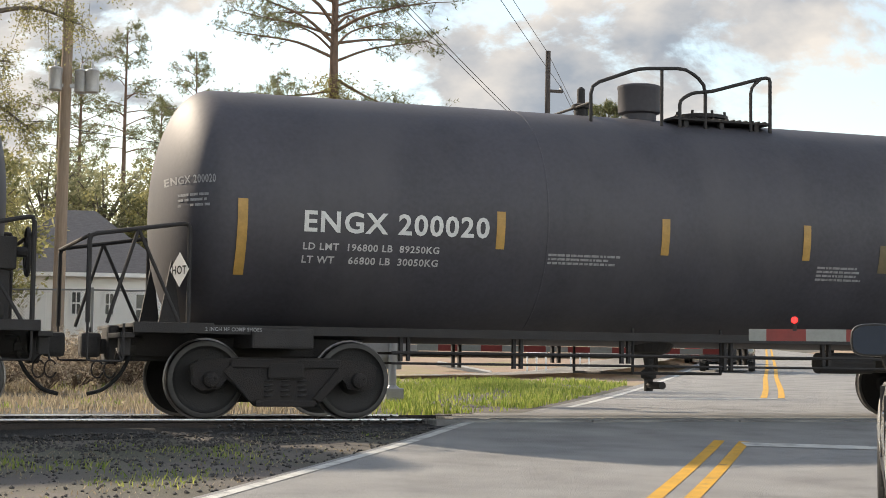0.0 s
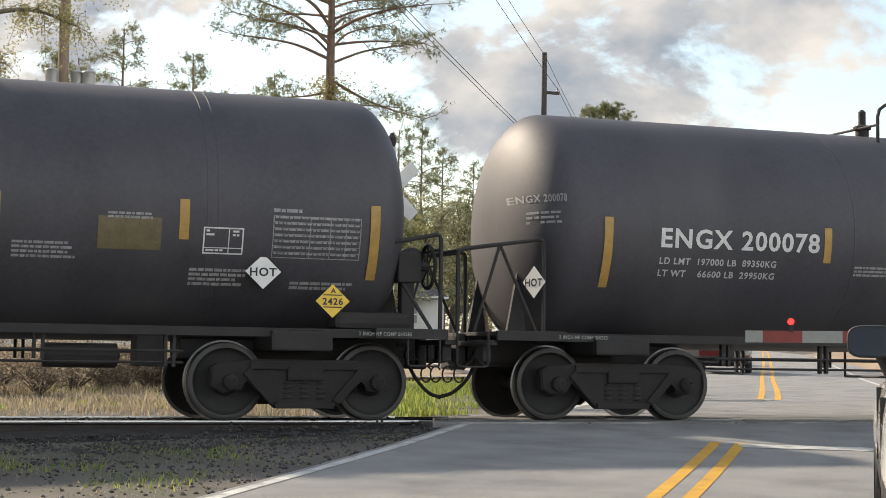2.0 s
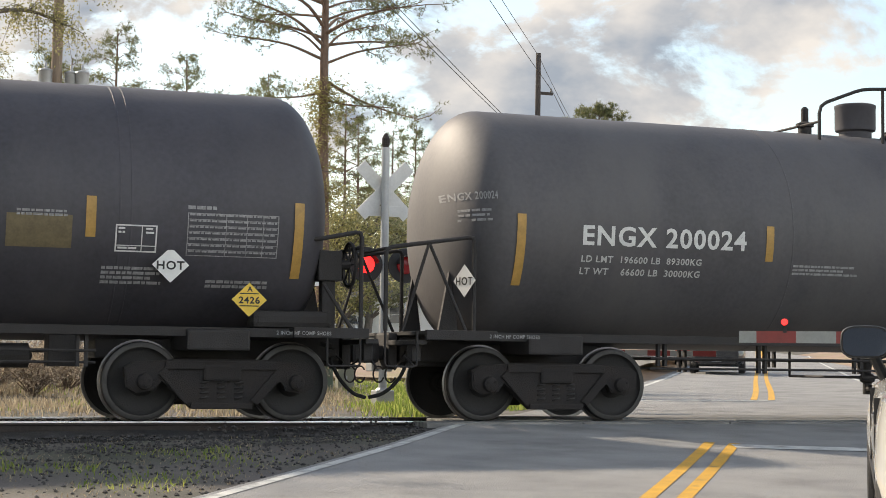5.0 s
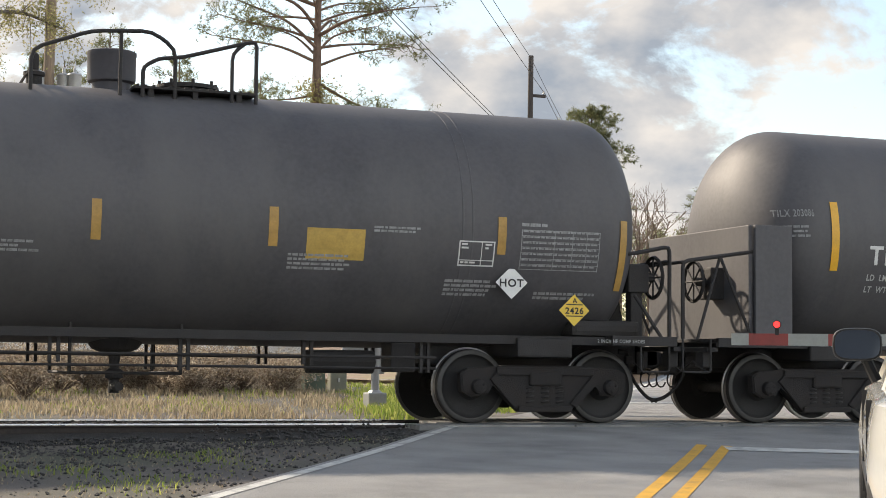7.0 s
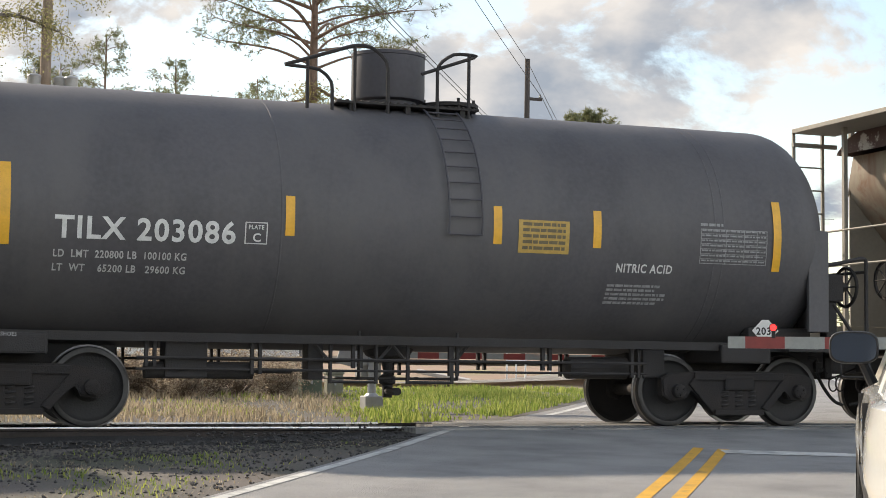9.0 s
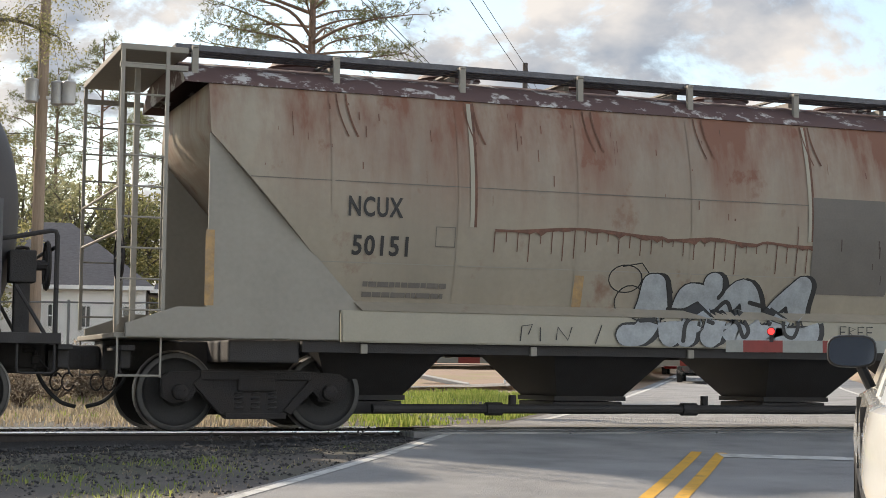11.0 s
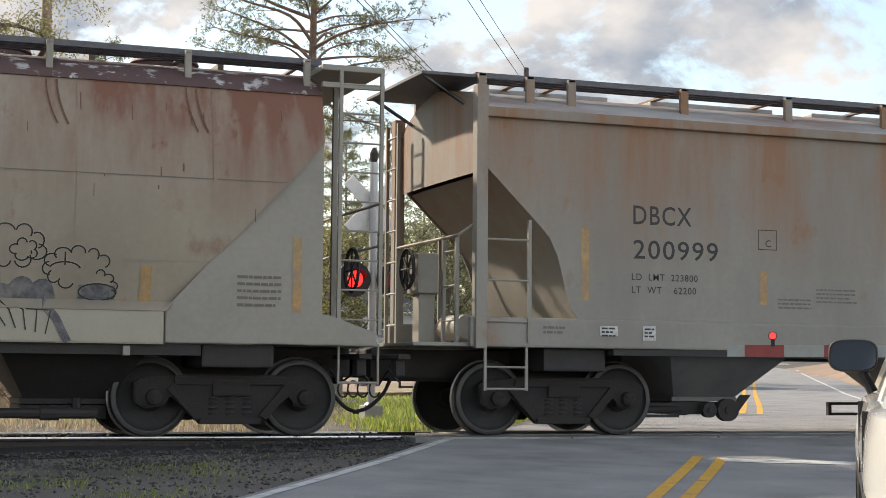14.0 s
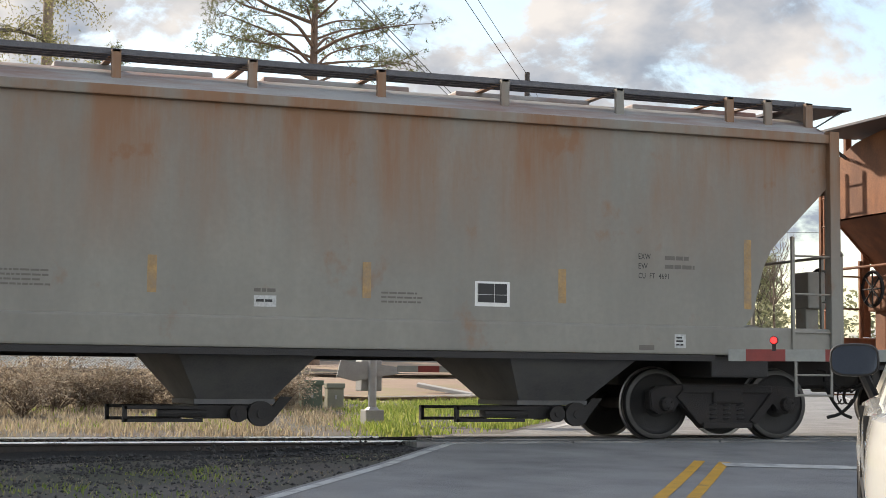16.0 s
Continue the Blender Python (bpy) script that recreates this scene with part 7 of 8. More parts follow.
def utility_pole(label, x, y, top, r, mat, arms):
    p = thing("utility_pole", label, "utility pole", pose(x, y, earth(x, y) - 0.1))
    z0 = earth(x, y) - 0.1
    b = bmesh.new()
    rod(b, (0, 0, 0), (0.10 if r > 0.15 else 0.05, -0.05, top - z0), r, 14, r * 0.78)
    part("pole", b, mat, p, smooth=True)
    for z, x0, x1 in arms:
        b = bmesh.new()
        box(b, x0, x1, -0.06, 0.06, z - z0 - 0.06, z - z0 + 0.06, 0.01)
        a = part("crossarm", b, mat, p)
        for xx in (x0 + 0.08, x1 - 0.08):
            b = bmesh.new()
            lathe(b, [(0.0, 0.03), (0.05, 0.05), (0.09, 0.035), (0.14, 0.05), (0.18, 0.02)], "Z", (xx, 0, z - z0 + 0.06), 10)
            part("insulator", b, M["galv"], a)
    return p, z0


pl, pz = utility_pole("brown wooden utility pole carrying grey transformers", 0.80, 30.86, 14.5, 0.19, M["polewood"], ())
for k, (dx, dy) in enumerate(((0.50, -0.15), (0.80, -0.35), (-0.30, -0.35))):
    b = bmesh.new()
    lathe(b, [(0.0, 0.18), (0.03, 0.205), (0.62, 0.205), (0.66, 0.22), (0.70, 0.20), (0.76, 0.05), (0.90, 0.04), (0.95, 0.0)], "Z", (dx, dy, 8.73 - pz), 20)
    part("transformer", b, M["galv"], pl, "grey cylindrical transformer can", smooth=True)
b = bmesh.new()
rod(b, (0.62, -0.2, 9.68 - pz), (0.70, -0.1, 11.58 - pz), 0.012, 6)
box(b, -0.3, 0.9, -0.16, -0.04, 8.88 - pz, 8.98 - pz)
part("bracket", b, M["galv"], pl)
utility_pole("dark creosoted utility pole with short crossarms", 22.52, 44.20, 14.00, 0.14, M["darkpole"], ((12.30, 0.0, 0.75), (10.35, -0.75, 0.0), (10.00, 0.0, 0.7)))


def cable(name, a, b_, sag, r=0.012):
    b = bmesh.new()
    a, b_ = Vector(a), Vector(b_)
    pts = [a.lerp(b_, k / 16) - Vector((0, 0, sag * 4 * (k / 16) * (1 - k / 16))) for k in range(17)]
    pipe(b, pts, r, 5)
    tagged(part(name, b, M["wire"]), "black overhead cable between utility poles", "cable")


W_ = Vector((0.480, 0.877, 0.028))
for off, z, sg in ((Vector((0.05, -0.05, 0)), 13.90, 0.5), (Vector((0.75, 0, 0)), 12.40, 0.5), (Vector((-0.75, 0, 0)), 10.45, 0.35), (Vector((-0.45, 0, 0)), 10.35, 0.35)):
    p = Vector((22.52, 44.20, z)) + off
    cable("overhead_cable", p - W_ * 85, p, sg)
    cable("overhead_cable", p, p + W_ * 60, sg)
cable("overhead_cable", (1.15, 31.55, 7.73), (63.10, 81.68, 11.91), 0.8, 0.014)
cable("overhead_cable", (1.16, 31.57, 7.93), (-34.43, 25.51, 8.35), 0.6, 0.014)


def utility_box(x, y, w, d, h, mat, label):
    z = earth(x, y)
    t = thing("utility_box", label, "utility box", pose(x, y, z - 0.04, 0, 0, -6))
    b = bmesh.new()
    box(b, -w / 2, w / 2, -d / 2, d / 2, 0, h, 0.02)
    part("cabinet", b, mat, t)
    b = bmesh.new()
    box(b, -w / 2 - 0.02, w / 2 + 0.02, -d / 2 - 0.02, d / 2 + 0.02, h - 0.08, h + 0.02, 0.01)
    part("lid", b, mat, t)
    b = bmesh.new()
    box(b, -0.02, 0.02, -d / 2 - 0.03, -d / 2 + 0.01, h * 0.45, h * 0.6, 0.005)
    part("latch", b, M["galv"], t)


utility_box(4.13, 12.50, 0.42, 0.42, 0.62, M["green"], "dark green utility cabinet in the dry grass")
utility_box(4.75, 12.90, 0.34, 0.36, 0.56, M["boxtan"], "tan utility pedestal beside the green cabinet")


def barrier(x, y, rz):
    t = thing("pipe_barrier", "white bent-pipe barrier beside the path", "barrier", pose(x, y, earth(x, y) - 0.05, 0, 0, rz))
    for k, xx in enumerate((0.0, 0.26, 0.52)):
        b = bmesh.new()
        rod(b, (xx, 0, 0), (xx, 0, 0.92 if k != 1 else 0.6), 0.025, 8)
        part("post", b, M["trimwhite"], t)
    b = bmesh.new()
    pipe(b, curve_pts([(0, 0, 0.85), (0.03, 0, 0.98), (0.26, 0, 1.0), (0.50, 0, 0.98), (0.52, 0, 0.85)], 4), 0.025, 8)
    rod(b, (0, 0, 0.58), (0.52, 0, 0.58), 0.02, 8)
    part("rail", b, M["trimwhite"], t)


barrier(12.58, 22.35, -20)
barrier(14.44, 23.55, -20)


def fence():
    f = thing("chain_link_fence", "grey chain-link fence behind the dry grass", "fence")
    pts = [Vector((-4.87, 17.53, 0)), Vector((4.45, 14.40, 0))]
    d = pts[1] - pts[0]
    n = d.normalized()
    for k in range(5):
        p = pts[0].lerp(pts[1], k / 4)
        b = bmesh.new()
        z = earth(p.x, p.y)
        rod(b, (p.x, p.y, z - 0.1), (p.x, p.y, z + 2.0), 0.03, 8)
        part("post", b, M["mesh"], f)
    zt = lambda p: earth(p.x, p.y)
    b = bmesh.new()
    pipe(b, [pts[0].lerp(pts[1], k / 12) + Vector((0, 0, zt(pts[0].lerp(pts[1], k / 12)) + 1.95)) for k in range(13)], 0.02, 6)
    part("top_rail", b, M["mesh"], f)
    V, F = [], []
    Ln, H, s = d.length, 1.93, 0.062
    w = Vector((0, 0, 0.0036))
    for i in range(int((Ln + H) / s)):
        for sgn in (1, -1):
            a = -H + i * s
            u0, u1 = max(0, a), min(Ln, a + H)
            if u1 <= u0:
                continue
            v0, v1 = (u0 - a, u1 - a) if sgn > 0 else (H - (u0 - a), H - (u1 - a))
            P0, P1 = pts[0] + n * u0, pts[0] + n * u1
            P0.z, P1.z = zt(P0) + 0.02 + v0, zt(P1) + 0.02 + v1
            k = len(V)
            V.extend([P0 - w, P1 - w, P1 + w, P0 + w])
            F.append((k, k + 1, k + 2, k + 3))
    me = bpy.data.meshes.new("wire_mesh")
    me.from_pydata(V, [], F)
    me.materials.append(M["mesh"])
    tagged(part("wire_mesh", me, None, f), kind="stuff")


fence()


def path_strip(name, pts, w, mat, lift, label):
    b = bmesh.new()
    P = resample(curve_pts([(x, y, 0) for x, y in pts], 6), 0.5)
    A, B = [], []
    for i, p in enumerate(P):
        t = (P[min(i + 1, len(P) - 1)] - P[max(i - 1, 0)]).normalized()
        nn = Vector((t.y, -t.x, 0)) * w / 2
        z = max(earth(p.x, p.y), earth((p + nn).x, (p + nn).y), earth((p - nn).x, (p - nn).y)) + lift
        A.append(b.verts.new((p.x + nn.x, p.y + nn.y, z))); B.append(b.verts.new((p.x - nn.x, p.y - nn.y, z)))
    for i in range(len(P) - 1):
        b.faces.new((A[i], A[i + 1], B[i + 1], B[i]))
    bmesh.ops.solidify(b, geom=b.faces[:], thickness=0.10)
    tagged(part(name, b, mat), label, "footpath", kind="structure")


path_strip("footpath", ((2.9, 20.7), (7.9, 19.6), (11.2, 20.4), (15.5, 23.8), (21.2, 32.5), (31.5, 49.8), (58.6, 96.5)), 2.0, M["concrete"], 0.03, "pale concrete footpath beyond the grass verge")
path_strip("side_road", ((-19.6, 41.6), (2.3, 37.4), (12.2, 35.2), (19.9, 36.5), (26.6, 41.8)), 6.5, M["asphalt"], 0.02, "grey side road joining beyond the crossing")
b = bmesh.new()
box(b, -0.75, 0.75, -0.14, 0.14, 0.0, 0.10, 0.02)
tagged(part("broken_slab", b, M["concrete"], at=pose(10.63, 22.14, earth(10.63, 22.14) + 0.05, 8, 10, -28)), "pale concrete slab lying tilted on the dirt", "slab")

# ---------------------------------------------------------------- trees and ground cover


def leaf_cloud(V, F, centre, rad, n, size, rnd, droop=0.0, narrow=0.45):
    """n small folded leaves scattered in an uneven ellipsoid."""
    for _ in range(n):
        d = Vector((rnd.gauss(0, 1), rnd.gauss(0, 1), rnd.gauss(0, 1)))
        d = d.normalized() * (rnd.random() ** 0.45)
        p = Vector((centre[0] + d.x * rad[0], centre[1] + d.y * rad[1], centre[2] + d.z * rad[2]))
        a = Vector((rnd.uniform(-1, 1), rnd.uniform(-1, 1), rnd.uniform(-0.7, 0.7) - droop)).normalized()
        c = a.cross(Vector((rnd.uniform(-1, 1), rnd.uniform(-1, 1), rnd.uniform(-1, 1))))
        if c.length < 0.1:
            continue
        c = c.normalized() * size * narrow * rnd.uniform(0.7, 1.2)
        a = a * size * rnd.uniform(0.7, 1.3)
        k = len(V)
        V.extend([p - a * 0.5, p + c * 0.5, p + a * 0.5, p - c * 0.5])
        F.append((k, k + 1, k + 2, k + 3))


def needle_tuft(V, F, p, n, ln, rnd, out=Vector((0, 0, 0))):
    """A spray of needles from one point."""
    for _ in range(n):
        a = (Vector((rnd.gauss(0, 1), rnd.gauss(0, 1), rnd.gauss(0, 1))).normalized() + out * 0.6).normalized() * ln * rnd.uniform(0.6, 1.1)
        c = a.cross(Vector((rnd.gauss(0, 1), rnd.gauss(0, 1), rnd.gauss(0, 1))))
        if c.length < 1e-3:
            continue
        c = c.normalized() * ln * 0.045
        k = len(V)
        V.extend([p - c, p + c, p + a])
        F.append((k, k + 1, k + 2))


def leaves_part(name, V, F, mat, parent, label=""):
    me = bpy.data.meshes.new(name)
    me.from_pydata(V, [], F)
    me.materials.append(mat)
    return part(name, me, None, parent, label)


def pine(label, at, H, r, crown_from, spread, seed, tuft=(26, 0.26), limbs=26, twigs=7, dense=5, vine=None, stubs=()):
    """Long-trunked pine: tapered trunk, uneven bent limbs, needle tufts at the twig ends."""
    rnd = random.Random(seed)
    t = thing("pine_tree", label, "pine tree", at)
    b = bmesh.new()
    bend = (rnd.uniform(-0.3, 0.3), rnd.uniform(-0.3, 0.3))
    axis = lambda z: Vector((bend[0] * math.sin(z / H * 3.0), bend[1] * math.sin(z / H * 2.2), z))
    pts = [axis(H * k / 10) for k in range(11)]
    pipe(b, pts, [r * (1 - 0.84 * (k / 10) ** 1.2) for k in range(11)], 12)
    V, F = [], []
    for i in range(limbs + len(stubs)):
        if i < len(stubs):
            z, az, L, lift = stubs[i]
        else:
            f = (i - len(stubs) + rnd.random()) / limbs
            z = H * (crown_from + (0.985 - crown_from) * f)
            az = i * 2.4 + rnd.uniform(-0.5, 0.5)
            L = spread * (1.15 - 0.85 * f ** 1.6) * rnd.uniform(0.45, 1.1)
            lift = rnd.uniform(0.05, 0.55) + 0.5 * f
        o = axis(z)
        d = Vector((math.cos(az), math.sin(az), 0))
        sd = Vector((-d.y, d.x, 0))
        w1, w2 = rnd.uniform(-0.2, 0.2), rnd.uniform(-0.3, 0.3)
        limb = curve_pts([o, o + d * L * 0.35 + sd * w1 * L * 0.5 + Vector((0, 0, L * lift * 0.3)), o + d * L * 0.7 + sd * w2 * L * 0.4 + Vector((0, 0, L * lift * 0.45)), o + d * L + Vector((0, 0, L * lift * 0.55))], 4)
        rb = max(0.03, r * 0.24 * (L / spread) ** 0.8)
        pipe(b, limb, [rb * (1 - 0.8 * k / (len(limb) - 1)) for k in range(len(limb))], 6)
        for k in range(twigs):
            q = limb[min(len(limb) - 1, int(len(limb) * (0.35 + 0.65 * (k + rnd.random()) / twigs)))]
            e = q + (d * rnd.uniform(0.1, 0.7) + sd * rnd.uniform(-0.8, 0.8) + Vector((0, 0, rnd.uniform(-0.45, 0.5)))) * L * 0.28
            m = (q + e) / 2 + Vector((0, 0, -0.05 * L * rnd.random()))
            pipe(b, [q, m, e], [0.022, 0.016, 0.008], 4)
            for j in range(dense):
                pt = q.lerp(e, 0.5 + 0.6 * (j + rnd.random()) / dense) + Vector((rnd.gauss(0, 1), rnd.gauss(0, 1), rnd.gauss(0, 1))) * 0.17
                needle_tuft(V, F, pt, tuft[0], tuft[1], rnd, (e - q).normalized())
    part("trunk", b, M["bark"], t, smooth=True)
    leaves_part("crown", V, F, M["needles"], t)
    if vine:
        V, F = [], []
        for z0, z1, rr, n in vine:
            for _ in range(n):
                z = rnd.uniform(z0, z1)
                c = axis(z)
                leaf_cloud(V, F, (c.x + rnd.gauss(0, rr * 0.4), c.y + rnd.gauss(0, rr * 0.4), z), (rr * 0.5, rr * 0.5, 0.4), 9, 0.16, rnd)
        leaves_part("climbing_vine", V, F, M["vineleaf"], t, "yellowed vine climbing the trunk")
    return t


def broadleaf(label, at, H, r, spread, seed, leaves=3600, size=0.30, mat="oakleaf", first=0.25, name="broadleaf_tree"):
    """Spreading tree: forked trunk, limbs, clumps of leaves with gaps between."""
    rnd = random.Random(seed)
    t = thing(name, label, "tree", at)
    b = bmesh.new()
    pts = [Vector((0.15 * math.sin(k), 0.12 * math.cos(k * 1.7), H * 0.72 * k / 6)) for k in range(7)]
    pipe(b, pts, [r * (1 - 0.12 * k) for k in range(7)], 10)
    V, F = [], []
    n = 30
    for i in range(n):
        f = (i + rnd.random()) / n
        o = pts[min(6, int(f * 5) + 1)]
        az = i * 2.4 + rnd.uniform(-0.6, 0.6)
        L = spread * rnd.uniform(0.45, 1.05) * (1.0 - 0.45 * f)
        e = Vector((math.cos(az) * L, math.sin(az) * L, H * (first + (0.97 - first) * f) + rnd.uniform(-0.3, 0.3)))
        m = o.lerp(e, 0.5) + Vector((0, 0, 0.12 * L))
        limb = curve_pts([o, m, e], 4)
        pipe(b, limb, [max(0.02, r * 0.32 * (1 - 0.85 * k / (len(limb) - 1))) for k in range(len(limb))], 6)
        for k in range(4):
            c = limb[min(len(limb) - 1, len(limb) // 2 + k)] + Vector((rnd.gauss(0, 0.3), rnd.gauss(0, 0.3), rnd.gauss(0, 0.25)))
            s = spread * rnd.uniform(0.10, 0.24)
            leaf_cloud(V, F, c, (s, s, s * 0.7), leaves // (n * 4), size, rnd, 0.2)
    part("trunk", b, M["greybark"], t, smooth=True)
    leaves_part("crown", V, F, M[mat], t)
    return t


def bare(label, at, H, r, seed):
    rnd = random.Random(seed)
    t = thing("bare_tree", label, "tree", at)
    b = bmesh.new()

    def grow(p, d, L, rr, depth):
        e = p + d * L
        m = (p + e) / 2 + Vector((rnd.gauss(0, 0.05), rnd.gauss(0, 0.05), 0)) * L
        pipe(b, [p, m, e], [rr, rr * 0.85, rr * 0.7], 5 if depth else 8)
        if depth >= 5:
            return
        for _ in range(3 if depth < 4 else 2):
            nd = (d + Vector((rnd.gauss(0, 0.45), rnd.gauss(0, 0.45), rnd.uniform(-0.05, 0.35)))).normalized()
            grow(p.lerp(e, rnd.uniform(0.55, 1.0)), nd, L * rnd.uniform(0.55, 0.8), rr * 0.6, depth + 1)
    grow(Vector((0, 0, 0)), Vector((0.03, 0, 1)), H * 0.36, r, 0)
    part("crown", b, M["twig"], t)
    return t


# the tall pine behind the crossing
pine("tall pine with spreading limbs and a yellowed vine", pose(17.32, 58.46, 1.55), 24.0, 0.38, 0.62, 5.6, 3, tuft=(12, 0.24), limbs=38, twigs=12, dense=12,
     vine=((7.0, 13.2, 0.8, 330), (11.0, 13.2, 1.4, 150), (1.0, 8.0, 1.5, 420)),
     stubs=((13.2, 0.1, 5.2, -0.55), (12.6, 3.2, 3.6, -0.30), (14.2, 2.9, 5.2, 0.42), (14.9, 3.5, 5.6, 0.60), (14.0, -0.1, 4.8, 0.50), (14.7, 0.5, 4.4, 0.85), (14.5, 2.4, 4.0, 0.95), (12.2, -0.6, 3.6, -0.25)))


def moss_tree():
    """Live oak at the roadside whose drooping twigs hang into the view."""
    rnd = random.Random(21)
    t = thing("live_oak", "live oak with drooping leafy twigs", "tree", pose(-4.28, 27.26, earth(-4.28, 27.26) - 0.1))
    b = bmesh.new()
    pipe(b, curve_pts([(0, 0, 0), (0.1, 0.1, 2.5), (0.3, -0.2, 5.0), (0.2, 0.2, 8.0), (0.6, 0.0, 11.0)], 4), [0.42 - 0.018 * k for k in range(17)], 12)
    V, F = [], []
    limbs = [((0.3, 0, 5.2), (1.4, -0.3, 6.4), (2.6, -0.6, 7.0), (3.6, -0.8, 6.4)), ((0.2, 0.1, 7.5), (1.8, -0.2, 9.2), (3.6, -0.4, 9.8), (5.0, -0.6, 9.4)), ((0.4, 0, 9), (1.8, 0.3, 11.2), (3.8, 0.2, 11.8), (5.6, 0.0, 11.0)),
             ((0.3, 0, 4.2), (1.2, -0.2, 4.8), (2.0, -0.5, 4.9), (2.9, -0.6, 4.2)), ((0.2, 0, 6.2), (1.2, 0.6, 7.6), (2.2, 0.9, 8.4), (3.2, 1.0, 8.5)), ((0.5, 0, 10), (1.2, -0.5, 12), (2.6, -0.8, 13), (4.0, -1, 13)),
             ((0.1, 0, 3.0), (0.9, -0.4, 3.4), (1.7, -0.5, 3.1), (2.4, -0.6, 2.4)), ((0.1, 0, 3.6), (-1, -0.4, 4.4), (-2, -0.5, 5), (-3, -0.6, 5)), ((0.2, 0, 8), (-1, 0.4, 9.4), (-2.4, 0.5, 10), (-4, 0.6, 10)), ((0.1, 0, 2.0), (0.9, -0.2, 2.2), (1.5, -0.3, 1.9), (2.1, -0.3, 1.4))]
    for i, L in enumerate(limbs):
        P = curve_pts(L, 6)
        pipe(b, P, [0.13 * (1 - 0.82 * k / (len(P) - 1)) for k in range(len(P))], 7)
        for k in range(36):
            q = P[min(len(P) - 1, int(len(P) * (0.2 + 0.8 * rnd.random())))]
            e = q + Vector((rnd.uniform(-0.5, 0.9), rnd.uniform(-0.7, 0.7), rnd.uniform(-1.3, 0.5)))
            m = q.lerp(e, 0.5) + Vector((0, 0, 0.18))
            pipe(b, [q, m, e], [0.016, 0.011, 0.005], 4)
            for j in range(9):
                c = q.lerp(e, 0.2 + 0.8 * rnd.random())
                leaf_cloud(V, F, c, (0.34, 0.34, 0.40), 10, 0.095, rnd, 0.4)
    part("trunk", b, M["greybark"], t, smooth=True)
    leaves_part("crown", V, F, M["oakleaf"], t)


moss_tree()

# neighbours and the wood behind
PINE_A = pine("tall slender pine in the wood edge", pose(10.6, 82.4, 2.30), 19, 0.22, 0.58, 2.9, 41, tuft=(11, 0.30), limbs=24, twigs=8, dense=5)
PINE_B = pine("tall slender pine in the wood edge", pose(15.3, 84.4, 2.37), 18, 0.20, 0.62, 2.6, 42, tuft=(11, 0.30), limbs=22, twigs=8, dense=5)
PINE_C = pine("broad-crowned pine above the wood", pose(57.2, 110.4, 3.08), 20.4, 0.30, 0.74, 3.6, 43, tuft=(13, 0.38), limbs=34, twigs=10, dense=6)
OAK_A = broadleaf("dense broadleaf tree in the wood edge", pose(11.5, 76.5, 2.12), 9.5, 0.28, 4.2, 51, 5200, 0.30)
OAK_B = broadleaf("dense broadleaf tree in the wood edge", pose(5.8, 80.4, 2.24), 11.5, 0.30, 4.6, 52, 5200, 0.32, "farleaf")
OAK_C = broadleaf("pale broadleaf tree in the wood edge", pose(46.2, 116.3, 3.26), 13.5, 0.28, 4.2, 53, 4600, 0.34, "farleaf", first=0.35)
BARE_A = bare("bare grey winter tree at the wood edge", pose(58.2, 104.4, 2.89), 15, 0.17, 61)
BARE_B = bare("bare grey winter tree at the wood edge", pose(63.5, 112.4, 3.14), 16, 0.18, 62)


def plant(src, spots, seed):
    rnd = random.Random(seed)
    for x, y, s in spots:
        c = copy_thing(src, pose(x, y, earth(x, y) - 0.15, 0, 0, rnd.uniform(0, 360)))
        c.scale = (s * rnd.uniform(0.92, 1.08), s * rnd.uniform(0.92, 1.08), s)


plant(PINE_A, ((8.5, 88.3, 0.95), (22.6, 92.4, 0.98), (29.8, 96.4, 0.93), (38.6, 112.3, 0.92), (43.6, 120.2, 1), (9.2, 104.2, 1.1), (59.2, 148.1, 1), (74.9, 140.2, 0.9)), 1)
plant(PINE_B, ((22.2, 100.3, 1), (36.5, 116.2, 1.05), (50.1, 132.2, 1.02), (18.3, 112.2, 1.05), (1.8, 96.2, 1), (80.1, 132.3, 0.9), (65.7, 160.0, 0.95)), 2)
plant(PINE_C, ((47.8, 144.0, 0.8), (69.1, 167.9, 0.8), (87.5, 140.3, 0.8)), 3)
plant(OAK_A, ((6.2, 72.5, 0.85), (19.0, 82.4, 0.95), (23.8, 88.4, 0.9), (-2.3, 60.5, 0.9), (-2.7, 72.4, 1.1), (46.9, 128.2, 1.1), (18.0, 88.4, 1), (-2.9, 39.7, 0.72), (-7.4, 32.8, 0.8), (-2.0, 34.4, 0.85), (-0.5, 44.7, 0.9), (15.5, 74.5, 1.05), (25.2, 82.5, 1), (13.5, 82.4, 1.15), (36.2, 104.3, 1.2)), 4)
plant(OAK_B, ((18.6, 94.3, 1), (26.6, 104.3, 1.05), (38.4, 124.2, 1), (14.4, 96.3, 1), (-2.5, 88.3, 1.1), (55.9, 136.1, 1.1), (63.4, 144.1, 1.1), (33.1, 116.2, 1), (-14.4, 60.5, 1), (19.3, 78.5, 0.95), (30.3, 92.4, 1), (9.0, 78.4, 0.95), (41.1, 112.3, 1.1), (46.5, 120.2, 1.1)), 5)
plant(OAK_C, ((45.3, 132.1, 1), (55.3, 128.2, 1), (63.3, 136.2, 1), (67.4, 132.2, 0.95), (69.4, 124.3, 0.9), (79.1, 136.3, 1), (88.7, 148.2, 1), (94.9, 144.3, 1), (12.6, 120.1, 1.1), (105.6, 160.2, 1.1), (55.5, 144.1, 1.05)), 6)
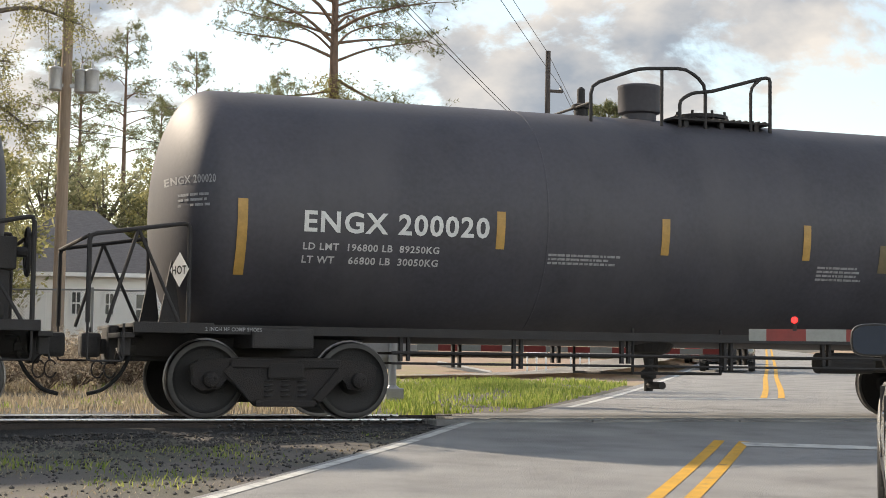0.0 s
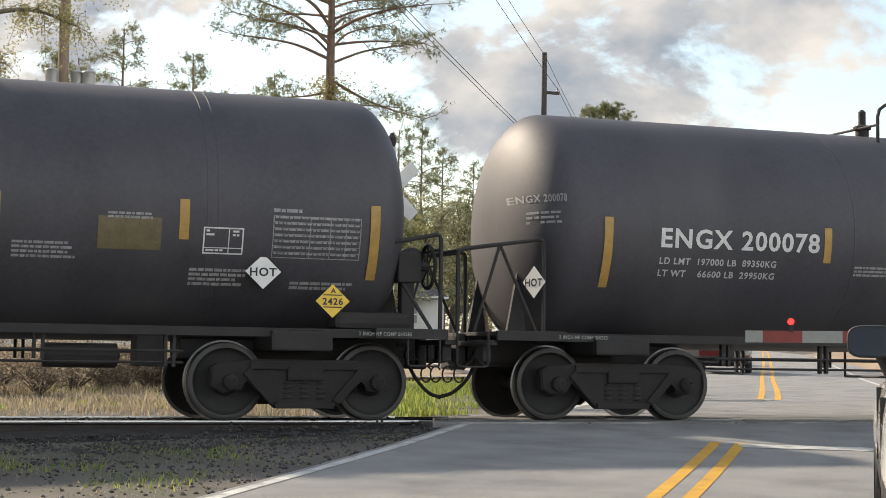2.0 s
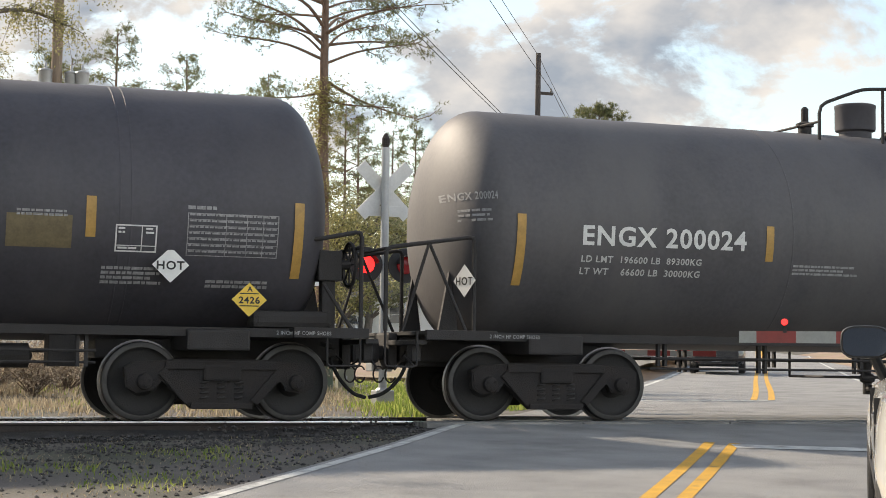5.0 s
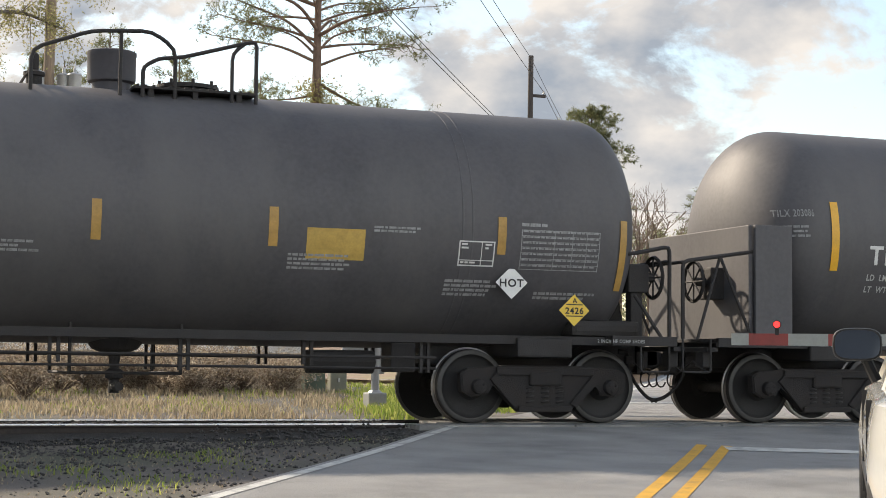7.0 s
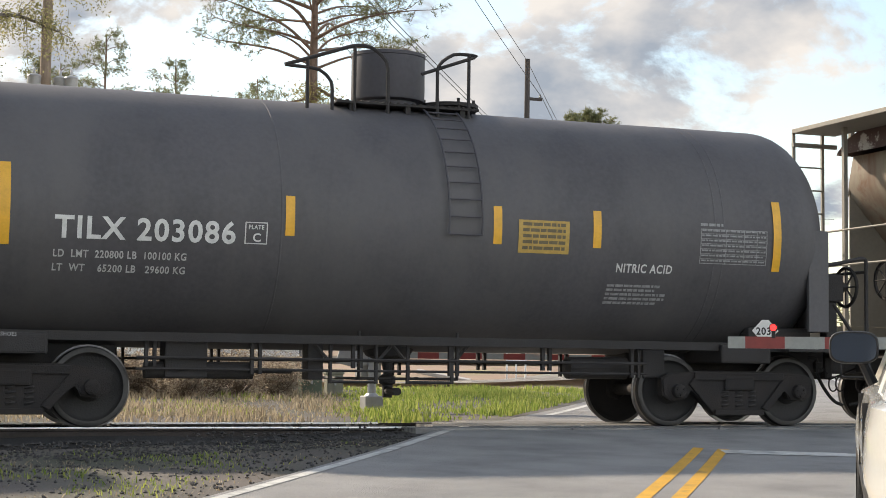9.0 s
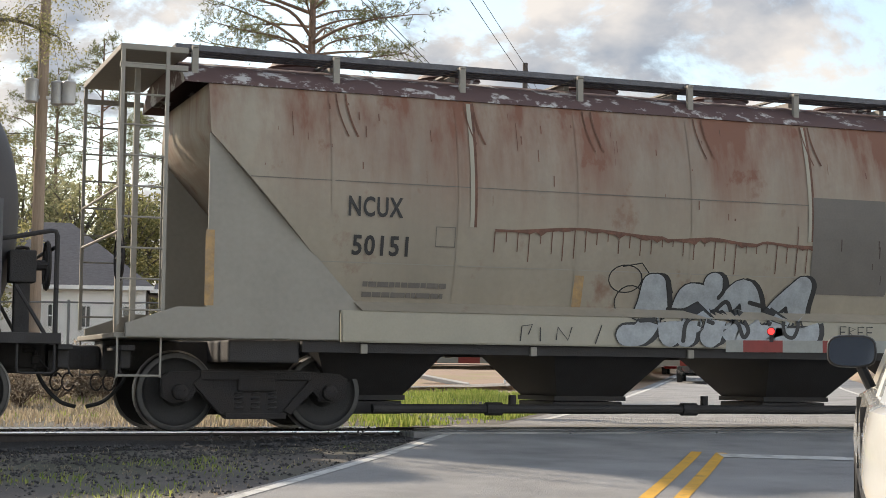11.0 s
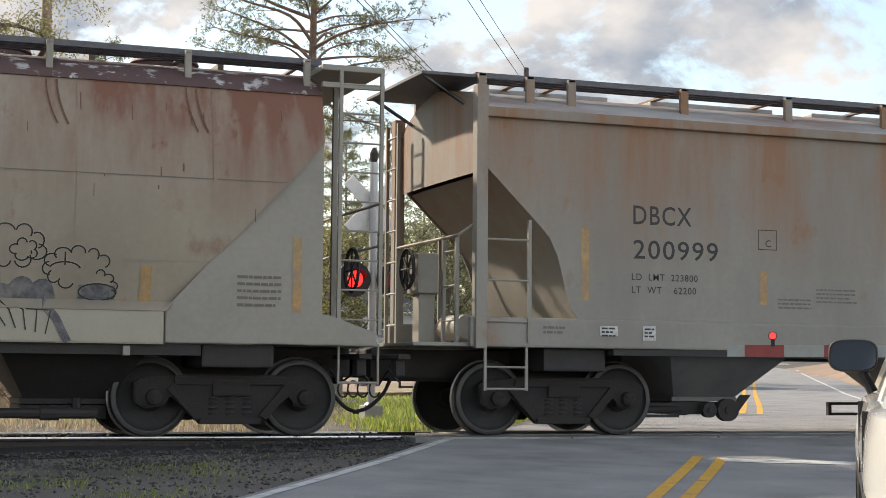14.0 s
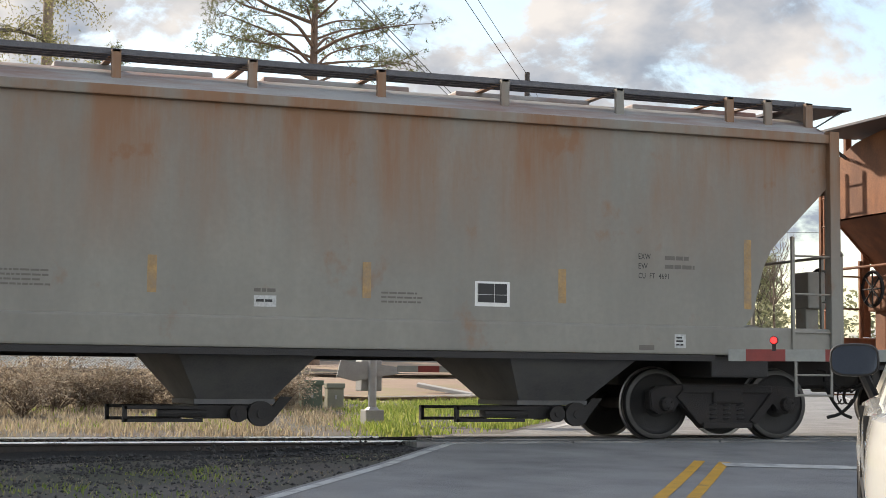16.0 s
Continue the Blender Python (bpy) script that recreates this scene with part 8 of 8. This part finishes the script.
plant(BARE_A, ((52.9, 100.4, 0.95), (65.6, 108.4, 0.9), (72.6, 120.4, 1), (54.7, 120.3, 0.9), (81.0, 124.4, 1)), 7)
plant(BARE_B, ((59.5, 116.3, 0.9), (66.0, 104.5, 0.8), (64.1, 120.3, 1), (51.6, 124.2, 0.8), (89.5, 132.3, 1)), 8)


def far_wood():
    """A belt of undergrowth and crowns closing the view behind the trees."""
    rnd = random.Random(77)
    V, F = [], []
    for k in range(900):
        a = rnd.uniform(-20, 62)
        R = rnd.uniform(165, 205)
        x, y = R * math.sin(radians(a)), R * math.cos(radians(a)) - 18
        h = lie(y) + rnd.uniform(1.0, 8.5) * (1 - 0.25 * rnd.random())
        leaf_cloud(V, F, (x, y, h - 0.5), (2.2, 1.8, 1.5), 34, 0.75, rnd)
    me = bpy.data.meshes.new("far_woodland")
    me.from_pydata(V, [], F)
    me.materials.append(M["farleaf"])
    tagged(new("far_woodland", me), "hazy belt of woodland closing the distance", "woodland", kind="stuff")


far_wood()


def blades(name, n, area, height, mat, label, seed, keep, lean=0.5, wide=0.010):
    rnd = random.Random(seed)
    V, F = [], []
    x0, x1, y0, y1 = area
    for _ in range(n):
        x, y = rnd.uniform(x0, x1), rnd.uniform(y0, y1)
        kf = keep(x, y)
        if rnd.random() > kf:
            continue
        z = earth(x, y) - 0.01
        h = height * rnd.uniform(0.4, 1.15) * (0.5 + 0.5 * kf)
        a = rnd.uniform(0, 6.28)
        c, s = math.cos(a), math.sin(a)
        w = wide * rnd.uniform(0.7, 1.5)
        l = h * lean * rnd.uniform(-0.2, 1.2)
        az = rnd.uniform(0, 6.28)
        lx, ly = math.cos(az) * l, math.sin(az) * l
        k = len(V)
        V.extend([(x - c * w, y - s * w, z), (x + c * w, y + s * w, z), (x + lx * 0.4 + c * w * 0.7, y + ly * 0.4 + s * w * 0.7, z + h * 0.6), (x + lx * 0.4 - c * w * 0.7, y + ly * 0.4 - s * w * 0.7, z + h * 0.6), (x + lx, y + ly, z + h)])
        F.extend([(k, k + 1, k + 2, k + 3), (k + 3, k + 2, k + 4)])
    me = bpy.data.meshes.new(name)
    me.from_pydata(V, [], F)
    me.materials.append(M[mat])
    tagged(new(name, me), label, "grass", kind="stuff")


def clump(x, y, f=1.1, o=0.0):
    return max(0.0, min(1.0, 0.55 + 1.3 * noise.noise((x * f + o, y * f, 5.0 + o))))


off_road = lambda x, y, m=3.5: 1.0 if road_gap(x, y) < -m else 0.0
blades("green_grass", 60000, (1.6, 15.5, 3.4, 18.0), 0.17, "grass", "bright green verge grass beyond the rails", 1, lambda x, y: off_road(x, y, 3.6) * (0.12 + 0.88 * clump(x, y * 0.6, 0.8)) * step(0.0, 1.4, x - 0.62 - 0.28 * y))
blades("dry_grass", 34000, (-7.0, 6.0, 3.4, 16.5), 0.17, "drygrass", "tall dry straw-coloured grass by the fence", 2, lambda x, y: (0.15 + 0.85 * clump(x, y, 0.7)) * (1 - step(0.0, 1.4, x - 0.62 - 0.28 * y)), 0.8)
blades("weed_grass", 9000, (-7.0, 4.0, 4.8, 13.5), 0.16, "grass", "patchy green weeds among the dry grass", 8, lambda x, y: max(0.0, clump(x, y, 0.6, 6.0) - 0.5) * 1.5)
blades("verge_grass", 9000, (-7.0, 0.4, -9.5, -2.2), 0.07, "grass", "sparse low grass in the roadside gravel", 3, lambda x, y: off_road(x, y, 3.7) * max(0.0, clump(x, y, 0.9, 3.0) - 0.35) * 1.4, 0.9, 0.006)
blades("dead_grass", 9000, (-7.0, 0.8, -9.5, -1.8), 0.05, "drygrass", "dead straw in the roadside gravel", 4, lambda x, y: off_road(x, y, 3.45) * clump(x, y, 1.4, 9.0) * 0.7, 1.4, 0.006)


def shrub(x, y, h, seed, label="bare brown shrub among the dry grass"):
    rnd = random.Random(seed)
    t = thing("shrub", label, "shrub", pose(x, y, earth(x, y) - 0.03))
    b = bmesh.new()
    V, F = [], []
    for k in range(46):
        az, sp = rnd.uniform(0, 6.28), rnd.uniform(0.1, 0.75)
        e = Vector((math.cos(az) * sp * h, math.sin(az) * sp * h, h * rnd.uniform(0.35, 1.0)))
        m = e * 0.5 + Vector((rnd.gauss(0, 0.06), rnd.gauss(0, 0.06), 0.08))
        pipe(b, [Vector((0, 0, 0)), m, e], [0.011, 0.008, 0.003], 4)
        for q in (m, m.lerp(e, 0.5), e):
            o = q + Vector((rnd.gauss(0, 0.16), rnd.gauss(0, 0.16), rnd.gauss(0.05, 0.10)))
            pipe(b, [q, o], [0.005, 0.002], 3)
            leaf_cloud(V, F, o, (0.19, 0.19, 0.17), 20, 0.062, rnd)
    part("branching", b, M["twig"], t)
    leaves_part("foliage", V, F, M["bushleaf"], t)
    return t


S1, S2 = shrub(3.15, 11.41, 0.75, 1), shrub(1.55, 14.17, 1.0, 2)
rnd_bush = random.Random(8)
BUSHES = [(-6.4 + 0.46 * k + rnd_bush.uniform(-0.2, 0.2), 9.0 + 0.17 * k + rnd_bush.uniform(-1.1, 1.6)) for k in range(22)]
for k, (x, y) in enumerate(BUSHES):
    copy_thing(S1 if k % 2 else S2, pose(x, y, earth(x, y) - 0.03, 0, 0, 47 * k))


def motions():
    """The train rolls past towards -x; its wheels turn with it."""
    run = lambda t: STRETCH * (4.750494 * t + 0.0205725 * t ** 2 - 0.00040697 * t ** 3 - 0.000011777 * t ** 4)
    for car, place in TRAIN:
        walk(car, [(k * 0.5, pose(place * STRETCH - run(k * 0.5), 0, 0, 0, 0, 0)) for k in range(33)])
    for ax, x in AXLES:
        walk(ax, [(k * 0.125, pose(x, 0, 0.458, 0, -math.degrees(run(k * 0.125) / 0.458), 0)) for k in range(129)])


motions()
